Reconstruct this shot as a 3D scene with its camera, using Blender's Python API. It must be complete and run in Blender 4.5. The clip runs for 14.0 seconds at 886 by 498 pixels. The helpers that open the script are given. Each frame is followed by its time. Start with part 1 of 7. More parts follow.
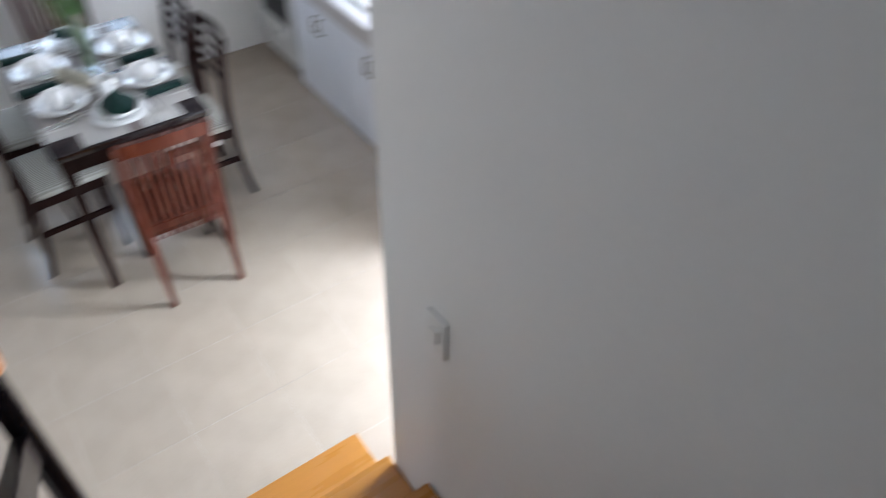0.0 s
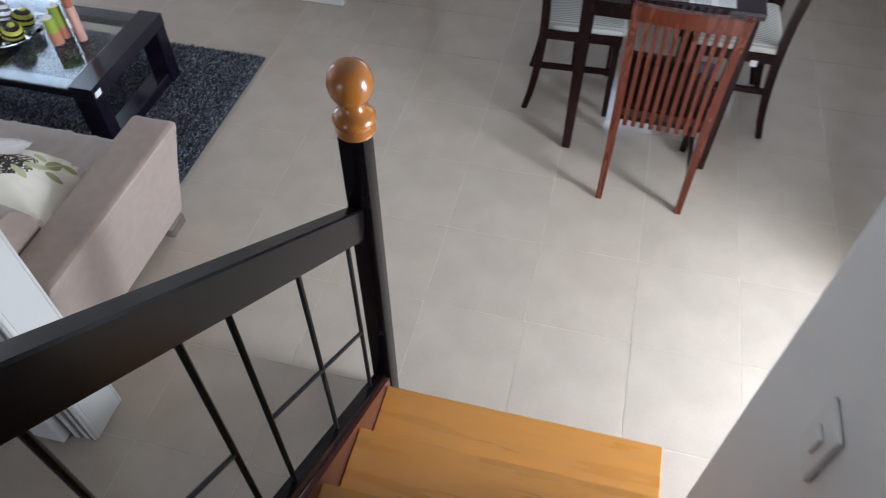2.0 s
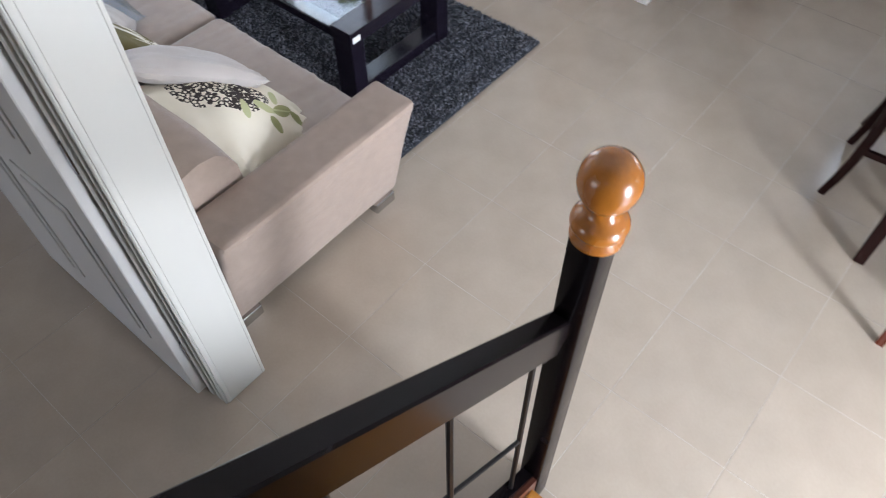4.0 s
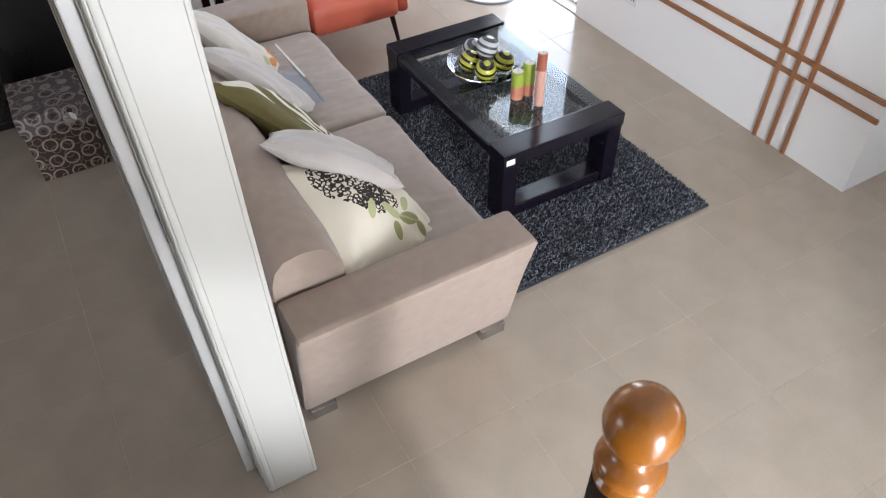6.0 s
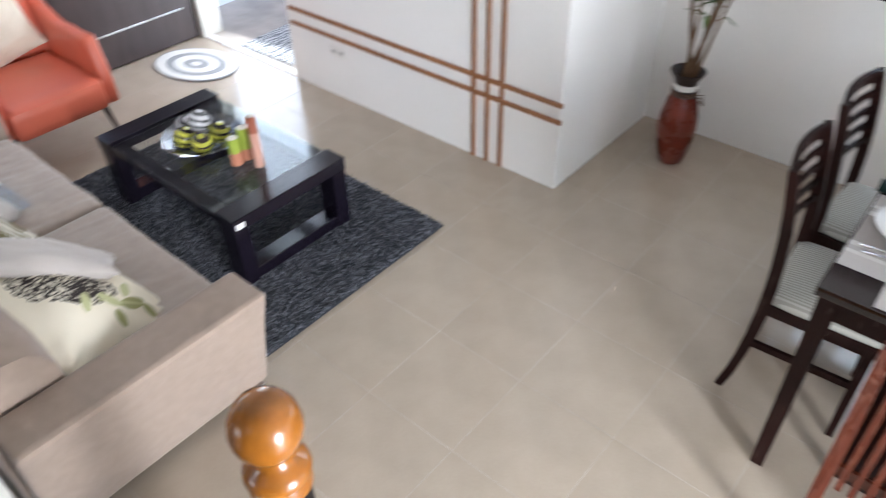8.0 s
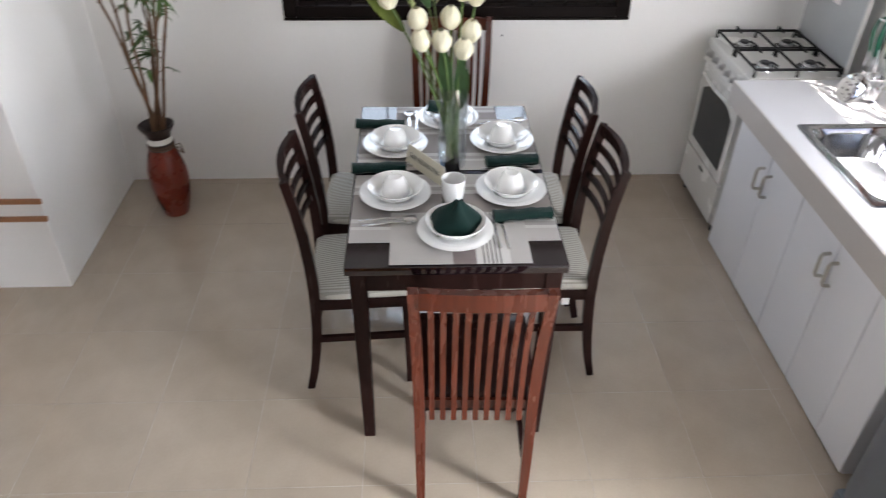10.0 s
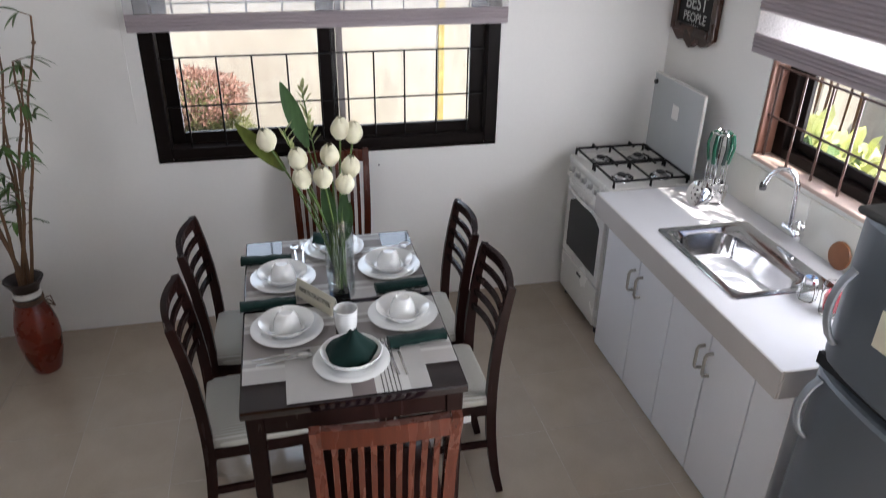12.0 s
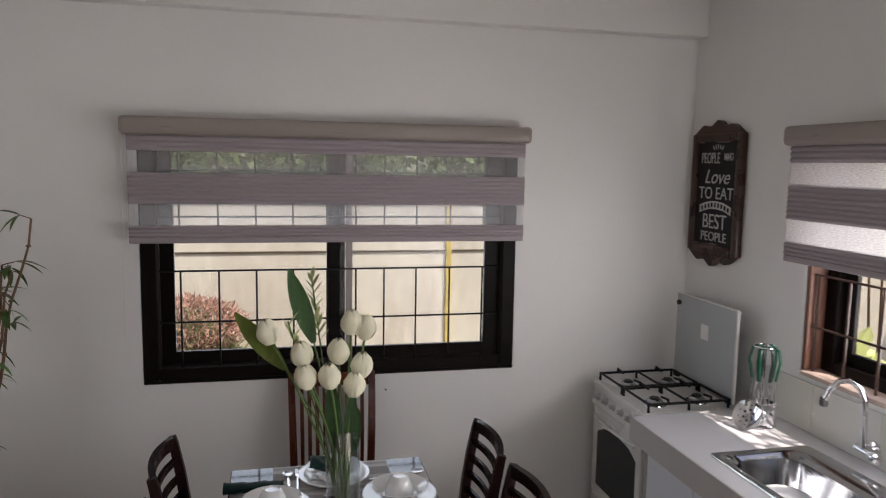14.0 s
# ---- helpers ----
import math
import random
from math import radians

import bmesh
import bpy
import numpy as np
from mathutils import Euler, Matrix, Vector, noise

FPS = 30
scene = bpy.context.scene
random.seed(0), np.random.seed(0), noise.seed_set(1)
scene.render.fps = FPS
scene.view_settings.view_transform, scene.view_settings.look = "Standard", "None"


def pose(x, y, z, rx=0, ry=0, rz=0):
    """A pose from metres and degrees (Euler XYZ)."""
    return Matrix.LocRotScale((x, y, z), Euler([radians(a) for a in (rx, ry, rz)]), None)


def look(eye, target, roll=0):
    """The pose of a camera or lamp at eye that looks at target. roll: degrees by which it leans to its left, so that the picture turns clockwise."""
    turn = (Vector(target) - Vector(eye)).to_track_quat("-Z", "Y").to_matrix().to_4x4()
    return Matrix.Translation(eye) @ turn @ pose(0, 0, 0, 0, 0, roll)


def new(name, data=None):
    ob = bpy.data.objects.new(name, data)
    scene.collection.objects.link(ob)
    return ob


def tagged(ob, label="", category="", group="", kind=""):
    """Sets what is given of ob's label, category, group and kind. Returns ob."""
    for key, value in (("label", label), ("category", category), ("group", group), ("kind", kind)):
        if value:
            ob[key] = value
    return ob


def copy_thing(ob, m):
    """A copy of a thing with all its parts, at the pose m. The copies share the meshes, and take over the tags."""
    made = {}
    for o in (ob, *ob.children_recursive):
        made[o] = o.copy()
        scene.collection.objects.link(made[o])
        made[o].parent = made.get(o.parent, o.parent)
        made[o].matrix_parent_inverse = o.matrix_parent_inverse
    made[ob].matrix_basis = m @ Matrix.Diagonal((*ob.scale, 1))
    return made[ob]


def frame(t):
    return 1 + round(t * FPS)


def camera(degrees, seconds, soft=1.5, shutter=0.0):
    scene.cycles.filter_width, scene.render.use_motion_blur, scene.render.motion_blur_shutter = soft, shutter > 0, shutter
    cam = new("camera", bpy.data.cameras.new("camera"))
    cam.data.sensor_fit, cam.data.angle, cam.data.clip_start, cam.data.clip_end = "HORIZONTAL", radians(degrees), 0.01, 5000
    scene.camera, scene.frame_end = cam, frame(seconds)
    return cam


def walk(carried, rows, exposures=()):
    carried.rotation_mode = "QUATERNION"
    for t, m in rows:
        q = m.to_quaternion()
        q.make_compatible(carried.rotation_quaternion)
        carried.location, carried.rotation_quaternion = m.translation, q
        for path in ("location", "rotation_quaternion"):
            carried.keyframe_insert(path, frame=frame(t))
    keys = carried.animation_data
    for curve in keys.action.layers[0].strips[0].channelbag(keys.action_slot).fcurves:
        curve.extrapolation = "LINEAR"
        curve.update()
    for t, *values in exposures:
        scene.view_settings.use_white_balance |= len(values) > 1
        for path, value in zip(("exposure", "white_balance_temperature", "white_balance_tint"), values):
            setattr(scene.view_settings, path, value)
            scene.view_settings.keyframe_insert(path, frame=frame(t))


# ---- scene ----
cam = camera(63.0, 14.0, soft=1.0, shutter=0.55)
PATH = [
    (0, (0.296, 0.648, 2.594), (1.157, 1.798, 1.202), 1.3),
    (0.5, (0.426, 0.633, 2.452), (0.66, 2.024, 1.035), 0.4),
    (1, (0.51, 0.702, 2.426), (0.41, 2.08, 0.979), -0.0),
    (1.5, (0.51, 0.851, 2.332), (0.318, 2.131, 0.807), -0.1),
    (2, (0.526, 0.947, 2.242), (0.207, 2.19, 0.708), -0.4),
    (2.5, (0.418, 1.089, 2.183), (-0.004, 2.276, 0.63), -0.4),
    (3, (0.345, 1.17, 2.178), (-0.198, 2.223, 0.566), -1.2),
    (3.5, (0.36, 1.297, 2.142), (-0.318, 2.266, 0.529), -1.7),
    (4, (0.319, 1.383, 2.104), (-0.471, 2.296, 0.51), -1.0),
    (6.5, (0.342, 1.711, 2.077), (-0.931, 2.396, 0.695), -0.6),
    (7, (0.406, 1.769, 2.064), (-0.84, 2.52, 0.692), -0.3),
    (7.5, (0.497, 1.799, 2.082), (-0.653, 2.732, 0.738), -0.8),
    (8, (0.587, 1.814, 2.087), (-0.422, 2.96, 0.796), -1.4),
    (8.3, (0.607, 1.817, 2.087), (-0.263, 3.104, 0.828), -1.3),
    (8.5, (0.614, 1.817, 2.087), (-0.164, 3.175, 0.842), -1.2),
    (9, (0.634, 1.793, 2.091), (0.179, 3.302, 0.86), -0.2),
    (11.5, (0.633, 1.801, 2.146), (0.995, 3.426, 1.037), 1.0),
    (11.8, (0.627, 1.796, 2.151), (1.007, 3.490, 1.158), 0.9),
    (12, (0.62, 1.789, 2.152), (1.014, 3.518, 1.227), 0.9),
    (12.5, (0.61, 1.775, 2.134), (1.023, 3.564, 1.34), 0.9),
    (13, (0.621, 1.83, 2.048), (1.06, 3.691, 1.462), 1.0),
    (13.5, (0.628, 1.898, 1.998), (1.079, 3.81, 1.624), 1.2),
    (14, (0.587, 2.014, 1.871), (1.03, 3.95, 1.634), 1.0),
]
EXPOSE = [(0, 1.3, 5950, 13), (0.5, 1.18, 5750, 13), (1, 1.15, 5700, 14), (2, 1.15, 5800, 13), (3, 1.35, 6000, 14.5), (4, 1.58, 6100, 15), (6.5, 1.63, 6400, 15), (7.5, 1.62, 6350, 14), (8.4, 1.70, 6350, 14), (9, 1.38, 6700, 15), (11.5, 1.24, 6400, 16), (12, 0.82, 6450, 16.5), (12.5, 0.44, 6550, 17.5), (14, 0.18, 6900, 19)]
walk(cam, [(t, look(eye, target, roll)) for t, eye, target, roll in PATH], EXPOSE)

# ---- light ----
SUN_WAY = Vector((-0.36, 0.345, -0.867)).normalized()
world = bpy.data.worlds.new("sky")
scene.world = world
world.use_nodes = True
wn = world.node_tree.nodes
sky = wn.new("ShaderNodeTexSky")
sky.sky_type, sky.sun_disc = "NISHITA", False
sky.sun_elevation = math.asin(-SUN_WAY.z)
sky.sun_rotation = math.atan2(-SUN_WAY.x, -SUN_WAY.y)
world.node_tree.links.new(sky.outputs[0], wn["Background"].inputs[0])
wn["Background"].inputs[1].default_value = 0.15
sun_data = bpy.data.lights.new("sun", "SUN")
sun_data.energy, sun_data.angle, sun_data.color = 5.0, radians(0.5), (1.0, 0.95, 0.86)
sun = new("sun", sun_data)
sun.matrix_world = look((6, -2, 9), Vector((6, -2, 9)) + SUN_WAY)


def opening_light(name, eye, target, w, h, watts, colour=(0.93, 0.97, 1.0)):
    """An area lamp in an opening: the sky's light, or fill in an added one."""
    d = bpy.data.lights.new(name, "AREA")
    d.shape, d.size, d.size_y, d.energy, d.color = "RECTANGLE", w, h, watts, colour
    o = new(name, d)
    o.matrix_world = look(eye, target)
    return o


back_light = opening_light("back_door_light", (2.70, 2.03, 0.82), (0.8, 2.25, 0.05), 0.48, 1.44, 52, (0.88, 0.95, 1.0))
back_light.data.spread = radians(150)
opening_light("front_door_light", (-3.32, 4.50, 1.05), (-3.0, 1.5, 0.8), 0.90, 1.95, 10, (0.82, 0.92, 1.0))
opening_light("window_light", (0.85, 5.44, 1.27), (0.85, 2.0, 0.7), 1.5, 0.55, 6.5, (0.78, 0.89, 1.0))
opening_light("kitchen_window_light", (2.78, 3.70, 1.30), (1.5, 4.65, 1.40), 1.3, 0.40, 17)
# Fill lamps in unseen, added openings, to brighten living room, hall and stairs.
opening_light("living_fill_light", (-4.12, 2.9, 1.45), (0, 2.9, 0.8), 1.3, 1.0, 1.0)
hall_fill = opening_light("hall_fill_light", (-2.2, -2.37, 1.5), (-1.6, 0.6, 0.0), 1.5, 1.1, 5.5, (0.90, 0.95, 1.0))
hall_fill.data.spread = radians(110)
opening_light("stairwell_fill_light", (0.47, -2.37, 3.7), (0.47, 1.2, 1.5), 0.7, 1.0, 0.5)



# ---- materials ----
def mat(name, col, rough=0.5, metal=0.0, var=0.08, scale=6.0, bump=0.05, bscale=90.0, coat=0.0, stretch=(1, 1, 1), rvar=0.06, sheen=0.0, spec=0.5, folds=0.0):
    """A surface with colour variation at two scales, uneven gloss and fine relief, in object space."""
    m = bpy.data.materials.new(name)
    m.use_nodes = True
    n, l = m.node_tree.nodes, m.node_tree.links
    p = n["Principled BSDF"]
    tc, mp = n.new("ShaderNodeTexCoord"), n.new("ShaderNodeMapping")
    mp.inputs["Scale"].default_value = stretch
    l.new(tc.outputs["Object"], mp.inputs[0])
    big, fine = n.new("ShaderNodeTexNoise"), n.new("ShaderNodeTexNoise")
    big.inputs["Scale"].default_value, fine.inputs["Scale"].default_value = scale, bscale
    big.inputs["Detail"].default_value, fine.inputs["Detail"].default_value = 4, 3
    l.new(mp.outputs[0], big.inputs["Vector"]), l.new(mp.outputs[0], fine.inputs["Vector"])
    add = n.new("ShaderNodeMath")
    add.operation = "MULTIPLY_ADD"
    add.inputs[1].default_value = 0.35
    l.new(fine.outputs[0], add.inputs[0]), l.new(big.outputs[0], add.inputs[2])
    ramp = n.new("ShaderNodeValToRGB")
    e = ramp.color_ramp.elements
    e[0].position, e[1].position = 0.40, 0.95
    e[0].color = (*[max(0, c * (1 - var)) for c in col], 1)
    e[1].color = (*[min(1, c * (1 + var)) for c in col], 1)
    l.new(add.outputs[0], ramp.inputs[0]), l.new(ramp.outputs[0], p.inputs["Base Color"])
    rr = n.new("ShaderNodeMapRange")
    rr.inputs["From Min"].default_value, rr.inputs["From Max"].default_value = 0.3, 0.7
    rr.inputs["To Min"].default_value, rr.inputs["To Max"].default_value = max(0.02, rough - rvar), min(1, rough + rvar)
    l.new(big.outputs[0], rr.inputs[0]), l.new(rr.outputs[0], p.inputs["Roughness"])
    p.inputs["Metallic"].default_value, p.inputs["Coat Weight"].default_value = metal, coat
    p.inputs["Sheen Weight"].default_value, p.inputs["Specular IOR Level"].default_value = sheen, spec
    if bump:
        b = n.new("ShaderNodeBump")
        b.inputs["Strength"].default_value, b.inputs["Distance"].default_value = bump, 0.004
        l.new(fine.outputs[0], b.inputs["Height"]), l.new(b.outputs[0], p.inputs["Normal"])
    if folds:
        wr, b2 = n.new("ShaderNodeTexNoise"), n.new("ShaderNodeBump")
        mp2 = n.new("ShaderNodeMapping")
        mp2.inputs["Scale"].default_value = (11, 3.5, 7)
        wr.inputs["Scale"].default_value, wr.inputs["Detail"].default_value, wr.inputs["Distortion"].default_value = 1.0, 1, 0.5
        b2.inputs["Strength"].default_value, b2.inputs["Distance"].default_value = folds, 0.03
        l.new(tc.outputs["Object"], mp2.inputs[0]), l.new(mp2.outputs[0], wr.inputs["Vector"]), l.new(wr.outputs[0], b2.inputs["Height"])
        if bump:
            l.new(b.outputs[0], b2.inputs["Normal"])
        l.new(b2.outputs[0], p.inputs["Normal"])
    return m


def random_tint(m, amount, source="Random"):
    """Lets each piece differ a little in brightness."""
    n, l = m.node_tree.nodes, m.node_tree.links
    p = n["Principled BSDF"]
    link = p.inputs["Base Color"].links[0]
    hsv = n.new("ShaderNodeHueSaturation")
    if source == "Random":
        info = n.new("ShaderNodeObjectInfo").outputs["Random"]
    else:
        info = n.new("ShaderNodeNewGeometry").outputs["Random Per Island"]
    mr = n.new("ShaderNodeMapRange")
    mr.inputs["To Min"].default_value, mr.inputs["To Max"].default_value = 1 - amount, 1 + amount
    l.new(info, mr.inputs[0]), l.new(mr.outputs[0], hsv.inputs["Value"])
    l.new(link.from_socket, hsv.inputs["Color"]), l.new(hsv.outputs[0], p.inputs["Base Color"])
    return m


def glass(name, col=(1, 1, 1), rough=0.0, ior=1.45):
    m = bpy.data.materials.new(name)
    m.use_nodes = True
    p = m.node_tree.nodes["Principled BSDF"]
    p.inputs["Base Color"].default_value, p.inputs["Roughness"].default_value = (*col, 1), rough
    p.inputs["Transmission Weight"].default_value, p.inputs["IOR"].default_value = 1.0, ior
    return m


def pane_glass(name, tint=(0.95, 0.97, 0.97), gloss=0.08, least=0.045):
    """Thin window glass: clear, with a weak mirror on it."""
    m = bpy.data.materials.new(name)
    m.use_nodes = True
    n, l = m.node_tree.nodes, m.node_tree.links
    out = n["Material Output"]
    n.remove(n["Principled BSDF"])
    t, g, mx, f = n.new("ShaderNodeBsdfTransparent"), n.new("ShaderNodeBsdfGlossy"), n.new("ShaderNodeMixShader"), n.new("ShaderNodeLayerWeight")
    pw, ma = n.new("ShaderNodeMath"), n.new("ShaderNodeMath")
    pw.operation, ma.operation = "POWER", "MULTIPLY_ADD"
    pw.inputs[1].default_value, ma.inputs[1].default_value, ma.inputs[2].default_value = 5.0, 0.9, least
    f.inputs["Blend"].default_value = 0.5
    t.inputs[0].default_value = (*tint, 1)
    g.inputs["Roughness"].default_value = gloss
    l.new(f.outputs["Facing"], pw.inputs[0]), l.new(pw.outputs[0], ma.inputs[0]), l.new(ma.outputs[0], mx.inputs[0])
    l.new(t.outputs[0], mx.inputs[1]), l.new(g.outputs[0], mx.inputs[2])
    l.new(mx.outputs[0], out.inputs[0])
    return m


def striped(name, cols, axis, period, cuts, rough=0.8, bump=0.3, bscale=500):
    """Cloth with woven stripes across one axis of the object; cuts: where in a period each next colour begins."""
    m = mat(name, cols[0], rough, var=0.06, bump=bump, bscale=bscale)
    n, l = m.node_tree.nodes, m.node_tree.links
    p = n["Principled BSDF"]
    sep, mod, ramp = n.new("ShaderNodeSeparateXYZ"), n.new("ShaderNodeMath"), n.new("ShaderNodeValToRGB")
    l.new(n["Texture Coordinate"].outputs["Object"], sep.inputs[0])
    mod.operation = "PINGPONG"
    mod.inputs[1].default_value = period
    l.new(sep.outputs[axis], mod.inputs[0])
    sc = n.new("ShaderNodeMath")
    sc.operation = "DIVIDE"
    sc.inputs[1].default_value = period
    l.new(mod.outputs[0], sc.inputs[0]), l.new(sc.outputs[0], ramp.inputs[0])
    ramp.color_ramp.interpolation = "CONSTANT"
    e = ramp.color_ramp.elements
    e[0].color = (*cols[0], 1)
    e[1].position, e[1].color = cuts[0], (*cols[1], 1)
    for c, k in zip(cols[2:], cuts[1:]):
        q = e.new(k)
        q.color = (*c, 1)
    l.new(ramp.outputs[0], p.inputs["Base Color"])
    return m


wall_paint = mat("wall_paint", (0.80, 0.79, 0.77), 0.55, var=0.03, scale=1.2, bump=0.06, bscale=60)
ceiling_paint = mat("ceiling_paint", (0.80, 0.79, 0.77), 0.7, var=0.03, scale=1.5, bump=0.04)
trim_paint = mat("trim_paint", (0.50, 0.485, 0.44), 0.42, var=0.015, scale=2, bump=0.0, rvar=0.02, spec=0.35)
tile_mat = random_tint(mat("floor_tile", (0.392, 0.325, 0.258), 0.17, var=0.09, scale=2.2, bump=0.008, bscale=40, rvar=0.03, spec=0.75), 0.022)
grout_mat = mat("grout", (0.42, 0.368, 0.312), 0.8, var=0.35, scale=3.5, bump=0.3)
espresso = mat("espresso_wood", (0.017, 0.0068, 0.0058), 0.24, var=0.2, scale=5, bump=0.03, bscale=70, stretch=(6, 6, 0.8), coat=0.0, rvar=0.04, spec=0.12)
table_wood = mat("table_wood", (0.011, 0.0055, 0.007), 0.07, var=0.25, scale=5, bump=0.0, bscale=60, stretch=(8, 1, 1), spec=0.55, rvar=0.02)
red_wood = mat("reddish_wood", (0.066, 0.0132, 0.0056), 0.26, var=0.35, scale=5, bump=0.05, bscale=60, stretch=(7, 7, 0.7), coat=0.12, spec=0.35)
amber_wood = mat("amber_varnished_wood", (0.42, 0.175, 0.027), 0.30, var=0.12, scale=3, bump=0.02, bscale=50, stretch=(0.8, 7, 7), coat=0.15)
ball_wood = mat("turned_wood", (0.30, 0.103, 0.013), 0.24, var=0.22, scale=6, bump=0.0, bscale=60, stretch=(3, 3, 0.8), coat=0.2)
strip_wood = mat("strip_wood", (0.29, 0.125, 0.055), 0.4, var=0.2, scale=9, bump=0.05, stretch=(1, 1, 1))
black_paint = mat("black_enamel", (0.0058, 0.0042, 0.0048), 0.24, var=0.2, scale=5, bump=0.012, bscale=60, stretch=(4, 0.8, 4), coat=0.0, rvar=0.04, spec=0.11)
iron = mat("black_iron", (0.008, 0.0072, 0.0072), 0.38, var=0.3, bump=0.08, bscale=200, spec=0.15)
window_wood = mat("window_frame_brown", (0.0075, 0.0048, 0.0042), 0.4, var=0.3, scale=6, bump=0.05, spec=0.10)
reveal_wood = mat("reveal_brown", (0.20, 0.085, 0.055), 0.55, var=0.2, scale=8, bump=0.08)
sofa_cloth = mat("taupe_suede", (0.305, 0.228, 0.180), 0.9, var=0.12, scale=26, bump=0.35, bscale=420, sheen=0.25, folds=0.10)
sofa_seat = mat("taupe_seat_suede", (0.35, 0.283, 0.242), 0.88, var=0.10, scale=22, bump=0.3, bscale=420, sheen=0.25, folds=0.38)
coral = mat("coral_leather", (0.58, 0.125, 0.070), 0.42, var=0.10, scale=5, bump=0.12, bscale=160)
cream_cloth = mat("cream_cloth", (0.66, 0.60, 0.49), 0.9, var=0.07, scale=9, bump=0.3, bscale=400, sheen=0.2, folds=0.15)
grey_cloth = mat("pale_grey_cloth", (0.47, 0.425, 0.39), 0.88, var=0.07, scale=7, bump=0.25, bscale=380, sheen=0.3, folds=0.26)
seat_cloth = striped("seat_weave", [(0.44, 0.425, 0.375), (0.29, 0.28, 0.245)], 1, 0.006, [0.55], bump=0.5)
porcelain = mat("white_porcelain", (0.86, 0.86, 0.85), 0.10, var=0.02, bump=0.0, coat=0.5)
green_cloth = mat("dark_green_cloth", (0.003, 0.022, 0.0185), 0.85, var=0.25, scale=14, bump=0.4, bscale=500, sheen=0.1, spec=0.2)
chrome = mat("chrome", (0.82, 0.82, 0.83), 0.08, 1.0, var=0.03, bump=0.0, rvar=0.03)
bow_metal = mat("satin_nickel", (0.42, 0.40, 0.36), 0.35, 0.6, var=0.05, bump=0.0)
steel = mat("brushed_steel", (0.52, 0.52, 0.53), 0.12, 1.0, var=0.08, scale=3, bump=0.03, bscale=220, stretch=(1, 8, 1))
cutlery_steel = mat("cutlery_steel", (0.60, 0.59, 0.58), 0.26, 1.0, var=0.05, bump=0.0)
laminate = mat("white_laminate", (0.78, 0.79, 0.82), 0.38, var=0.03, scale=2.5, bump=0.02)
counter_tile = mat("white_glossy_worktop", (0.60, 0.60, 0.62), 0.08, var=0.03, scale=3, bump=0.006, bscale=14, rvar=0.02, spec=0.22)
counter_edge = mat("beige_worktop_edge", (0.48, 0.45, 0.43), 0.4, var=0.06, scale=5, bump=0.05)
splash_tile = mat("cream_splash_tile", (0.66, 0.65, 0.60), 0.08, var=0.04, scale=3, bump=0.02, coat=0.5)
stove_enamel = mat("stove_enamel", (0.68, 0.67, 0.64), 0.25, var=0.04, scale=5, bump=0.02, coat=0.2)
oven_glass = mat("oven_glass", (0.012, 0.013, 0.015), 0.14, var=0.1, bump=0.0, spec=0.3)
lid_glass = mat("frosted_lid", (0.44, 0.46, 0.47), 0.22, var=0.04, scale=4, bump=0.0)
fridge_grey = mat("fridge_grey", (0.175, 0.20, 0.235), 0.36, 0.55, var=0.05, scale=3, bump=0.03, bscale=300)
fridge_top = mat("fridge_dark_plastic", (0.050, 0.052, 0.050), 0.45, var=0.12, bump=0.08, bscale=200)
handle_grey = mat("silver_grey_plastic", (0.30, 0.325, 0.36), 0.38, 0.4, var=0.05, bump=0.02)
rubber = mat("black_rubber", (0.012, 0.012, 0.013), 0.6, var=0.2, bump=0.05)
blind_cloth = mat("lilac_blind_cloth", (0.36, 0.315, 0.335), 0.85, var=0.05, scale=6, bump=0.2, bscale=300, stretch=(0.4, 1, 6))
blind_case = mat("blind_cassette", (0.31, 0.265, 0.24), 0.32, var=0.06, scale=4, bump=0.03, stretch=(0.4, 1, 6))
plastic_white = mat("white_plastic", (0.74, 0.73, 0.70), 0.35, var=0.03, bump=0.02)
vase_body = mat("oxblood_ceramic", (0.150, 0.020, 0.009), 0.28, var=0.4, scale=11, bump=0.05, coat=0.1, spec=0.35)
vase_neck = mat("dark_ceramic", (0.020, 0.010, 0.008), 0.35, var=0.3, scale=10, bump=0.1)
twine = mat("twine", (0.10, 0.055, 0.035), 0.9, var=0.3, bump=0.5, bscale=300)
bamboo_stalk = mat("bamboo_stalk", (0.135, 0.07, 0.032), 0.55, var=0.45, scale=5, bump=0.1, stretch=(1, 1, 2))
leaf_green = random_tint(mat("green_leaf", (0.055, 0.115, 0.022), 0.45, var=0.3, scale=12, bump=0.1), 0.35)
dark_leaf = mat("dark_tulip_leaf", (0.045, 0.105, 0.035), 0.45, var=0.3, scale=14, bump=0.1, stretch=(6, 6, 1))
olive_leaf = mat("olive_leaf", (0.105, 0.140, 0.022), 0.45, var=0.3, scale=14, bump=0.1, stretch=(6, 6, 1))
stem_green = mat("stem_green", (0.10, 0.17, 0.045), 0.5, var=0.2, bump=0.05)
tulip_white = mat("tulip_petal", (0.78, 0.745, 0.56), 0.55, var=0.08, scale=20, bump=0.08)
slate = mat("sign_board", (0.011, 0.010, 0.010), 0.6, var=0.25, scale=8, bump=0.1, spec=0.2)
sign_wood = mat("carved_dark_wood", (0.038, 0.014, 0.008), 0.28, var=0.35, scale=9, bump=0.1, spec=0.3)
chalk = mat("chalk_white", (0.50, 0.50, 0.485), 0.8, var=0.25, scale=40, bump=0.0)
dark_door = mat("dark_door", (0.052, 0.040, 0.040), 0.35, var=0.25, scale=4, bump=0.05, stretch=(1, 6, 1))
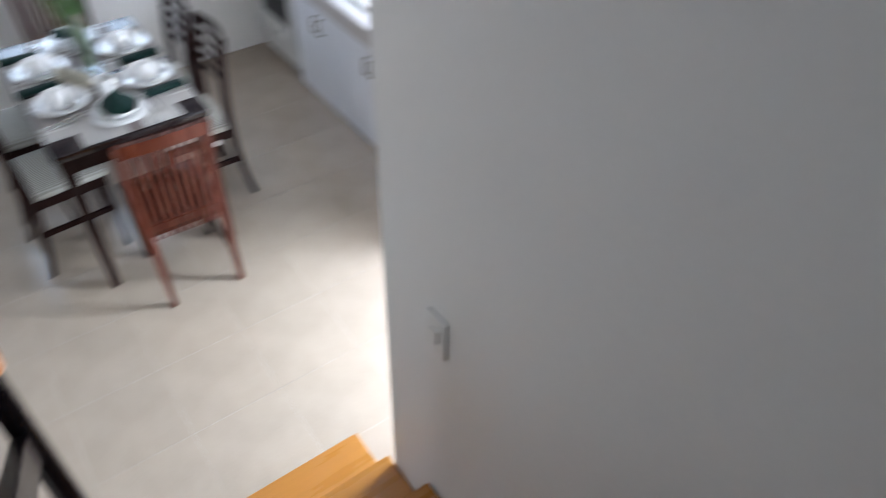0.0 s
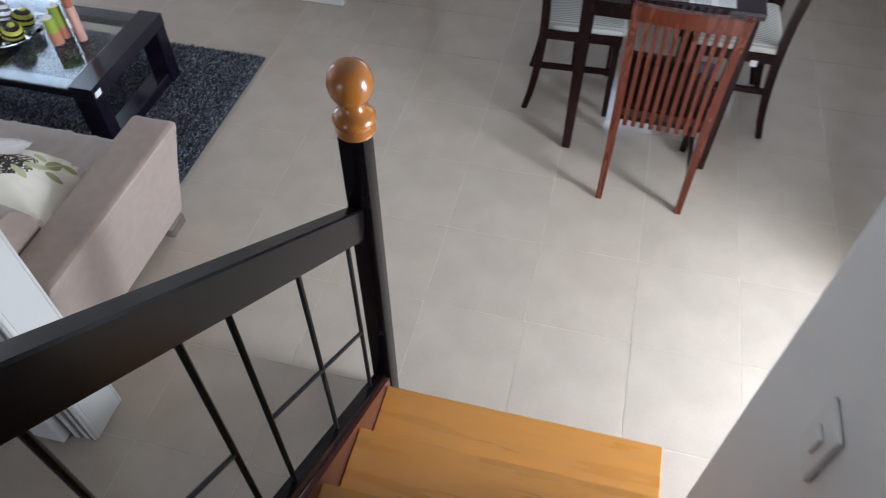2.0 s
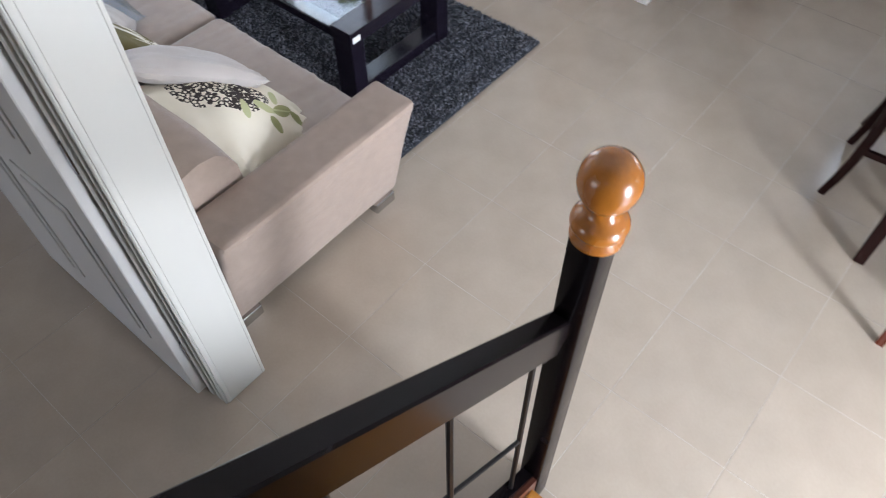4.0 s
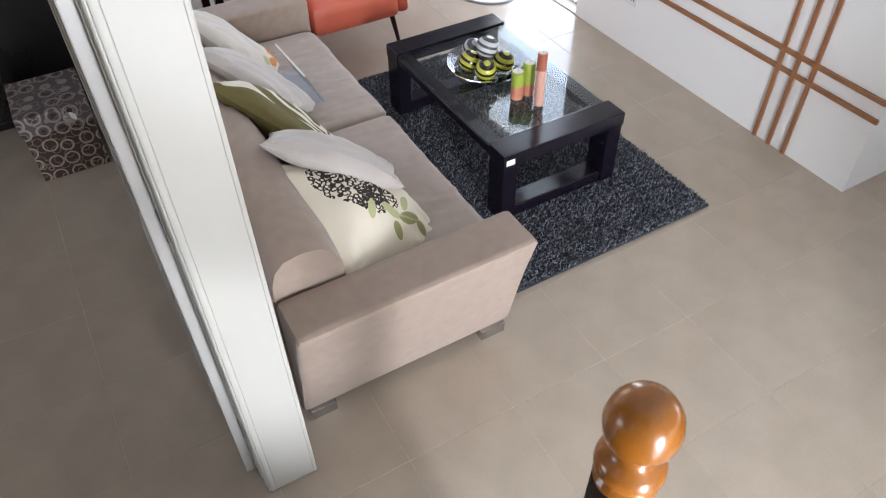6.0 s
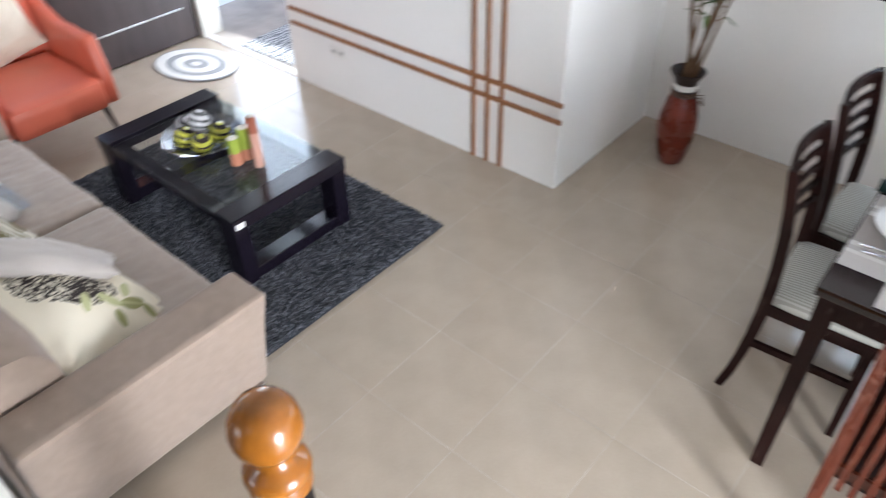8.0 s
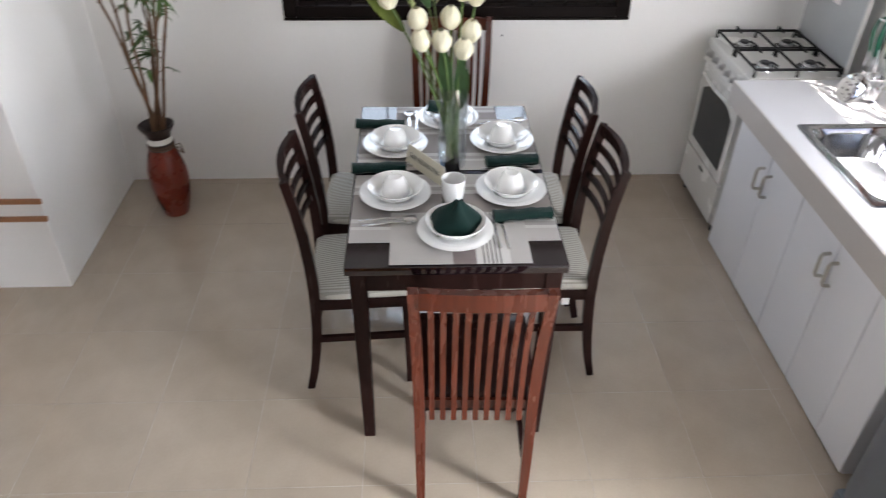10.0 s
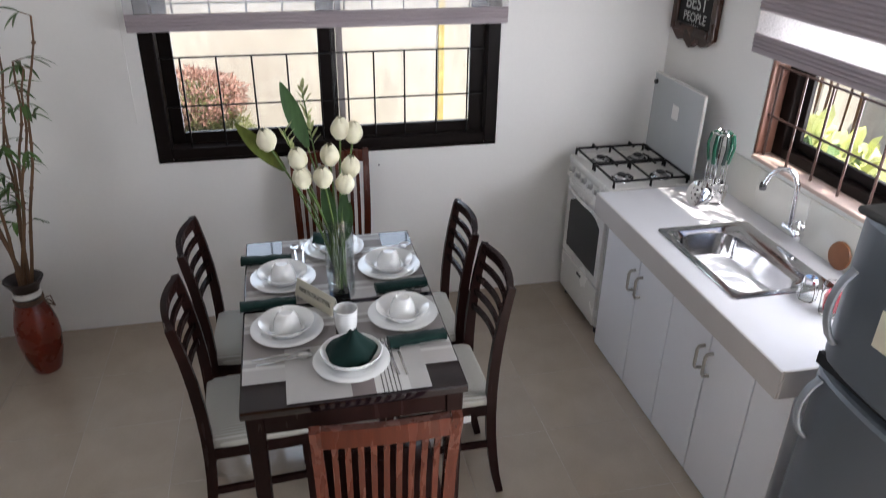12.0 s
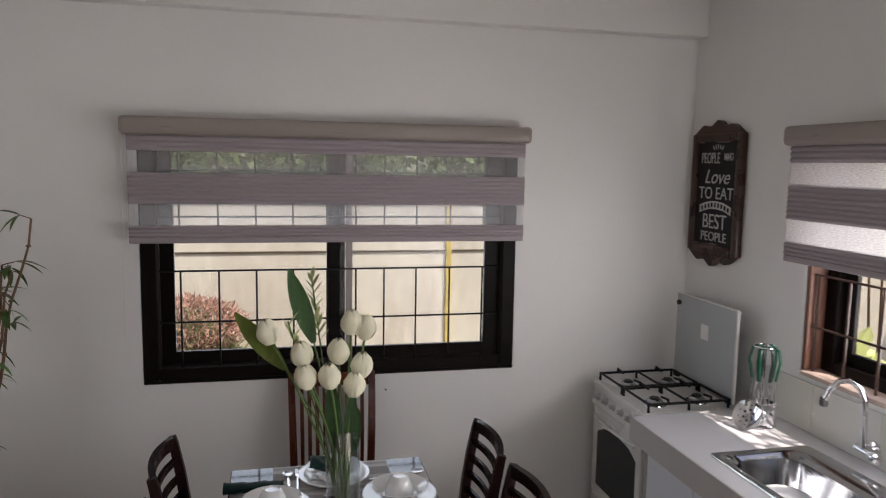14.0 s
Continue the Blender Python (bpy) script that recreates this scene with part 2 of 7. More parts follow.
cabinet_black = mat("black_cabinet", (0.014, 0.012, 0.012), 0.3, var=0.3, bump=0.03)
white_door = mat("white_door_paint", (0.50, 0.48, 0.45), 0.35, var=0.04, scale=4, bump=0.04)
card_green = mat("card_cream", (0.66, 0.62, 0.50), 0.6, var=0.06, bump=0.05)
ink = mat("dark_ink", (0.03, 0.03, 0.028), 0.7, var=0.1, bump=0.0)
candle_green = mat("candle_green", (0.30, 0.38, 0.05), 0.5, var=0.12, bump=0.05)
candle_pink = mat("candle_terracotta", (0.50, 0.20, 0.125), 0.5, var=0.10, bump=0.05)
candle_rust = mat("candle_rust", (0.34, 0.10, 0.055), 0.5, var=0.12, bump=0.05)
candle_top = mat("candle_wax", (0.70, 0.66, 0.56), 0.5, var=0.05, bump=0.03)
concrete = mat("stained_fence_render", (0.86, 0.73, 0.61), 0.9, var=0.30, scale=2.0, bump=0.3, bscale=18, stretch=(1, 1, 0.35))
stripe_ochre = mat("ochre_stripe", (0.80, 0.60, 0.20), 0.8, var=0.3, scale=9, bump=0.1)
soil = mat("garden_ground", (0.30, 0.28, 0.22), 0.95, var=0.35, scale=2.5, bump=0.5, bscale=30)
porch = mat("porch_concrete", (0.82, 0.81, 0.78), 0.85, var=0.12, scale=2, bump=0.2, bscale=40)
bush_leaf = random_tint(mat("reddish_bush_leaf", (0.21, 0.235, 0.085), 0.55, var=0.45, scale=2.2, bump=0.05), 0.4, "island")
bush_red = random_tint(mat("red_bush_tip", (0.46, 0.26, 0.20), 0.55, var=0.3, scale=5, bump=0.05), 0.4, "island")
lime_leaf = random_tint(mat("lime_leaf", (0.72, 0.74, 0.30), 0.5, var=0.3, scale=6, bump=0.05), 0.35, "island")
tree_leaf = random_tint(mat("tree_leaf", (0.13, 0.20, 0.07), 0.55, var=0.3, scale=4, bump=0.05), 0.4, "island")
bark = mat("bark", (0.11, 0.075, 0.05), 0.9, var=0.3, bump=0.5, bscale=30)
clear_glass = glass("clear_glass", (0.98, 0.99, 0.98))
table_glass = pane_glass("table_glass", (0.92, 0.945, 0.94), 0.02)
vase_glass = pane_glass("vase_glass", (0.92, 0.94, 0.945), 0.03, 0.11)
window_pane = pane_glass("window_pane", (0.93, 0.95, 0.95), 0.02)
red_plastic = mat("red_plastic", (0.55, 0.035, 0.06), 0.35, var=0.1, bump=0.0)
tool_dark = mat("black_green_handle", (0.008, 0.020, 0.016), 0.3, var=0.15, bump=0.0)
tool_green = mat("green_handle", (0.006, 0.075, 0.042), 0.3, var=0.15, bump=0.0)
copper = mat("copper_lid", (0.21, 0.075, 0.026), 0.45, 0.0, var=0.15, bump=0.05)

sheer = bpy.data.materials.new("sheer_blind_net")
sheer.use_nodes = True
_n, _l = sheer.node_tree.nodes, sheer.node_tree.links
_n.remove(_n["Principled BSDF"])
_t, _tr, _d, _m1, _m2 = [_n.new("ShaderNode" + k) for k in ("BsdfTransparent", "BsdfTranslucent", "BsdfDiffuse", "MixShader", "MixShader")]
for q in (_tr, _d):
    q.inputs[0].default_value = (0.84, 0.81, 0.81, 1)
_m1.inputs[0].default_value, _m2.inputs[0].default_value = 0.35, 0.25
_l.new(_tr.outputs[0], _m1.inputs[1]), _l.new(_d.outputs[0], _m1.inputs[2])
_l.new(_t.outputs[0], _m2.inputs[1]), _l.new(_m1.outputs[0], _m2.inputs[2]), _l.new(_m2.outputs[0], _n["Material Output"].inputs[0])

dense_sheer = sheer.copy()
dense_sheer.name = "dense_blind_net"
_k = [q for q in dense_sheer.node_tree.nodes if q.type == "MIX_SHADER"]
_w, _wm, _wc, _wr = [dense_sheer.node_tree.nodes.new("ShaderNode" + k) for k in ("TexNoise", "Mapping", "TexCoord", "MapRange")]
_wm.inputs["Scale"].default_value = (14, 14, 70)
_wr.inputs["From Min"].default_value, _wr.inputs["From Max"].default_value, _wr.inputs["To Min"].default_value, _wr.inputs["To Max"].default_value = 0.3, 0.7, 0.48, 0.82
_l = dense_sheer.node_tree.links
_l.new(_wc.outputs["Object"], _wm.inputs[0]), _l.new(_wm.outputs[0], _w.inputs["Vector"]), _l.new(_w.outputs[0], _wr.inputs[0])
for q in _k:
    if q.inputs[1].links[0].from_node.type == "BSDF_TRANSPARENT":
        _l.new(_wr.outputs[0], q.inputs[0])


def patterned(name, base, layers, rough=0.85, bump=0.25, bscale=400):
    """Printed cloth: base colour, then layers of (colour, mask function taking the node tree and the object coordinates' socket)."""
    m = mat(name, base, rough, var=0.06, bump=bump, bscale=bscale, folds=0.14 if rough > 0.8 else 0.0)
    t = m.node_tree
    n, l = t.nodes, t.links
    p = n["Principled BSDF"]
    sock = p.inputs["Base Color"].links[0].from_socket
    co = n["Texture Coordinate"].outputs["Object"]
    for col, mask in layers:
        mx = n.new("ShaderNodeMix")
        mx.data_type = "RGBA"
        mx.inputs["B"].default_value = (*col, 1)
        l.new(mask(t, co), mx.inputs["Factor"])
        l.new(sock, mx.inputs["A"])
        sock = mx.outputs["Result"]
    l.new(sock, p.inputs["Base Color"])
    return m


def step(t, a, edge, above=True):
    q = t.nodes.new("ShaderNodeMath")
    q.operation = "GREATER_THAN" if above else "LESS_THAN"
    t.links.new(a, q.inputs[0])
    q.inputs[1].default_value = edge
    return q.outputs[0]


def times(t, a, b):
    q = t.nodes.new("ShaderNodeMath")
    q.operation = "MULTIPLY"
    t.links.new(a, q.inputs[0]), t.links.new(b, q.inputs[1])
    return q.outputs[0]


def blot(centre, size, turn=0.0):
    """An ellipse on the cloth, turned in its plane: where the scaled distance from centre is under one."""
    def f(t, co):
        off, rot, ln = t.nodes.new("ShaderNodeVectorMath"), t.nodes.new("ShaderNodeMapping"), t.nodes.new("ShaderNodeVectorMath")
        sub = t.nodes.new("ShaderNodeMapping")
        off.operation, ln.operation = "SUBTRACT", "LENGTH"
        off.inputs[1].default_value = centre
        rot.inputs["Rotation"].default_value = (0, 0, -turn)
        sub.inputs["Scale"].default_value = [1 / q for q in size]
        t.links.new(co, off.inputs[0]), t.links.new(off.outputs[0], rot.inputs[0])
        t.links.new(rot.outputs[0], sub.inputs[0]), t.links.new(sub.outputs[0], ln.inputs[0])
        return step(t, ln.outputs["Value"], 1.0, False)
    return f


def wavy(scale, distortion, edge, stretch=(1, 1, 1)):
    def f(t, co):
        w, mp = t.nodes.new("ShaderNodeTexWave"), t.nodes.new("ShaderNodeMapping")
        mp.inputs["Scale"].default_value = stretch
        w.inputs["Scale"].default_value, w.inputs["Distortion"].default_value = scale, distortion
        w.inputs["Detail Scale"].default_value = 1.5
        t.links.new(co, mp.inputs[0]), t.links.new(mp.outputs[0], w.inputs["Vector"])
        return step(t, w.outputs["Fac"], edge)
    return f


def both(a, b):
    return lambda t, co: times(t, a(t, co), b(t, co))


def rings(scale, lo, hi, jitter=0.35):
    def f(t, co):
        v = t.nodes.new("ShaderNodeTexVoronoi")
        v.inputs["Scale"].default_value, v.inputs["Randomness"].default_value = scale, jitter
        t.links.new(co, v.inputs["Vector"])
        return times(t, step(t, v.outputs["Distance"], lo), step(t, v.outputs["Distance"], hi, False))
    return f


BLACK, OLIVE, LEAF, LEAF_DARK, ORANGE = (0.020, 0.012, 0.010), (0.13, 0.105, 0.030), (0.42, 0.42, 0.22), (0.28, 0.28, 0.12), (0.55, 0.20, 0.05)
print_near = patterned("embroidered_cream_cloth", (0.68, 0.62, 0.50), [
    (BLACK, both(blot((-0.045, -0.030, 0), (0.135, 0.100, 1), 0.35), rings(56, 0.36, 0.66, 0.9))),
    (BLACK, both(blot((0.060, 0.010, 0), (0.055, 0.085, 1), -0.3), rings(62, 0.36, 0.66, 0.9))),
    (BLACK, both(blot((-0.150, 0.03, 0), (0.035, 0.055, 1), 0.8), wavy(30, 4, 0.45)))]
    + [(c, blot((x, y, 0), (a, b, 1), r)) for c, x, y, a, b, r in (
        (LEAF, 0.115, 0.035, 0.040, 0.017, 0.7), (LEAF_DARK, 0.150, 0.095, 0.042, 0.020, 1.4), (LEAF, 0.100, 0.115, 0.036, 0.015, 2.3),
        (LEAF_DARK, 0.175, 0.020, 0.030, 0.015, -0.3), (LEAF, 0.085, -0.035, 0.034, 0.014, -0.6), (LEAF, 0.135, 0.065, 0.075, 0.0035, 1.1), (LEAF_DARK, 0.19, 0.135, 0.026, 0.013, 0.4))])
CREAM = (0.68, 0.64, 0.54)
print_olive = patterned("olive_white_print_cloth", CREAM, [
    (c, blot((x, y, 0), (a, b, 1), 0.25)) for c, x, y, a, b in (
        (OLIVE, 0.04, 0.06, 0.21, 0.150), (CREAM, 0.045, 0.065, 0.175, 0.118), (OLIVE, 0.05, 0.075, 0.140, 0.085), (CREAM, 0.06, 0.085, 0.105, 0.058),
        (OLIVE, 0.065, 0.09, 0.060, 0.030), (OLIVE, -0.05, -0.19, 0.26, 0.085))])
print_orange = patterned("cream_cloth_with_edge_print", (0.58, 0.54, 0.48), [
    (c, blot((x, y, 0), (a, b, 1), r)) for c, x, y, a, b, r in (
        (ORANGE, -0.06, 0.160, 0.065, 0.020, 0.1), (LEAF, 0.045, 0.158, 0.050, 0.018, -0.2), (ORANGE, 0.135, 0.150, 0.042, 0.024, 0.5),
        (LEAF_DARK, -0.145, 0.155, 0.040, 0.017, 0.3), (ORANGE, 0.178, 0.070, 0.018, 0.045, 0.1), (LEAF, 0.170, 0.000, 0.020, 0.034, 0.3))])
ring_print = patterned("ring_print", (0.060, 0.036, 0.026), [
    ((0.45, 0.36, 0.29), rings(13, 0.33, 0.43)), ((0.30, 0.23, 0.19), rings(21, 0.40, 0.46, 0.7))], rough=0.4, bump=0.05)
ring_print_top = patterned("ring_print_lid", (0.14, 0.11, 0.105), [
    ((0.42, 0.36, 0.33), rings(13, 0.33, 0.45)), ((0.07, 0.045, 0.035), rings(13, 0.0, 0.24)), ((0.34, 0.29, 0.27), rings(21, 0.40, 0.47, 0.7))], rough=0.4, bump=0.05)
oval_rag = patterned("rag_rug", (0.64, 0.63, 0.60), [((0.27, 0.275, 0.28), wavy(2.6, 0.3, 0.62))], bump=0.5, bscale=120)
for _k in oval_rag.node_tree.nodes:
    if _k.type == "TEX_WAVE":
        _k.wave_type, _k.rings_direction = "RINGS", "Z"
lace_mat = patterned("lace_print_mat", (0.62, 0.62, 0.60), [((0.14, 0.15, 0.155), wavy(9, 12, 0.62))], bump=0.4, bscale=120)
ball_yellow = patterned("yellow_black_bands", (0.42, 0.42, 0.055), [(BLACK, wavy(12, 0.9, 0.60, (0, 0, 1)))], rough=0.15, bump=0.0)
ball_silver = patterned("silver_bands", (0.50, 0.50, 0.52), [((0.07, 0.07, 0.075), wavy(12, 1.2, 0.58, (0, 0, 1)))], rough=0.15, bump=0.0)
for _m in (ball_yellow, ball_silver):
    for _k in _m.node_tree.nodes:
        if _k.type == "TEX_WAVE":
            _k.bands_direction = "Z"
mat_cloth = striped("placemat_weave", [(0.27, 0.245, 0.235), (0.50, 0.485, 0.47), (0.37, 0.35, 0.335), (0.56, 0.55, 0.53), (0.45, 0.43, 0.415)], 1, 0.20, [0.36, 0.47, 0.58, 0.66])
mat_plain = mat("placemat_plain_weave", (0.46, 0.445, 0.43), 0.85, var=0.06, scale=12, bump=0.3, bscale=500)
mat_dark = mat("placemat_brown_weave", (0.20, 0.165, 0.16), 0.85, var=0.08, scale=12, bump=0.3, bscale=500)
mat_white = mat("placemat_white_weave", (0.62, 0.61, 0.59), 0.85, var=0.05, scale=12, bump=0.3, bscale=500)
mat_fine = striped("fine_striped_weave", [(0.58, 0.57, 0.55), (0.10, 0.095, 0.09)], 0, 0.0062, [0.70])


# ---- helpers for meshes ----
OFF = {}


def thing(name, label, category, group="", kind="", at=(0, 0, 0)):
    """A top-level thing: an Empty at its base, under which its parts are hung."""
    e = new(name)
    e.empty_display_size = 0.05
    e.location = at
    OFF[e.name] = Vector(at)
    return tagged(e, label, category, group, kind)


def top_of(o):
    while o.parent:
        o = o.parent
    return o


def soften(bm, angle=35):
    """Smooth shading, broken at sharp edges and where a bevel meets a broad flat face, so that the flat stays flat."""
    area = {f: f.calc_area() for f in bm.faces}
    for f in bm.faces:
        f.smooth = True
    for e in bm.edges:
        if len(e.link_faces) != 2:
            continue
        p, q = area[e.link_faces[0]], area[e.link_faces[1]]
        turn = e.calc_face_angle(0)
        e.smooth = not (turn > radians(angle) or (turn > radians(8) and max(p, q) > 10 * min(p, q)))


def to_mesh(name, bm, m):
    bmesh.ops.recalc_face_normals(bm, faces=bm.faces)
    soften(bm)
    me = bpy.data.meshes.new(name)
    bm.to_mesh(me)
    bm.free()
    me.materials.append(m)
    return me


def part(name, bm, m, parent, label=""):
    """One mesh under a thing or under a part of it. The bmesh is in the world's metres."""
    bm.transform(Matrix.Translation(-OFF.get(top_of(parent).name, Vector())))
    o = new(name, to_mesh(name, bm, m))
    o.parent = parent
    if label:
        o["label"] = label
    return o


def single(name, bm, m, label, category, group="", kind="", at=None):
    """A top-level thing of one mesh, with its origin at its base."""
    at = Vector(at) if at is not None else Vector()
    bm.transform(Matrix.Translation(-at))
    o = new(name, to_mesh(name, bm, m))
    o.location = at
    OFF[o.name] = at
    return tagged(o, label, category, group, kind)


def structure(name, bm, m, label, category):
    return single(name, bm, m, label, category, "", "structure")


def box(x0, x1, y0, y1, z0, z1, bevel=0.0, seg=1, bm=None):
    bm = bm or bmesh.new()
    r = bmesh.ops.create_cube(bm, size=1.0)
    m = Matrix.Translation(((x0 + x1) / 2, (y0 + y1) / 2, (z0 + z1) / 2)) @ Matrix.Diagonal((abs(x1 - x0), abs(y1 - y0), abs(z1 - z0), 1))
    bmesh.ops.transform(bm, matrix=m, verts=r["verts"])
    if bevel:
        es = list({e for v in r["verts"] for e in v.link_edges})
        bmesh.ops.bevel(bm, geom=es, offset=bevel, segments=seg, affect="EDGES", profile=0.5)
    return bm


def lathe(profile, at=(0, 0, 0), seg=28, bm=None, m=None, wob=None):
    """A turned body from (radius, height) pairs."""
    bm = bm or bmesh.new()
    loops = []
    for r, z in profile:
        if r < 1e-5:
            loops.append([bm.verts.new((0, 0, z))])
        else:
            loops.append([bm.verts.new((r * math.cos(2 * math.pi * k / seg) * (wob(k, z) if wob else 1), r * math.sin(2 * math.pi * k / seg) * (wob(k, z) if wob else 1), z)) for k in range(seg)])
    for a, b in zip(loops, loops[1:]):
        for k in range(seg):
            f = [a[k % len(a)], a[(k + 1) % len(a)], b[(k + 1) % len(b)], b[k % len(b)]]
            f = list(dict.fromkeys(f))
            if len(f) > 2:
                bm.faces.new(f)
    mm = Matrix.Translation(at) @ (m or Matrix())
    bmesh.ops.transform(bm, matrix=mm, verts=[v for lp in loops for v in lp])
    return bm


def sweep(pts, w, h=None, up=(0, 0, 1), seg=8, bm=None, square=False, taper=None):
    """A bar along points: round of radius w, or a w x h rectangle."""
    bm = bm or bmesh.new()
    pts = [Vector(p) for p in pts]
    up = Vector(up)
    loops = []
    for k, p in enumerate(pts):
        d = (pts[min(k + 1, len(pts) - 1)] - pts[max(k - 1, 0)]).normalized()
        u = up - d * up.dot(d)
        u = (u if u.length > 1e-4 else d.orthogonal()).normalized()
        s = d.cross(u)
        q = taper(k / (len(pts) - 1)) if taper else 1
        if square:
            off = [(-w / 2, -h / 2), (w / 2, -h / 2), (w / 2, h / 2), (-w / 2, h / 2)]
        else:
            off = [(w * math.cos(2 * math.pi * j / seg), (h or w) * math.sin(2 * math.pi * j / seg)) for j in range(seg)]
        loops.append([bm.verts.new(p + s * a * q + u * b * q) for a, b in off])
    n = len(loops[0])
    for a, b in zip(loops, loops[1:]):
        for j in range(n):
            bm.faces.new((a[j], a[(j + 1) % n], b[(j + 1) % n], b[j]))
    bm.faces.new(loops[0][::-1])
    bm.faces.new(loops[-1])
    return bm


def arc(a, b, bulge, n=8):
    """Points from a to b, bowed by the vector bulge in the middle."""
    a, b, g = Vector(a), Vector(b), Vector(bulge)
    return [a.lerp(b, k / n) + g * (4 * (k / n) * (1 - k / n)) for k in range(n + 1)]


def pillow(w, d, h, seed=0, n=36, slump=0.0):
    """A stuffed cushion lying flat: puffed middle, pinched seams, pointed corners, creases that run in from the corners; slump bends its +x edge down."""
    bm = bmesh.new()
    rnd = Vector((seed * 3.1, seed * 1.7, 0))
    rows = {}
    for side in (1, -1):
        for i in range(n + 1):
            for j in range(n + 1):
                u, v = 2 * i / n - 1, 2 * j / n - 1
                edge = i in (0, n) or j in (0, n)
                if side == -1 and edge:
                    rows[side, i, j] = rows[1, i, j]
                    continue
                puff = (max(0, 1 - abs(u) ** 2.0) * max(0, 1 - abs(v) ** 2.0)) ** 0.50
                pin = 1 - 0.075 * (1 - u * u) * abs(v) ** 3
                pin2 = 1 - 0.075 * (1 - v * v) * abs(u) ** 3
                ang = math.atan2(1 - abs(v), 1 - abs(u) + 1e-6)
                near = max(0.0, 1 - math.hypot(1 - abs(u), 1 - abs(v)) / 0.9)
                crease = 0.075 * h * near * math.sin(ang * 9 + seed + 2 * (u > 0) + 3 * (v > 0)) * min(1.0, puff * 3)
                seam = 0.030 * h * math.sin(34 * (u if abs(v) > abs(u) else v) + seed) * max(abs(u), abs(v)) ** 10 * (0 if edge else 1)
                lump = 0.10 * h * noise.noise(Vector((u * 1.8, v * 1.8, side)) + rnd) * puff
                fold = 0.16 * h * max(0.0, 0.35 - abs(noise.noise(Vector((u * 1.3 + 2.1 * v * math.sin(seed), v * 2.6, 7 + side)) + rnd))) * puff
                sway = 0.010 * math.sin(2.2 * u + seed) * math.cos(2.0 * v) - slump * max(0.0, u + 0.1) ** 2
                rows[side, i, j] = bm.verts.new((u * w / 2 * pin2, v * d / 2 * pin, side * (h / 2 * puff + crease + seam - fold) + lump + sway))
    for side in (1, -1):
        for i in range(n):
            for j in range(n):
                f = [rows[side, i, j], rows[side, i + 1, j], rows[side, i + 1, j + 1], rows[side, i, j + 1]]
                bm.faces.new(f if side == 1 else f[::-1])
    return bm


def soft_block(x0, x1, y0, y1, z0, z1, r=0.05, sag=0.0, seed=0, nx=14, ny=14, creases=0.0):
    """An upholstered block: rounded edges, a slightly crowned and wrinkled top."""
    bm = box(x0, x1, y0, y1, z0, z1)
    es = [e for e in bm.edges if abs(e.verts[0].co.x - e.verts[1].co.x) > 1e-4]
    bmesh.ops.subdivide_edges(bm, edges=es, cuts=nx)
    es = [e for e in bm.edges if abs(e.verts[0].co.y - e.verts[1].co.y) > 1e-4]
    bmesh.ops.subdivide_edges(bm, edges=es, cuts=ny)
    es = [e for e in bm.edges if abs(e.verts[0].co.z - e.verts[1].co.z) > 1e-4]
    bmesh.ops.subdivide_edges(bm, edges=es, cuts=5)
    c = Vector(((x0 + x1) / 2, (y0 + y1) / 2, (z0 + z1) / 2))
    hx, hy, hz = (x1 - x0) / 2, (y1 - y0) / 2, (z1 - z0) / 2
    for v in bm.verts:
        d = v.co - c
        for ax, (hh, cuts) in enumerate(((hx, nx), (hy, ny), (hz, 5))):
            gap = 2 * hh / (cuts + 1)
            if gap > r and abs(abs(d[ax]) - (hh - gap)) < 1e-4:
                d[ax] = math.copysign(hh - r, d[ax])
        q = Vector((max(-hx + r, min(hx - r, d.x)), max(-hy + r, min(hy - r, d.y)), max(-hz + r, min(hz - r, d.z))))
        e = d - q
        if e.length > 1e-6:
            d = q + e.normalized() * min(e.length, r)
        if d.z > 0:
            u, w = d.x / hx, d.y / hy
            d.z += sag * (1 - u * u) * (1 - w * w)
            if creases and d.z > hz * 0.7:
                bend = noise.noise(Vector((d.x * 5, d.y * 4, seed)))
                patch = max(0.0, 0.25 + noise.noise(Vector((d.x * 3.1, d.y * 3.4, seed + 4.0))))
                d.z += creases * patch * noise.noise(Vector((d.x * 34 + 5 * bend, d.y * 4.5, seed + 9.0)))
        d += Vector((1, 1, 1)) * 0.004 * noise.noise(Vector((d.x * 9, d.y * 9, d.z * 9 + seed)))
        v.co = c + d
    return bm


def leaf(length, width, bend=0.3, n=6, fold=0.25):
    """A pointed leaf along +x, arched downwards, folded along its rib."""
    bm = bmesh.new()
    rib, lft, rgt = [], [], []
    for k in range(n + 1):
        s = k / n
        wd = width / 2 * math.sin(math.pi * min(1, s * 0.92 + 0.06)) ** 0.8
        z = -bend * length * s * s
        rib.append(bm.verts.new((length * s, 0, z)))
        lft.append(bm.verts.new((length * s, wd, z + fold * wd)))
        rgt.append(bm.verts.new((length * s, -wd, z + fold * wd)))
    for k in range(n):
        bm.faces.new((rib[k], rib[k + 1], lft[k + 1], lft[k]))
        bm.faces.new((rib[k], rgt[k], rgt[k + 1], rib[k + 1]))
    return bm


def eased(bm, r, seg=2):
    """Rounds all sharp edges of a bar."""
    bmesh.ops.recalc_face_normals(bm, faces=bm.faces)
    bmesh.ops.bevel(bm, geom=[e for e in bm.edges if len(e.link_faces) == 2 and e.calc_face_angle(0) > 0.8], offset=r, segments=seg, profile=0.5, affect="EDGES")
    return bm


def placed(bm, m):
    bm.transform(m)
    return bm


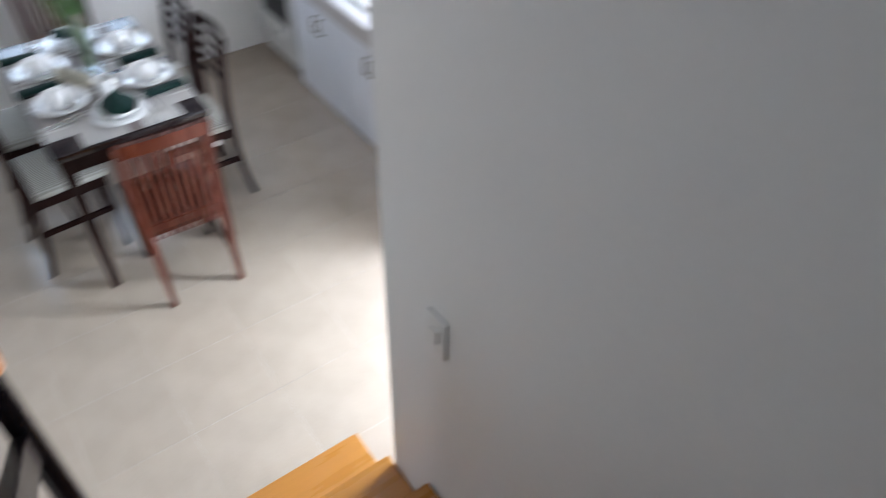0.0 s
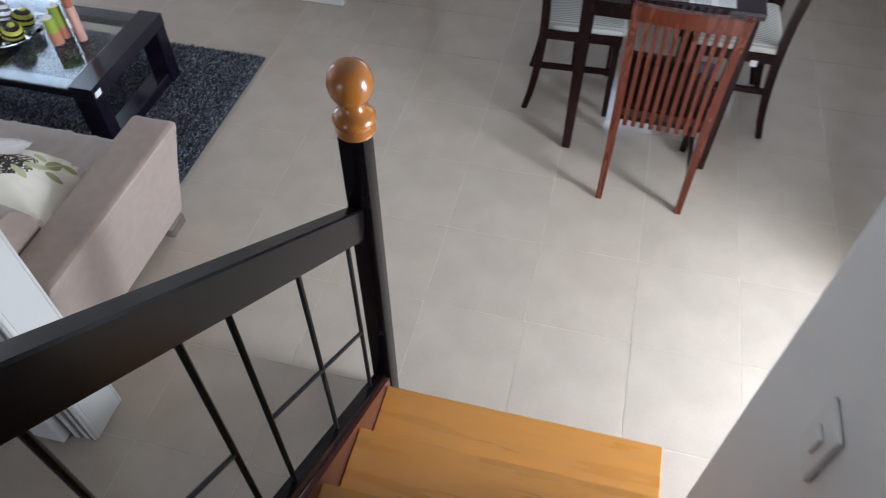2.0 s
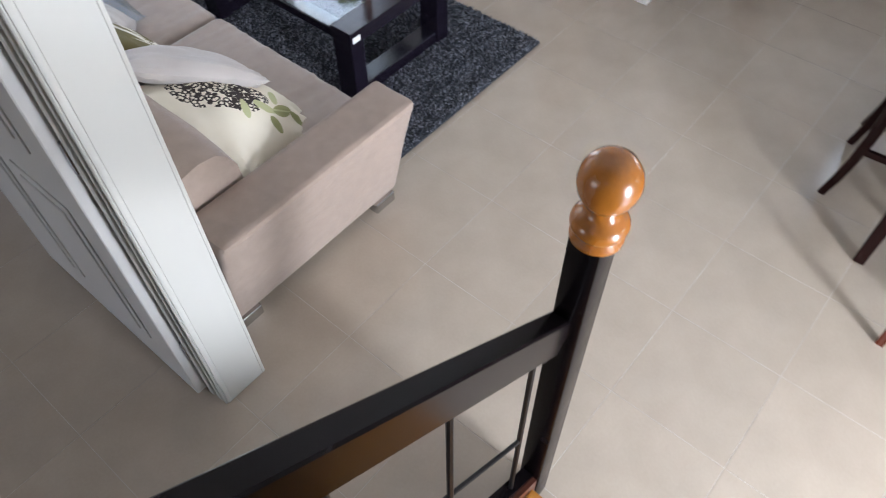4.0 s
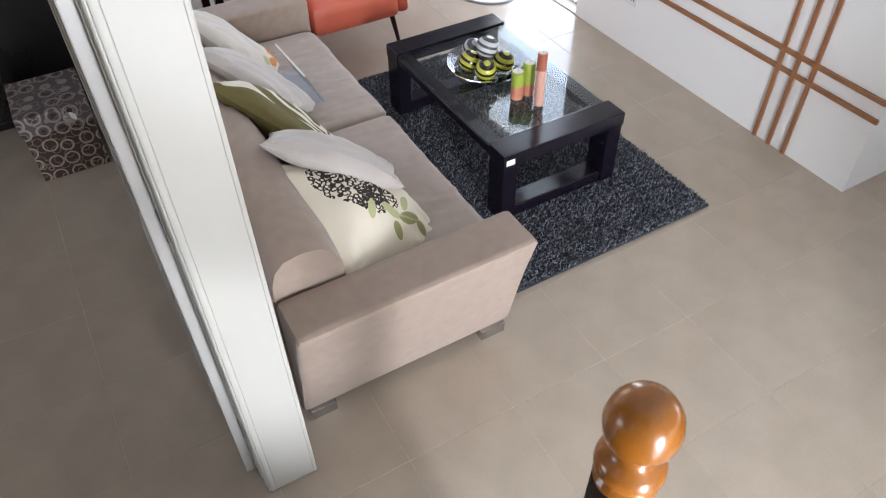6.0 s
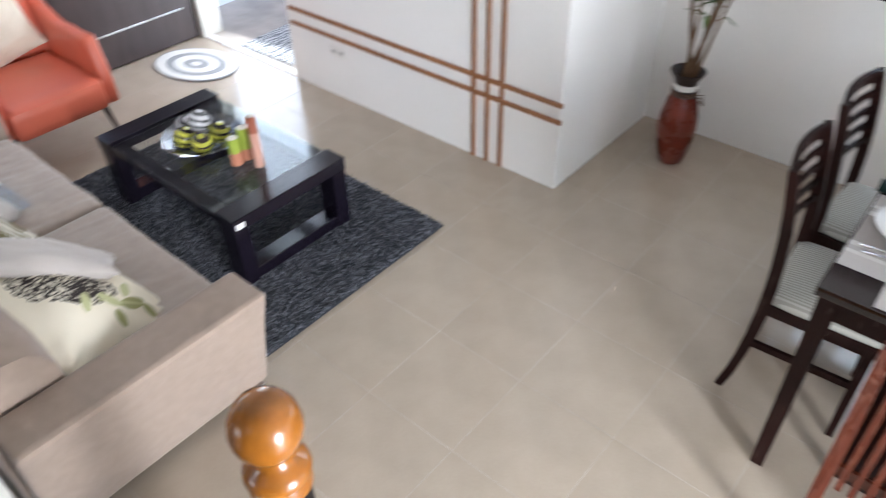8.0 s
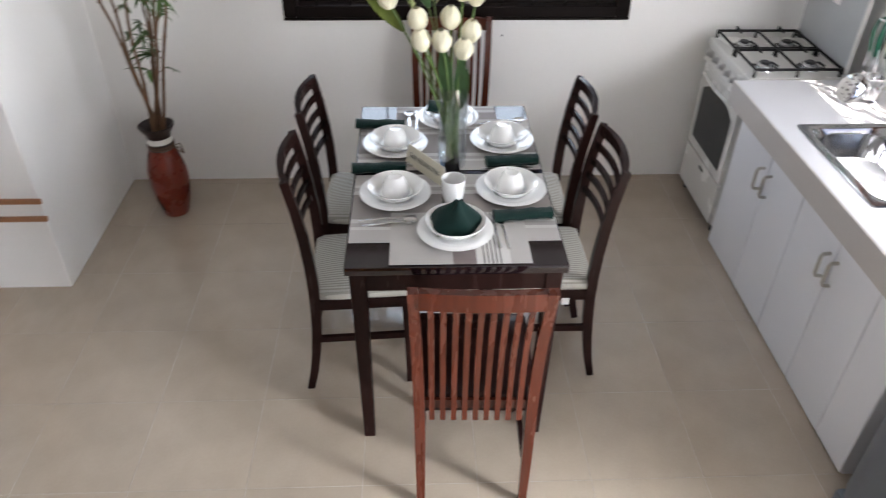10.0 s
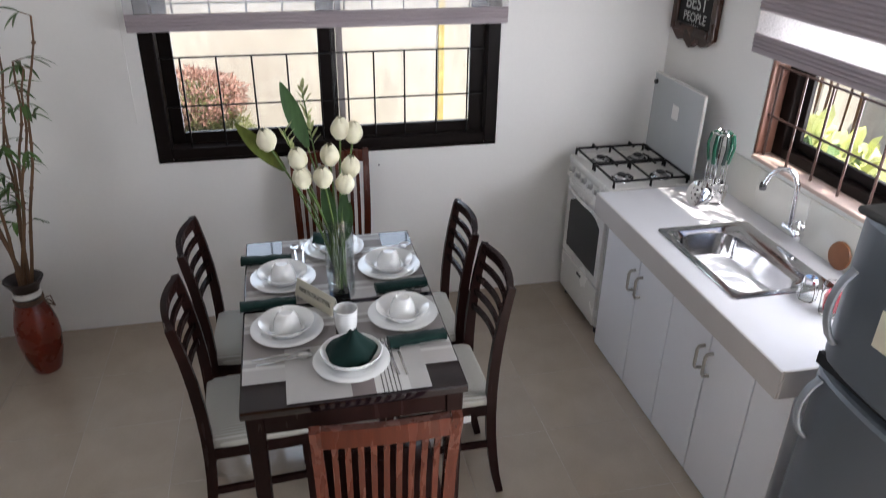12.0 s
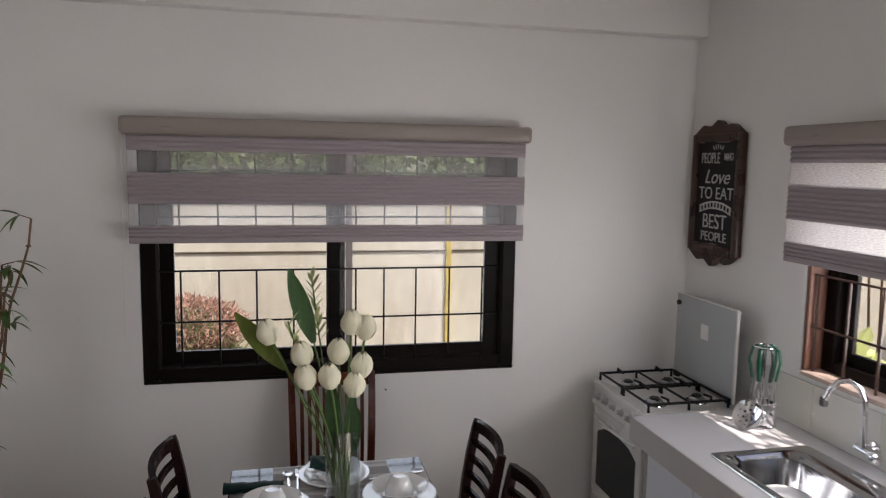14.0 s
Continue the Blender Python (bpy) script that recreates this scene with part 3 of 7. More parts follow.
def merged(bms):
    """Joins small bmeshes into one."""
    out = bmesh.new()
    for b in bms:
        me = bpy.data.meshes.new("tmp")
        b.to_mesh(me)
        b.free()
        out.from_mesh(me)
        bpy.data.meshes.remove(me)
    return out


def text_mesh(name, body, size, m_world, m, parent, squeeze=1.0, thick=0.0008, lean=0.0):
    """Lettering as a mesh part: centred, lying in the local x-y plane of m_world."""
    cu = bpy.data.curves.new(name, "FONT")
    cu.body, cu.size, cu.align_x, cu.align_y, cu.extrude, cu.shear = body, size, "CENTER", "CENTER", thick, lean
    tmp = bpy.data.objects.new(name, cu)
    scene.collection.objects.link(tmp)
    bpy.context.view_layer.update()
    me = bpy.data.meshes.new_from_object(tmp.evaluated_get(bpy.context.evaluated_depsgraph_get()))
    bpy.data.objects.remove(tmp)
    me.transform(Matrix.Translation(-OFF.get(top_of(parent).name, Vector())) @ m_world @ Matrix.Diagonal((squeeze, 1, 1, 1)))
    me.materials.clear()
    me.materials.append(m)
    o = new(name, me)
    o.parent = parent
    return o


# ---- the room ----
WIN_Y, KIT_X, STRIP_Y, PIL_X = 5.28, 2.60, 4.36, -0.92
TOP = 2.66
STAIR_X, STAIR_END = 0.94, 1.755
LEFT_X, BACK_Y = -4.05, -2.30
TH = 0.14


def wall_with_hole(name, label, axis, face, depth, a0, a1, z0, z1, hole=None, m=wall_paint):
    """A wall in the plane axis = face, depth outwards, from a0 to a1, with one opening (a, b, bottom, top)."""
    bms = []

    def slab(p0, p1, q0, q1):
        if p1 - p0 < 1e-4 or q1 - q0 < 1e-4:
            return
        lo, hi = min(face, face + depth), max(face, face + depth)
        bms.append(box(p0, p1, lo, hi, q0, q1) if axis == "y" else box(lo, hi, p0, p1, q0, q1))
    if hole:
        h0, h1, hb, ht = hole
        slab(a0, h0, z0, z1), slab(h1, a1, z0, z1), slab(h0, h1, z0, hb), slab(h0, h1, ht, z1)
    else:
        slab(a0, a1, z0, z1)
    bm = merged(bms)
    bmesh.ops.remove_doubles(bm, verts=bm.verts, dist=1e-5)
    return structure(name, bm, m, label, "wall")


floor = structure("floor", box(LEFT_X - TH, KIT_X + TH, BACK_Y, WIN_Y + TH, -0.12, -0.0010), grout_mat, "beige-grey square floor tiles with thin pale joints", "floor")
wall_with_hole("wall_window", "white painted wall with a wide brown window", "y", WIN_Y, TH, PIL_X - TH, KIT_X + TH, 0, TOP + 0.1, (0.008, 1.69, 0.898, 2.002))
wall_with_hole("wall_kitchen", "white painted kitchen wall with a barred window", "x", KIT_X, TH, 2.55, WIN_Y, 0, TOP + 0.1, (3.02, 4.42, 1.08, 2.002))
wall_with_hole("wall_back_door", "white painted wall with an open back doorway", "x", KIT_X, TH, STAIR_END - TH, 2.55, 0, TOP + 0.1, (1.80, 2.48, 0.0, 2.06))
wall_with_hole("wall_strip", "white painted wall with wooden decorative strips", "y", STRIP_Y, TH, -2.84, PIL_X, 0, TOP + 0.1)
wall_with_hole("wall_strip_side", "white painted return wall beside the plant", "x", PIL_X, -TH, STRIP_Y + TH, WIN_Y, 0, TOP + 0.1)
wall_with_hole("wall_front", "white wall with the open front doorway", "y", STRIP_Y + 0.004, TH - 0.008, LEFT_X - TH, -2.84, 0, TOP + 0.1, (-3.80, -2.841, 0.0, 2.08))
# The opening here is unseen, added for the living room's fill lamp.
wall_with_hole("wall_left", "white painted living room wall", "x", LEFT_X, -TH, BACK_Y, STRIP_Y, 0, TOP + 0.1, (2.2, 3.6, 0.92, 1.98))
wall_with_hole("wall_sofa", "white painted wall behind the sofa", "y", 1.705, 0.11, LEFT_X, -0.87, 0, TOP)
# The openings in the next two walls are unseen, added for fill lamps.
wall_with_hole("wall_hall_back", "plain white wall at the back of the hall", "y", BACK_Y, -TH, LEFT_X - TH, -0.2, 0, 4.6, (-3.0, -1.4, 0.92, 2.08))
wall_with_hole("wall_stair_back", "plain white wall at the top of the stairs", "y", BACK_Y, -TH, -0.2, KIT_X, 0, 4.6, (0.1, 0.84, 3.18, 4.22))
wall_with_hole("wall_stair", "smooth white wall along the staircase", "x", STAIR_X, 0.12, BACK_Y, STAIR_END, 0, 4.6)
wall_with_hole("wall_kitchen_back", "plain white wall behind the refrigerator", "y", STAIR_END, -0.12, STAIR_X + 0.12, KIT_X, 0, TOP)
wall_with_hole("wall_upper_left", "plain upper wall of the stairwell", "x", 0.0, -0.10, BACK_Y, STAIR_END + 0.10, TOP + 0.1, 4.6)
wall_with_hole("wall_upper_front", "plain upper wall of the stairwell", "y", STAIR_END, 0.10, 0.0, STAIR_X + 0.12, TOP + 0.1, 4.6)
structure("ceiling", merged([box(LEFT_X, 0.0, BACK_Y, WIN_Y - 0.08, TOP, TOP + 0.1), box(0.0, KIT_X, STAIR_END, WIN_Y - 0.08, TOP, TOP + 0.1)]), ceiling_paint, "flat white painted ceiling", "ceiling")
structure("ceiling_stairwell", box(-0.1, STAIR_X + 0.12, BACK_Y - TH, STAIR_END + 0.1, 4.6, 4.7), ceiling_paint, "plain ceiling over the stairwell", "ceiling")
structure("beam", box(PIL_X, KIT_X, WIN_Y - 0.08, WIN_Y, 2.49, TOP + 0.1, 0.004), wall_paint, "white painted beam along the window wall", "beam")
structure("ground", box(-60, 60, -60, 80, -0.5, -0.13), soil, "bright garden ground outside the house", "ground")
structure("porch", box(-5.2, -1.2, STRIP_Y + TH, 6.6, -0.126, -0.02, 0.01), porch, "sunlit pale concrete porch floor", "porch")


# ---- windows ----
def window_front():
    w = thing("window_1", "wide dark brown sliding window with a barred grille", "window", kind="structure", at=(0.85, WIN_Y + 0.05, 0.90))
    y0, y1 = WIN_Y - 0.004, WIN_Y + 0.10
    fr = merged([box(0.01, 0.075, y0, y1, 0.90, 2.000, 0.004), box(1.625, 1.688, y0, y1, 0.90, 2.000, 0.004), box(0.075, 1.625, y0, y1, 0.90, 0.955, 0.004), box(0.075, 1.625, y0, y1, 1.960, 2.000, 0.004)])
    part("window_frame", fr, window_wood, w)
    part("window_sill", box(0.010, 1.688, WIN_Y - 0.010, WIN_Y - 0.002, 0.888, 0.902, 0.003), window_wood, w)
    for x0, x1, yy in ((0.077, 0.885, WIN_Y + 0.065), (0.80, 1.623, WIN_Y + 0.035)):
        s = merged([box(x0, x0 + 0.06, yy, yy + 0.025, 0.957, 1.958, 0.003), box(x1 - 0.075, x1, yy, yy + 0.025, 0.957, 1.958, 0.003), box(x0 + 0.06, x1 - 0.075, yy, yy + 0.025, 0.957, 1.012, 0.003), box(x0 + 0.06, x1 - 0.075, yy, yy + 0.025, 1.90, 1.958, 0.003)])
        sash = part("sash", s, window_wood, w)
        g = part("pane", box(x0 + 0.058, x1 - 0.073, yy + 0.010, yy + 0.014, 1.01, 1.902), window_pane, sash)
        g.visible_shadow = False
    part("mullion", box(0.885, 0.915, WIN_Y + 0.018, WIN_Y + 0.036, 0.957, 1.958, 0.003), mat("grey_aluminium", (0.30, 0.27, 0.27), 0.35, 0.4), w, "grey aluminium meeting stile")
    for x in (0.17, 0.33, 0.49, 0.65, 0.80, 0.93, 1.06, 1.21, 1.37, 1.53):
        part("grille_bar", sweep([(x, WIN_Y + 0.012, 0.90), (x, WIN_Y + 0.012, 1.386)], 0.0045, seg=6), iron, w)
        part("grille_bar", sweep([(x, WIN_Y + 0.012, 1.56), (x, WIN_Y + 0.012, 1.99)], 0.0045, seg=6), iron, w)
    for z in (1.155, 1.382, 1.62, 1.82):
        part("grille_bar", sweep([(0.08, WIN_Y + 0.02, z), (1.62, WIN_Y + 0.02, z)], 0.0045, seg=6, up=(0, 1, 0)), iron, w)


bar_brown = mat("bar_brown", (0.055, 0.028, 0.022), 0.45, var=0.3, bump=0.05)


def window_side():
    w = thing("window_2", "dark brown kitchen window with an iron grille", "window", kind="structure", at=(KIT_X + 0.05, 3.72, 1.08))
    x0, x1 = KIT_X + 0.002, KIT_X + TH
    part("reveal", merged([box(x0, x1, 4.402, 4.419, 1.085, 2.000, 0.002), box(x0, x1, 3.021, 3.038, 1.085, 2.000, 0.002)]), reveal_wood, w, "reddish brown painted reveal")
    part("window_sill", box(KIT_X - 0.012, x1, 3.03, 4.41, 1.066, 1.084, 0.003), mat("pinkish_sill", (0.55, 0.42, 0.36), 0.6, var=0.2, scale=10), w, "worn pinkish sill")
    xa = KIT_X + 0.075
    part("window_frame", merged([box(xa, x1, 4.34, 4.402, 1.084, 2.000, 0.004), box(xa, x1, 3.038, 3.10, 1.084, 2.000, 0.004), box(xa, x1, 3.10, 4.34, 1.084, 1.13, 0.004), box(xa, x1, 3.10, 4.34, 1.965, 2.000, 0.004)]), window_wood, w)
    for a0, a1, xx in ((3.10, 3.76, KIT_X + 0.082), (3.68, 4.34, KIT_X + 0.108)):
        s = merged([box(xx, xx + 0.022, a0, a0 + 0.07, 1.13, 1.965, 0.003), box(xx, xx + 0.022, a1 - 0.055, a1, 1.13, 1.965, 0.003), box(xx, xx + 0.022, a0 + 0.07, a1 - 0.055, 1.13, 1.175, 0.003), box(xx, xx + 0.022, a0 + 0.07, a1 - 0.055, 1.905, 1.965, 0.003)])
        sash = part("sash", s, window_wood, w)
        g = part("pane", box(xx + 0.009, xx + 0.013, a0 + 0.068, a1 - 0.053, 1.173, 1.907), window_pane, sash)
        g.visible_shadow = False
    y = 4.388
    while y > 3.05:
        part("grille_bar", sweep([(KIT_X + 0.03, y, 1.084), (KIT_X + 0.03, y, 1.468)], 0.0055, seg=6), bar_brown, w)
        part("grille_bar", sweep([(KIT_X + 0.03, y, 1.63), (KIT_X + 0.03, y, 2.000)], 0.0055, seg=6), bar_brown, w)
        y -= 0.155
    for z in (1.26, 1.465, 1.64, 1.80):
        part("grille_bar", sweep([(KIT_X + 0.022, 3.04, z), (KIT_X + 0.022, 4.40, z)], 0.005, seg=6), bar_brown, w)


def blind(name, label, length, m, net=sheer):
    """A zebra roller blind, built along local x from 0 to its length, hanging in local z below 0, its face towards local -y."""
    b = thing(name, label, "window blind")
    part("cassette", placed(merged([box(0, length, -0.03, 0.05, -0.075, 0, 0.018, 3)]), m), blind_case, b, "grey-brown rounded cassette")
    x0, x1 = 0.025, length - 0.025
    for z1, z0, cloth in ((-0.076, -0.14, True), (-0.14, -0.23, False), (-0.23, -0.36, True), (-0.36, -0.45, False), (-0.45, -0.50, True)):
        if cloth:
            bm = bmesh.new()
            n = max(3, int((z1 - z0) / 0.017))
            vs = []
            for k in range(n * 4 + 1):
                z = z1 + (z0 - z1) * k / (n * 4)
                y = -0.0065 * abs(math.sin(math.pi * k / 4))
                vs.append((bm.verts.new((x0, y, z)), bm.verts.new((x1, y, z))))
            for p, q in zip(vs, vs[1:]):
                bm.faces.new((p[0], p[1], q[1], q[0]))
            bm2 = bm.copy()
            bmesh.ops.translate(bm2, verts=bm2.verts, vec=(0, 0.006, 0))
            part("cloth_band", placed(merged([bm, bm2]), m), blind_cloth, b)
        else:
            bm = merged([box(x0, x1, 0.0005, 0.0012, z0, z1)])
            part("sheer_band", placed(bm, m), net, b, "see-through white net band")
    part("bottom_rail", placed(box(x0, x1, -0.006, 0.014, -0.525, -0.50, 0.005, 2), m), blind_cloth, b)
    return b


window_front(), window_side()
bl = blind("zebra_blind", "lilac-grey zebra roller blind, half lowered over the window", 1.765, Matrix())
bl.location = (-0.042, 5.205, 2.040)
bl2 = blind("zebra_blind", "lilac-grey zebra roller blind over the kitchen window", 1.70, Matrix(), dense_sheer)
bl2.matrix_basis = pose(2.535, 4.505, 2.035, 0, 0, -90)
single("pull_chain", sweep([(-0.045, 5.235, 1.98), (-0.047, 5.24, 1.5), (-0.052, 5.245, 1.10)], 0.0022, seg=5), plastic_white, "thin white beaded blind cord against the wall", "cord", at=(-0.05, 5.24, 1.10))

# ---- back door and front door openings ----
dr = thing("door_1", "white back door frame standing open", "door", kind="structure", at=(KIT_X, 2.14, 0))
part("door_frame", merged([box(KIT_X - 0.012, KIT_X + TH, 1.80, 1.825, 0, 2.06, 0.003), box(KIT_X - 0.012, KIT_X + TH, 2.455, 2.48, 0, 2.06, 0.003), box(KIT_X - 0.012, KIT_X + TH, 1.825, 2.455, 2.035, 2.06, 0.003)]), trim_paint, dr)
fd = thing("door_2", "dark brown front door, swung open into the room", "door", kind="structure", at=(-3.83, STRIP_Y, 0))
leaf_bm = merged([box(-3.875, -3.835, 3.44, 4.34, 0.012, 2.06, 0.003)])
lf = part("door_leaf", leaf_bm, dark_door, fd)
for z in (0.22, 0.62, 1.02, 1.42, 1.82):
    part("metal_inlay", box(-3.836, -3.8325, 3.52, 4.26, z, z + 0.014, 0.001), steel, lf, "thin brushed metal strip")
part("door_frame", merged([box(-3.832, -3.792, STRIP_Y - 0.012, STRIP_Y + TH, 0, 2.08, 0.003), box(-3.792, -2.845, STRIP_Y - 0.012, STRIP_Y + TH, 2.05, 2.076, 0.003)]), trim_paint, fd)
part("threshold", box(-3.80, -2.845, STRIP_Y, STRIP_Y + 0.045, 0.001, 0.010, 0.003), porch, fd)

# ---- hall door beside the sofa: jamb, casing and the leaf folded back ----
hd = thing("door_3", "white panelled hall door folded back against its jamb", "door", kind="structure", at=(-0.86, 1.76, 0))
part("jamb", merged([box(-0.875, -0.850, 1.706, 1.832, 0, 2.62, 0.003)]), trim_paint, hd)
part("casing", merged([box(-0.940, -0.8485, 1.690, 1.708, 0, 2.62, 0.005, 2), box(-0.932, -0.905, 1.678, 1.692, 0, 2.62, 0.005, 2), box(-0.893, -0.875, 1.682, 1.692, 0, 2.62, 0.004, 2), box(-0.866, -0.852, 1.684, 1.692, 0, 2.62, 0.003)]), trim_paint, hd, "moulded white casing")
part("casing", merged([box(-0.940, -0.8485, 1.828, 1.842, 0, 2.62, 0.004)]), trim_paint, hd)
dl = part("door_leaf", merged([box(-1.80, -0.945, 1.648, 1.686, 0.008, 2.06, 0.003)]), white_door, hd)
for x0, x1 in ((-1.68, -1.42), (-1.33, -1.07)):
    for z0, z1 in ((0.22, 0.82), (1.0, 1.9)):
        part("door_panel", merged([box(x0, x1, 1.6435, 1.649, z0, z1, 0.004), box(x0 + 0.03, x1 - 0.03, 1.639, 1.645, z0 + 0.03, z1 - 0.03, 0.004)]), white_door, dl)
for z in (0.25, 1.05, 1.85):
    part("hinge", sweep([(-0.940, 1.680, z - 0.045), (-0.940, 1.680, z + 0.045)], 0.006), steel, hd, "small steel hinge")

# ---- staircase ----
RISE, RUN, NOSE = 0.172, 0.237, 2.026
st = thing("staircase", "amber varnished wooden stair treads climbing along the wall", "staircase", kind="structure", at=(0.5, 2.0, 0))
for k in range(1, 16):
    y1 = NOSE - RUN * (k - 1)
    part("tread", box(0.062, 0.934, y1 - RUN - 0.028, y1, RISE * k - 0.030, RISE * k, 0.004, 2), amber_wood, st)
    part("riser", box(0.075, 0.930, y1 - 0.045, y1 - 0.028, RISE * (k - 1), RISE * k - 0.030), amber_wood, st)
SLOPE = RISE / RUN
dark_red = mat("stringer_red_brown", (0.075, 0.022, 0.012), 0.35, var=0.3, scale=6, bump=0.05, coat=0.2)
part("stringer", sweep([(0.052, 2.06, 0.02), (0.052, -1.6, 0.02 + SLOPE * 3.66)], 0.016, 0.24, up=(0, 0, 1), square=True), dark_red, st, "dark red-brown side board")

ra = thing("stair_railing", "black stair railing with a slanted handrail and iron balusters", "railing", at=(0.03, 2.08, 0))
part("newel_post", merged([box(0.003, 0.067, 2.052, 2.116, 0.0, 1.195, 0.007, 2)]), black_paint, ra, "square black newel post")
fin = [(0.0, 1.371), (0.019, 1.368), (0.036, 1.357), (0.046, 1.340), (0.0500, 1.320), (0.047, 1.300), (0.039, 1.283), (0.028, 1.273), (0.025, 1.266), (0.027, 1.258), (0.032, 1.250), (0.041, 1.243), (0.047, 1.234), (0.048, 1.225), (0.044, 1.216), (0.037, 1.210), (0.041, 1.204), (0.045, 1.199), (0.045, 1.193), (0.0, 1.193)]
part("finial", lathe(fin[::-1], (0.038, 2.084, 0), 32), ball_wood, ra, "glossy turned amber ball finial")
RS = 0.80


def rail_z(y):
    return 0.9150 + RS * (2.05 - y)


part("handrail", eased(sweep([(0.023, 2.055, rail_z(2.055)), (0.023, -1.2, rail_z(-1.2))], 0.042, 0.087, square=True), 0.004, 1), black_paint, ra, "broad black handrail")
part("bottom_rail", sweep([(0.030, 2.055, 0.165), (0.030, -1.2, 0.165 + RS * 3.255)], 0.034, 0.034, square=True), black_paint, ra)
bal_y = [1.965, 1.725, 1.50, 1.385, 1.16, 1.045, 0.82, 0.705, 0.48, 0.365, 0.14]
for y in bal_y:
    part("baluster", sweep([(0.030, y, 0.18 + RS * (2.05 - y)), (0.030, y, rail_z(y) - 0.03)], 0.0065, seg=8), iron, ra)
for a, b in ((1.965, 1.50), (1.385, 1.045), (0.705, 0.365)):
    part("baluster_tie", sweep([(0.030, a, 0.56 + RS * (1.965 - a)), (0.030, b, 0.56 + RS * (1.965 - b))], 0.0055, seg=8), iron, ra)

sw = thing("light_switch", "cream wall switch plate on the stair wall", "light switch", at=(STAIR_X, 1.517, 1.27))
part("plate", box(STAIR_X - 0.010, STAIR_X - 0.0005, 1.480, 1.555, 1.206, 1.335, 0.004, 2), plastic_white, sw)
part("rocker", box(STAIR_X - 0.016, STAIR_X - 0.009, 1.503, 1.532, 1.248, 1.296, 0.003), plastic_white, sw)

# ---- strips and sockets on the wall ----
for z in (0.462, 0.375):
    single("wall_strip_trim", box(-2.80, -0.908, STRIP_Y - 0.016, STRIP_Y - 0.001, z - 0.011, z + 0.011, 0.002), strip_wood, "thin brown wooden strip fixed level on the white wall", "wall trim", "wall strips", "structure", (-1.86, STRIP_Y, z))
for x in (-1.420, -1.335, -1.250):
    single("wall_strip_trim", box(x - 0.011, x + 0.011, STRIP_Y - 0.013, STRIP_Y - 0.001, 0.0, TOP, 0.002), strip_wood, "thin brown wooden strip fixed upright on the white wall", "wall trim", "wall strips", "structure", (x, STRIP_Y, 0))
so = thing("wall_socket", "white double wall socket on the white wall", "socket", at=(-2.41, STRIP_Y, 0.29))
part("plate", box(-2.475, -2.350, STRIP_Y - 0.008, STRIP_Y - 0.0005, 0.255, 0.325, 0.004, 2), plastic_white, so)
for x in (-2.445, -2.38):
    part("outlet", merged([box(x - 0.012, x - 0.006, STRIP_Y - 0.0095, STRIP_Y - 0.0075, 0.28, 0.30), box(x + 0.006, x + 0.012, STRIP_Y - 0.0095, STRIP_Y - 0.0075, 0.28, 0.30)]), ink, so)
single("wall_nail", lathe([(0, 0), (0.004, 0), (0.0045, 0.003), (0, 0.005)], (1.07, WIN_Y, 0.81), 10, m=pose(0, 0, 0, 90, 0, 0)), iron, "tiny dark nail head in the white wall", "nail", at=(1.07, WIN_Y, 0.81))


# ---- living room ----
def make_sofa():
    s = thing("sofa", "two-seat taupe suede sofa with flared arms and loose cushions", "sofa", at=(-1.95, 2.28, 0))

    def arm(xo, xi, base):
        bm = soft_block(min(xo, xi), max(xo, xi), 1.885, 2.675, 0.046, 0.548, 0.020, seed=2, nx=12, ny=22)
        for v in bm.verts:
            f = (0.548 - v.co.z) / 0.51
            v.co.x += (base - xo) * max(0, f) * (v.co.x - xi) / (xo - xi)
        return bm
    part("arm", arm(-0.900, -1.082, -1.035), sofa_cloth, s)
    part("arm", arm(-2.955, -2.765, -2.83), sofa_cloth, s)
    part("base", soft_block(-2.78, -1.07, 1.89, 2.63, 0.04, 0.30, 0.02), sofa_cloth, s)
    for x0, x1, sd in ((-1.945, -1.085, 1), (-2.76, -1.948, 5)):
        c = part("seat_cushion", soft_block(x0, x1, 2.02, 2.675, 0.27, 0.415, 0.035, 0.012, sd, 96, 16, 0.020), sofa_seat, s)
    for x0, x1, sd in ((-1.945, -1.086, 3), (-2.76, -1.949, 7)):
        bm = bmesh.new()
        n, loops = 16, []
        for i in range(13):
            x = x0 + (x1 - x0) * i / 12
            end = 1 - 0.10 * (abs(i / 6 - 1)) ** 6
            lp = []
            for k in range(n):
                a = 2 * math.pi * k / n
                yy = 2.005 + 0.125 * end * math.copysign(abs(math.cos(a)) ** 0.75, math.cos(a))
                zz = 0.505 + 0.195 * end * math.copysign(abs(math.sin(a)) ** 0.7, math.sin(a))
                yy += 0.006 * noise.noise(Vector((x * 7, a * 2, sd)))
                lp.append(bm.verts.new((x, yy - 0.05 * (zz - 0.42), zz)))
            loops.append(lp)
        for a, b in zip(loops, loops[1:]):
            for k in range(n):
                bm.faces.new((a[k], a[(k + 1) % n], b[(k + 1) % n], b[k]))
        bm.faces.new(loops[0]), bm.faces.new(loops[-1])
        part("back_cushion", bm, sofa_cloth, s)
    part("back_panel", soft_block(-2.78, -1.09, 1.866, 1.93, 0.045, 0.545, 0.02), sofa_cloth, s)
    for x in (-1.075, -2.80):
        for y0, y1 in ((1.90, 1.99), (2.555, 2.655)):
            part("foot", box(x - 0.01, x + 0.055, y0, y1, 0.0, 0.047, 0.003), steel, s, "flat metal foot")


make_sofa()


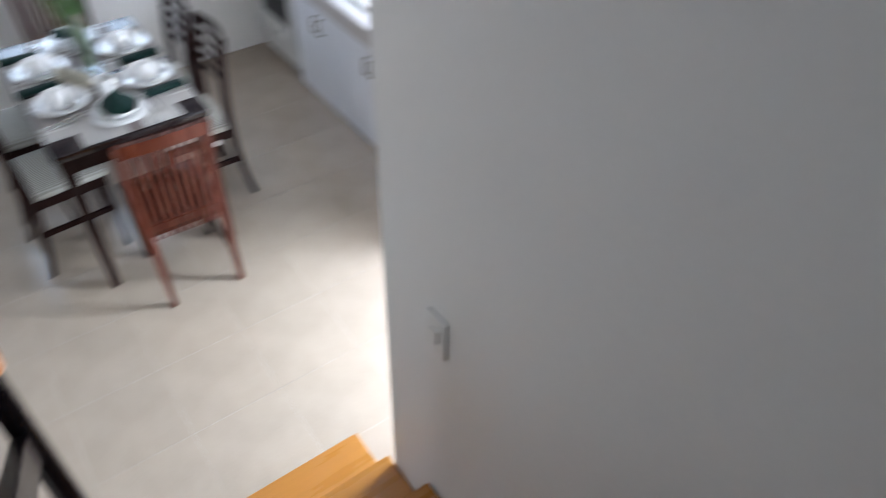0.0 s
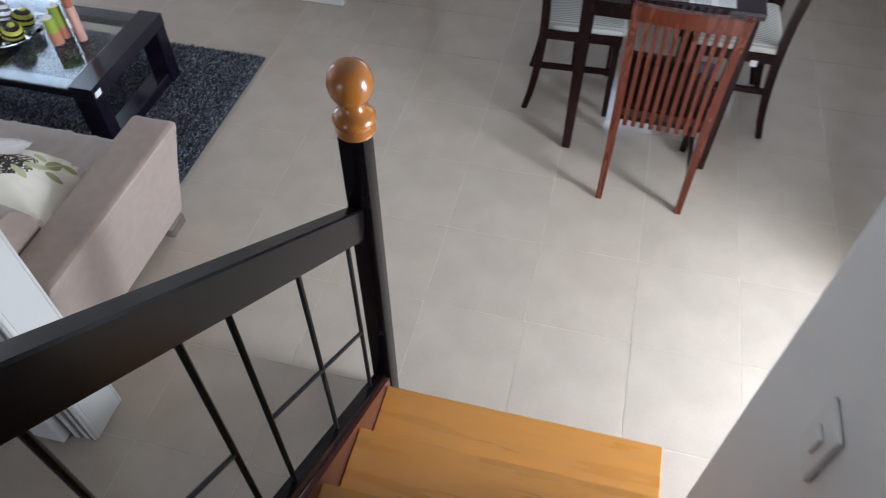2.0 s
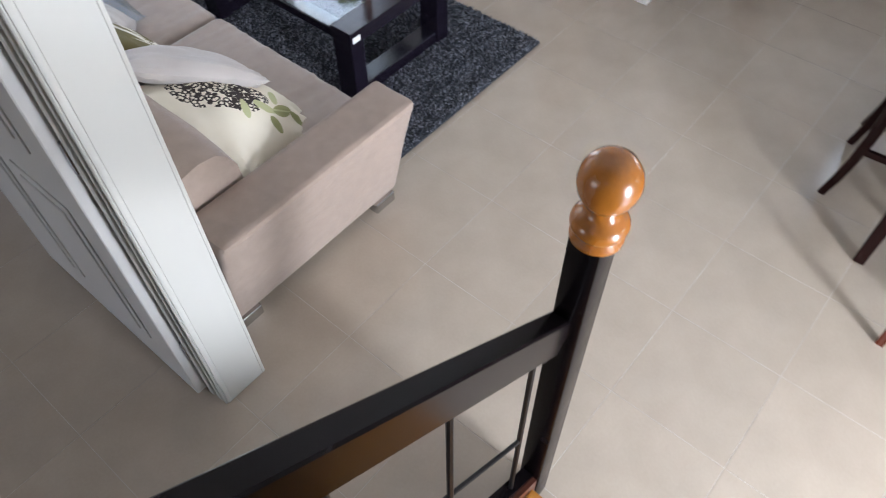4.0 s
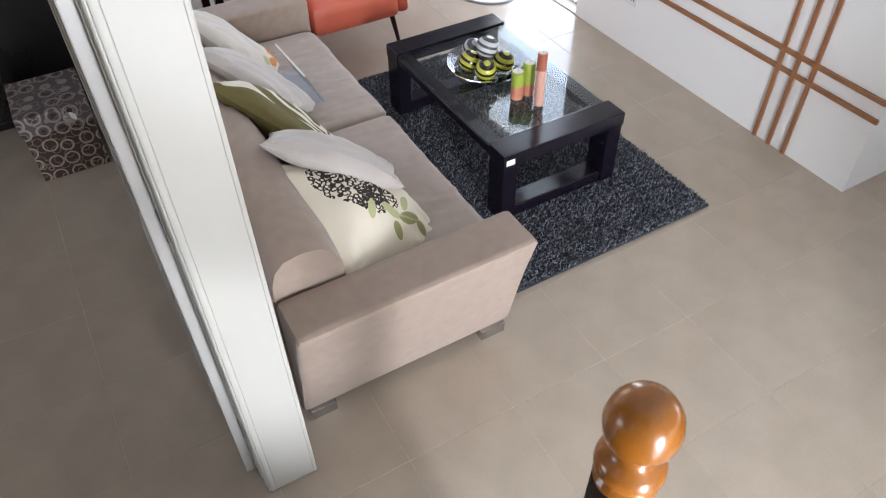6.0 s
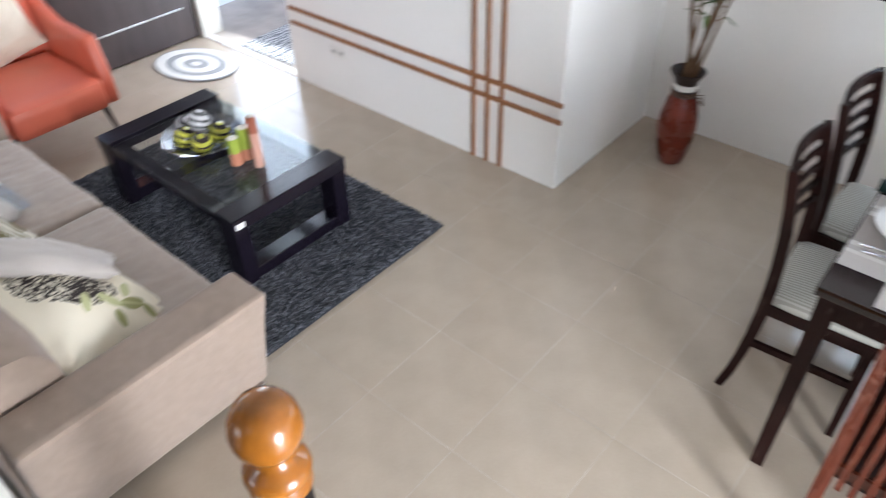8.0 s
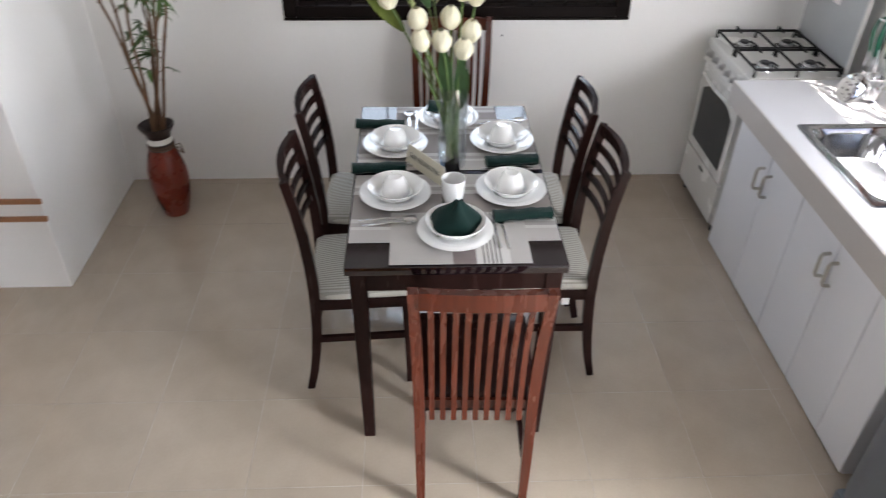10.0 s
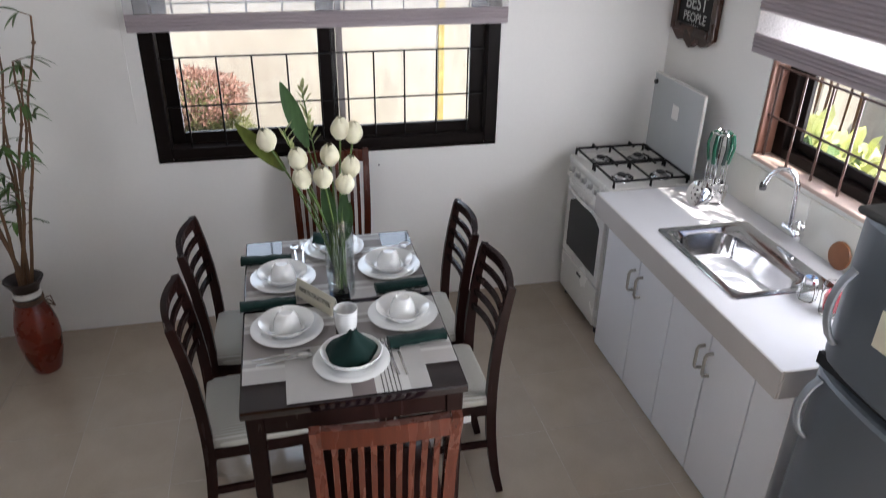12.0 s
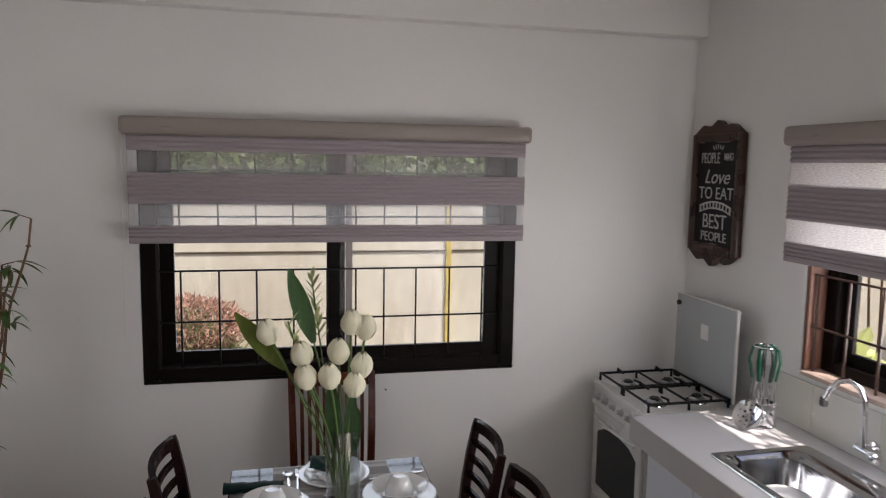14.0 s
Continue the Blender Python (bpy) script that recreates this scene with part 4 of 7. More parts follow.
def cushion(label, m, w, d, h, at, along, face, seed, slump=0.0):
    """A cushion at a place, its long side along one way, its printed side facing another."""
    u = Vector(along).normalized()
    n = Vector(face)
    n = (n - u * n.dot(u)).normalized()
    v = n.cross(u)
    o = single("cushion", pillow(w, d, h, seed, 36, slump), m, label, "cushion", "cushions on the sofa")
    o.matrix_world = Matrix(((u.x, v.x, n.x, at[0]), (u.y, v.y, n.y, at[1]), (u.z, v.z, n.z, at[2]), (0, 0, 0, 1)))
    return o


cushion("cream cushion embroidered in black and leaf green", print_near, 0.51, 0.47, 0.15, (-1.365, 2.265, 0.525), (0.93, 0.27, -0.25), (0.10, 0.37, 0.92), 1, 0.03)
cushion("plain pale grey cushion leaning on the sofa back", grey_cloth, 0.48, 0.36, 0.12, (-1.570, 2.285, 0.575), (0.48, 0.80, -0.36), (-0.32, 0.42, 0.85), 2)
cushion("olive and white striped cushion on the sofa", print_olive, 0.46, 0.40, 0.14, (-1.905, 2.215, 0.560), (0.71, 0.57, -0.41), (-0.35, 0.45, 0.80), 3)
cushion("plain light grey cushion on the sofa", grey_cloth, 0.46, 0.40, 0.14, (-2.18, 2.235, 0.560), (0.71, 0.57, -0.41), (-0.30, 0.48, 0.82), 4)
cushion("cream cushion with an orange and green printed edge", print_orange, 0.44, 0.40, 0.14, (-2.53, 2.225, 0.565), (0.71, 0.50, -0.45), (-0.25, 0.5, 0.83), 5)

sg = thing("acrylic_sign_holder", "clear acrylic sign holder standing on the sofa seat", "sign holder", at=(-2.27, 2.45, 0.425))
part("panel", merged([placed(box(-0.15, 0.15, -0.002, 0.002, 0.0, 0.15, 0.001), pose(-2.27, 2.46, 0.427, 24, 0, 2))]), window_pane, sg)
part("panel_edge", placed(box(-0.15, 0.15, -0.004, 0.004, 0.148, 0.156, 0.001), pose(-2.27, 2.46, 0.427, 24, 0, 2)), plastic_white, sg, "white top edge")
part("foot_panel", placed(box(-0.15, 0.15, 0.0, 0.07, 0.0, 0.003, 0.001), pose(-2.27, 2.40, 0.427, 0, 0, 2)), window_pane, sg)


coffee_wood = mat("blue_black_lacquered_wood", (0.0075, 0.0055, 0.0105), 0.20, var=0.3, scale=4, bump=0.015, bscale=60, stretch=(7, 0.8, 7), rvar=0.04, spec=0.35)


def make_coffee_table():
    t = thing("coffee_table", "low dark wooden coffee table with a glass top", "coffee table", at=(-2.0, 3.24, 0.035))
    for x0, x1 in ((-1.592, -1.480), (-2.494, -2.385)):
        part("top_bar", box(x0, x1, 2.934, 3.530, 0.318, 0.378, 0.003, 2), coffee_wood, t)
        part("bottom_bar", box(x0 + 0.012, x1 - 0.012, 3.006, 3.456, 0.036, 0.092, 0.004), coffee_wood, t)
        for y0, y1 in ((2.936, 3.006), (3.456, 3.528)):
            part("leg", box(x0 + 0.002, x1 - 0.002, y0, y1, 0.036, 0.319, 0.004), coffee_wood, t)
    for y0, y1 in ((2.938, 3.008), (3.456, 3.526)):
        part("side_rail", box(-2.386, -1.591, y0, y1, 0.318, 0.358, 0.003), coffee_wood, t)
    g = part("glass_top", box(-2.383, -1.594, 2.940, 3.524, 0.360, 0.370, 0.002), table_glass, t, "clear glass top")
    g.visible_shadow = False
    part("price_label", box(-1.4795, -1.4785, 2.945, 2.985, 0.330, 0.356), plastic_white, t, "small white paper tag")


make_coffee_table()
TT = 0.3705
fb = thing("fruit_bowl", "shallow clear glass bowl on the coffee table", "bowl", at=(-2.06, 3.22, TT))
part("bowl", lathe([(0.0, TT), (0.06, TT), (0.11, TT + 0.010), (0.158, TT + 0.034), (0.182, TT + 0.048), (0.179, TT + 0.052), (0.152, TT + 0.040), (0.095, TT + 0.018), (0.055, TT + 0.008), (0, TT + 0.007)], (-2.06, 3.22, 0), 36), clear_glass, fb)
for k, (x, y, z, m, lab, rx, rz) in enumerate(((-1.985, 3.165, 0.058, ball_yellow, "yellow ball with black bands", 15, 40), (-2.085, 3.145, 0.058, ball_yellow, "yellow ball with black bands", -20, 10), (-2.005, 3.270, 0.058, ball_yellow, "yellow ball with black bands", 10, 80), (-2.115, 3.26, 0.058, ball_silver, "silver ball with grey bands", 5, 0), (-2.05, 3.21, 0.125, ball_silver, "silver ball with grey bands", -15, 30), (-2.155, 3.205, 0.066, ball_silver, "silver ball with grey bands", 25, 60))):
    o = single("decorative_ball", lathe([(0.048 * math.sin(math.pi * q / 14), -0.048 * math.cos(math.pi * q / 14)) for q in range(15)], seg=22), m, lab + " in the glass bowl", "decorative ball", "balls in the bowl")
    o.matrix_world = pose(x, y, TT + z, rx, 12, rz)
for x, y, h, split, top in ((-1.815, 3.215, 0.125, 0.06, candle_green), (-1.815, 3.272, 0.150, 0.0, candle_green), (-1.725, 3.265, 0.240, 0.165, candle_rust)):
    c = thing("pillar_candle", "two-tone pillar candle standing on the glass top", "candle", "candles", at=(x, y, TT))
    r = 0.020 if h > 0.2 else 0.0265
    low = candle_pink if top is candle_green else mat("candle_pale", (0.60, 0.33, 0.25), 0.5, var=0.08)
    z1 = TT + (split if split else 0.055)
    part("lower_band", lathe([(0, TT), (r, TT), (r, z1), (0, z1)], (x, y, 0), 20), low, c)
    part("upper_band", lathe([(0, z1), (r, z1), (r, TT + h - 0.003), (r - 0.003, TT + h), (0.012, TT + h - 0.002), (0, TT + h - 0.004)], (x, y, 0), 20), top, c)
    part("wax_top", lathe([(0, TT + h - 0.001), (r - 0.004, TT + h + 0.0005), (0, TT + h + 0.001)], (x, y, 0), 16), candle_top, c)
    part("wick", sweep([(x, y, TT + h), (x + 0.001, y, TT + h + 0.008)], 0.001, seg=5), ink, c)

# shaggy rug: backing and thousands of leaning tufts
rug = thing("shaggy_rug", "dark blue-grey shaggy rug under the coffee table", "rug", at=(-1.98, 3.14, 0))
RX0, RX1, RY0, RY1 = -2.83, -1.145, 2.50, 3.79
part("backing", box(RX0, RX1, RY0, RY1, 0.001, 0.014, 0.004), mat("rug_backing", (0.020, 0.023, 0.028), 0.95, var=0.3, bump=0.5, bscale=150), rug)


def tufts(count, m, seed):
    rng = np.random.default_rng(seed)
    base = np.stack([rng.uniform(RX0 + 0.004, RX1 - 0.004, count), rng.uniform(RY0 + 0.004, RY1 - 0.004, count), np.full(count, 0.012)], 1)
    tip = base + np.stack([rng.normal(0.004, 0.006, count), rng.normal(0.002, 0.006, count), rng.uniform(0.009, 0.018, count)], 1)
    a0 = rng.uniform(0, 2 * np.pi, count)
    vs = []
    for j in range(3):
        a = a0 + j * 2.094
        vs.append(base + 0.0046 * np.stack([np.cos(a), np.sin(a), np.zeros(count)], 1))
    vs.append(tip)
    v = np.stack(vs, 1).reshape(-1, 3) - np.array((-1.98, 3.14, 0))
    i = np.arange(count) * 4
    f = np.concatenate([np.stack([i, i + 1, i + 3], 1), np.stack([i + 1, i + 2, i + 3], 1), np.stack([i + 2, i, i + 3], 1)])
    me = bpy.data.meshes.new("shag")
    me.from_pydata(v.tolist(), [], f.tolist())
    me.materials.append(m)
    o = new("shag", me)
    o.parent = rug
    o["kind"] = "stuff"


tuft_dark = random_tint(mat("rug_yarn_dark", (0.034, 0.038, 0.051), 0.9, var=0.3, bump=0.0, sheen=0.2), 0.6, "island")
tuft_pale = random_tint(mat("rug_yarn_pale", (0.205, 0.212, 0.25), 0.9, var=0.3, bump=0.0, sheen=0.2), 0.5, "island")
tufts(30000, tuft_dark, 1), tufts(17000, tuft_pale, 2)

# armchair
ac = thing("armchair", "coral leather armchair with slim dark legs", "armchair", at=(-3.3, 2.99, 0))
part("seat", soft_block(-3.52, -2.93, 2.745, 3.235, 0.245, 0.405, 0.035, 0.012, 4), coral, ac)
for y0, y1 in ((2.675, 2.742), (3.238, 3.305)):
    bm = soft_block(-3.66, -2.97, y0, y1, 0.24, 0.60, 0.025, seed=6, nx=12, ny=4)
    for v in bm.verts:
        if v.co.z > 0.4:
            f = (v.co.z - 0.4) / 0.2
            v.co.x -= 0.05 * f * max(0, (v.co.x + 3.66) / 0.69)
            v.co.z += 0.10 * f * max(0, -(v.co.x + 3.35) / 0.3)
    part("arm", bm, coral, ac)
bm = soft_block(-3.70, -3.52, 2.70, 3.28, 0.26, 0.92, 0.04, seed=8)
for v in bm.verts:
    v.co.x -= 0.16 * (v.co.z - 0.3)
part("backrest", bm, coral, ac)
for x, y, dx, dy in ((-3.02, 2.75, 0.05, -0.03), (-3.06, 3.23, 0.0, 0.05), (-3.55, 2.76, -0.06, -0.04), (-3.55, 3.22, -0.06, 0.04)):
    part("leg", sweep([(x, y, 0.25), (x + dx, y + dy, 0.0)], 0.017, seg=10, taper=lambda s: 1 - 0.45 * s), espresso, ac)
o = single("cushion", pillow(0.40, 0.36, 0.11, 9), cream_cloth, "plain cream cushion leaning in the coral armchair", "cushion")
o.matrix_world = pose(-3.50, 3.0, 0.575, 90, -14, 90)

# mats by the front door
bm = lathe([(0, 0.001), (0.285, 0.001), (0.29, 0.006), (0.285, 0.011), (0.24, 0.012), (0.2, 0.0105), (0.16, 0.012), (0.1, 0.0105), (0, 0.012)], seg=40)
o = single("oval_rug", bm, oval_rag, "pale oval rag rug with grey rings on the tiles", "rug")
o.matrix_world = pose(-3.48, 4.06, 0, 0, 0, 12) @ Matrix.Diagonal((1.05, 0.74, 1, 1))
o = single("door_mat", box(-0.42, 0.42, -0.24, 0.24, 0.001, 0.010, 0.003), lace_mat, "grey and white lace-patterned mat outside the front door", "door mat")
o.matrix_world = pose(-3.08, 4.68, 0.0, 0, 0, 3)

# side table behind the armchair, seen past the sofa arm
stb = thing("side_table", "small dark wooden side table beside the sofa", "side table", at=(-3.45, 2.20, 0))
part("tabletop", box(-3.66, -3.26, 2.0, 2.40, 0.52, 0.55, 0.004), espresso, stb)
for x in (-3.64, -3.28):
    for y in (2.02, 2.38):
        part("leg", box(x - 0.02, x + 0.02, y - 0.02, y + 0.02, 0, 0.52, 0.003), espresso, stb)

# hall: patterned trunk and dark cabinet
tr = thing("storage_trunk", "brown ring-patterned storage trunk with a round clasp", "trunk", at=(-2.96, 1.46, 0))
part("body", box(-3.12, -2.795, 1.325, 1.615, 0.0, 0.235, 0.006, 2), ring_print, tr)
part("lid", box(-3.128, -2.787, 1.318, 1.622, 0.238, 0.335, 0.008, 2), ring_print_top, tr, "greyish ring-patterned lid")
part("clasp", lathe([(0, 0), (0.026, 0), (0.028, 0.004), (0.020, 0.010), (0, 0.013)], (-2.787, 1.53, 0.285), 20, m=pose(0, 0, 0, 0, 90, 0)), chrome, tr, "round silver clasp")
cb = thing("hall_cabinet", "tall black cabinet at the end of the hall", "cabinet", at=(-3.55, 1.1, 0))
part("body", box(-3.80, -3.30, 0.45, 1.66, 0.05, 1.75, 0.006), cabinet_black, cb)
part("plinth", box(-3.78, -3.33, 0.48, 1.64, 0.0, 0.05), cabinet_black, cb)
for y0, y1 in ((0.455, 1.05), (1.056, 1.655)):
    d = part("door", box(-3.302, -3.284, y0, y1, 0.06, 1.74, 0.004), cabinet_black, cb)
    part("handle", sweep([(-3.275, (y0 + y1) / 2 + 0.22, 0.8), (-3.275, (y0 + y1) / 2 + 0.22, 0.95)], 0.006), steel, d)

# floor vase with bamboo
VX, VY = -0.604, 4.965
va = thing("floor_vase", "oxblood ceramic floor vase with a dark neck", "vase", at=(VX, VY, 0))
part("body", lathe([(0, 0), (0.058, 0), (0.064, 0.01), (0.086, 0.10), (0.096, 0.19), (0.092, 0.26), (0.074, 0.34), (0.060, 0.375)], (VX, VY, 0), 36), vase_body, va)
part("neck", lathe([(0.061, 0.372), (0.055, 0.40), (0.054, 0.43), (0.060, 0.455), (0.080, 0.485), (0.084, 0.495), (0.078, 0.498), (0.055, 0.47), (0.045, 0.44), (0.0, 0.42)], (VX, VY, 0), 36), vase_neck, va, "dark flared neck")
part("paper_band", lathe([(0.0575, 0.408), (0.0585, 0.408), (0.0585, 0.436), (0.0575, 0.436)], (VX, VY, 0), 30), plastic_white, va, "white paper band")
tw = merged([sweep([(VX + 0.062 * math.cos(a * 0.5), VY + 0.062 * math.sin(a * 0.5), z + 0.003 * math.sin(a)) for a in range(14)], 0.004, seg=6) for z in (0.385, 0.396)])
part("twine", tw, twine, va, "dark twine tied round the neck")
for ang in (-0.5, -0.2, 0.2):
    part("twine_end", sweep([(VX + 0.06, VY - 0.02, 0.39), (VX + 0.10, VY - 0.03 + 0.05 * ang, 0.40 + 0.03 * ang), (VX + 0.115, VY - 0.035, 0.36)], 0.003, seg=5), twine, va)
bp = thing("bamboo_stems", "tall artificial bamboo stems with sparse green leaves", "plant", at=(VX, VY, 0.42))
rnd = random.Random(11)
tops = [(0.30, -0.03, 1.64), (0.17, -0.05, 1.63), (0.21, -0.02, 1.47), (0.25, -0.07, 1.45), (0.05, -0.10, 1.60), (-0.08, -0.05, 1.50), (0.10, 0.02, 1.35), (-0.15, -0.10, 1.58)]
for k, (dx, dy, h) in enumerate(tops):
    a = Vector((VX + 0.02 * math.cos(k), VY + 0.02 * math.sin(k), 0.42))
    b = Vector((VX + dx, VY + dy, h))
    pts = [a.lerp(b, s / 12) + Vector((0.012 * math.sin(s * 1.3 + k), 0.010 * math.cos(s * 1.1 + k), 0)) * (s / 12) for s in range(13)]
    stalk = part("stalk", sweep(pts, 0.0072, seg=7, taper=lambda s: 1.15 - 0.6 * s), bamboo_stalk, bp)
    for s in (3, 5, 7, 9, 11):
        part("stalk_node", sweep([pts[s] - Vector((0, 0, 0.004)), pts[s] + Vector((0, 0, 0.004))], 0.0092, seg=7), bamboo_stalk, stalk)
    for s in ([4, 6, 8, 10, 12] if k < 4 else [5, 7, 9, 12]):
        ang = rnd.uniform(0, 360)
        twig_end = pts[s] + Vector((0.045 * math.cos(radians(ang)), 0.045 * math.sin(radians(ang)), 0.012))
        part("twig", sweep([pts[s], twig_end], 0.002, seg=5), bamboo_stalk, bp)
        for q in range(rnd.randint(3, 5)):
            bm = leaf(rnd.uniform(0.06, 0.115), rnd.uniform(0.013, 0.022), rnd.uniform(0.2, 0.7), 5)
            part("leaf", placed(bm, Matrix.Translation(twig_end) @ pose(0, 0, 0, rnd.uniform(-20, 20), rnd.uniform(-30, 35), ang + rnd.uniform(-65, 65))), leaf_green, bp)


# ---- dining ----
TX0, TX1, TY0, TY1, TZ = 0.418, 1.087, 3.462, 4.532, 0.79
dt = thing("dining_table", "dark espresso wooden dining table with a glossy top", "dining table", at=(0.75, 4.0, 0))
part("tabletop", box(TX0, TX1, TY0, TY1, TZ - 0.030, TZ, 0.004, 2), table_wood, dt)
for x0, x1, y0, y1 in ((TX0 + 0.03, TX1 - 0.03, TY0 + 0.02, TY0 + 0.04), (TX0 + 0.03, TX1 - 0.03, TY1 - 0.04, TY1 - 0.02), (TX0 + 0.02, TX0 + 0.04, TY0 + 0.04, TY1 - 0.04), (TX1 - 0.04, TX1 - 0.02, TY0 + 0.04, TY1 - 0.04)):
    part("apron", box(x0, x1, y0, y1, TZ - 0.105, TZ - 0.030, 0.002), espresso, dt)
for x in (TX0 + 0.012, TX1 - 0.066):
    for y in (TY0 + 0.012, TY1 - 0.066):
        bm = box(x, x + 0.054, y, y + 0.054, 0.0, TZ - 0.03, 0.004)
        for v in bm.verts:
            f = 1 - 0.28 * max(0, (0.68 - v.co.z) / 0.68)
            cx, cy = x + 0.027, y + 0.027
            v.co.x, v.co.y = cx + (v.co.x - cx) * f, cy + (v.co.y - cy) * f
        part("leg", bm, espresso, dt)


def make_head_chair():
    """Faces +y: back at y = 0, seat to y = 0.40; upright bowed slats that run past the seat."""
    c = thing("slat_back_chair", "reddish-brown wooden chair with upright back slats", "chair", "chairs round the table")

    def bow(z):
        return 0.0 - 0.030 * max(0, (z - 0.40) / 0.52) ** 2 + 0.035 * math.sin(math.pi * min(1, max(0, (z - 0.30) / 0.62))) - 0.02 * max(0, (0.40 - z) / 0.4)
    zs = [0.0, 0.1, 0.2, 0.3, 0.4, 0.5, 0.6, 0.7, 0.8, 0.925]
    for sx in (-1, 1):
        part("back_post", sweep([(sx * (0.166 + 0.014 * max(0, (z - 0.3) / 0.6)), bow(z), z) for z in zs], 0.030, 0.026, up=(0, 1, 0), square=True, taper=lambda s: 0.85 + 0.25 * math.sin(math.pi * min(1, s * 0.9))), red_wood, c)
    part("top_rail", sweep(arc((-0.165, bow(0.90), 0.892), (0.165, bow(0.90), 0.892), (0, -0.008, 0)), 0.024, 0.058, square=True), red_wood, c)
    part("lower_rail", sweep([(-0.165, bow(0.435) + 0.012, 0.435), (0.165, bow(0.435) + 0.012, 0.435)], 0.018, 0.035, square=True), red_wood, c)
    for k in range(9):
        x = -0.131 + 0.0328 * k
        part("back_slat", sweep([(x * (1 + 0.06 * (z - 0.4)), bow(z) - 0.004, z) for z in (0.385, 0.45, 0.52, 0.6, 0.68, 0.76, 0.82, 0.87)], 0.0165, 0.010, up=(0, 1, 0), square=True), red_wood, c)
    bm = soft_block(-0.185, 0.185, 0.035, 0.41, 0.425, 0.462, 0.014, 0.008, 3, 6, 6)
    part("seat", bm, espresso, c, "dark wooden seat")
    part("seat_frame", merged([box(-0.175, 0.175, 0.05, 0.072, 0.375, 0.425, 0.002), box(-0.175, 0.175, 0.375, 0.397, 0.375, 0.425, 0.002), box(-0.175, -0.153, 0.072, 0.375, 0.375, 0.425, 0.002), box(0.153, 0.175, 0.072, 0.375, 0.375, 0.425, 0.002)]), espresso, c)
    for sx in (-1, 1):
        part("leg", sweep([(sx * 0.160, 0.375, 0.43), (sx * 0.162, 0.38, 0.0)], 0.034, 0.034, square=True, taper=lambda s: 1 - 0.2 * s), espresso, c)
        part("stretcher", sweep([(sx * 0.160, 0.02, 0.20), (sx * 0.160, 0.375, 0.20)], 0.016, 0.026, square=True), espresso, c)
    return c


hc = make_head_chair()
hc.matrix_basis = pose(0.803, 3.222, 0, 0, 0, -2)
tagged(hc, "reddish-brown wooden chair with upright back slats, pushed to the table")
far_chair = copy_thing(hc, pose(0.815, 5.19, 0, 0, 0, 180))
tagged(far_chair, "dark reddish chair with upright slats standing against the wall")


def make_side_chair():
    """Faces +x: back at x = 0, seat to x = 0.38; curved ladder slats."""
    c = thing("ladder_back_chair", "dark brown wooden chair with curved ladder slats and cream seat", "chair", "chairs round the table")

    def bx(z):
        return 0.055 * math.sin(math.pi * min(1, z / 0.93)) ** 0.8 + 0.0
    zs = [0.0, 0.1, 0.2, 0.3, 0.4, 0.5, 0.6, 0.7, 0.8, 0.9, 0.925]
    for sy in (-1, 1):
        part("back_post", sweep([(bx(z), sy * 0.168, z) for z in zs], 0.024, 0.034, up=(1, 0, 0), square=True, taper=lambda s: 0.75 + 0.35 * math.sin(math.pi * min(1, s * 0.95 + 0.05))), espresso, c)
    part("crest_rail", sweep(arc((bx(0.905), -0.166, 0.905), (bx(0.905), 0.166, 0.905), (-0.030, 0, 0.004)), 0.020, 0.040, square=True), espresso, c)
    for z in (0.845, 0.785, 0.725, 0.662):
        part("ladder_slat", sweep(arc((bx(z), -0.160, z), (bx(z), 0.160, z), (-0.028, 0, 0)), 0.013, 0.024, square=True), espresso, c)
    part("lower_slat", sweep([(bx(0.5) - 0.004, -0.16, 0.43), (bx(0.5) - 0.004, 0.16, 0.43)], 0.018, 0.045, square=True), espresso, c)
    part("seat", soft_block(0.045, 0.405, -0.178, 0.178, 0.435, 0.480, 0.020, 0.016, 5, 10, 10), seat_cloth, c, "cream woven seat pad")
    part("seat_frame", merged([box(0.05, 0.395, -0.172, -0.150, 0.390, 0.436, 0.002), box(0.05, 0.395, 0.150, 0.172, 0.390, 0.436, 0.002), box(0.373, 0.395, -0.150, 0.150, 0.390, 0.436, 0.002)]), espresso, c)
    for sy in (-1, 1):
        part("leg", sweep([(0.375, sy * 0.158, 0.43), (0.382, sy * 0.158, 0.0)], 0.032, 0.032, square=True, taper=lambda s: 1 - 0.25 * s), espresso, c)
        part("stretcher", sweep([(0.03, sy * 0.160, 0.245), (0.375, sy * 0.158, 0.245)], 0.015, 0.026, square=True), espresso, c)
    part("stretcher", sweep([(0.2, -0.158, 0.245), (0.2, 0.158, 0.245)], 0.015, 0.024, square=True), espresso, c)
    return c


sc_ = make_side_chair()
sc_.matrix_basis = pose(0.212, 3.895, 0, 0, 0, 3)
copy_thing(sc_, pose(0.215, 4.37, 0, 0, 0, -2))
tagged_chair = copy_thing(sc_, pose(1.312, 3.935, 0, 0, 0, 180))
part("price_tag", box(0.128, 0.156, 0.1725, 0.1742, 0.372, 0.402, 0.0004), plastic_white, tagged_chair, "small white paper tag")
copy_thing(sc_, pose(1.300, 4.345, 0, 0, 0, 178))

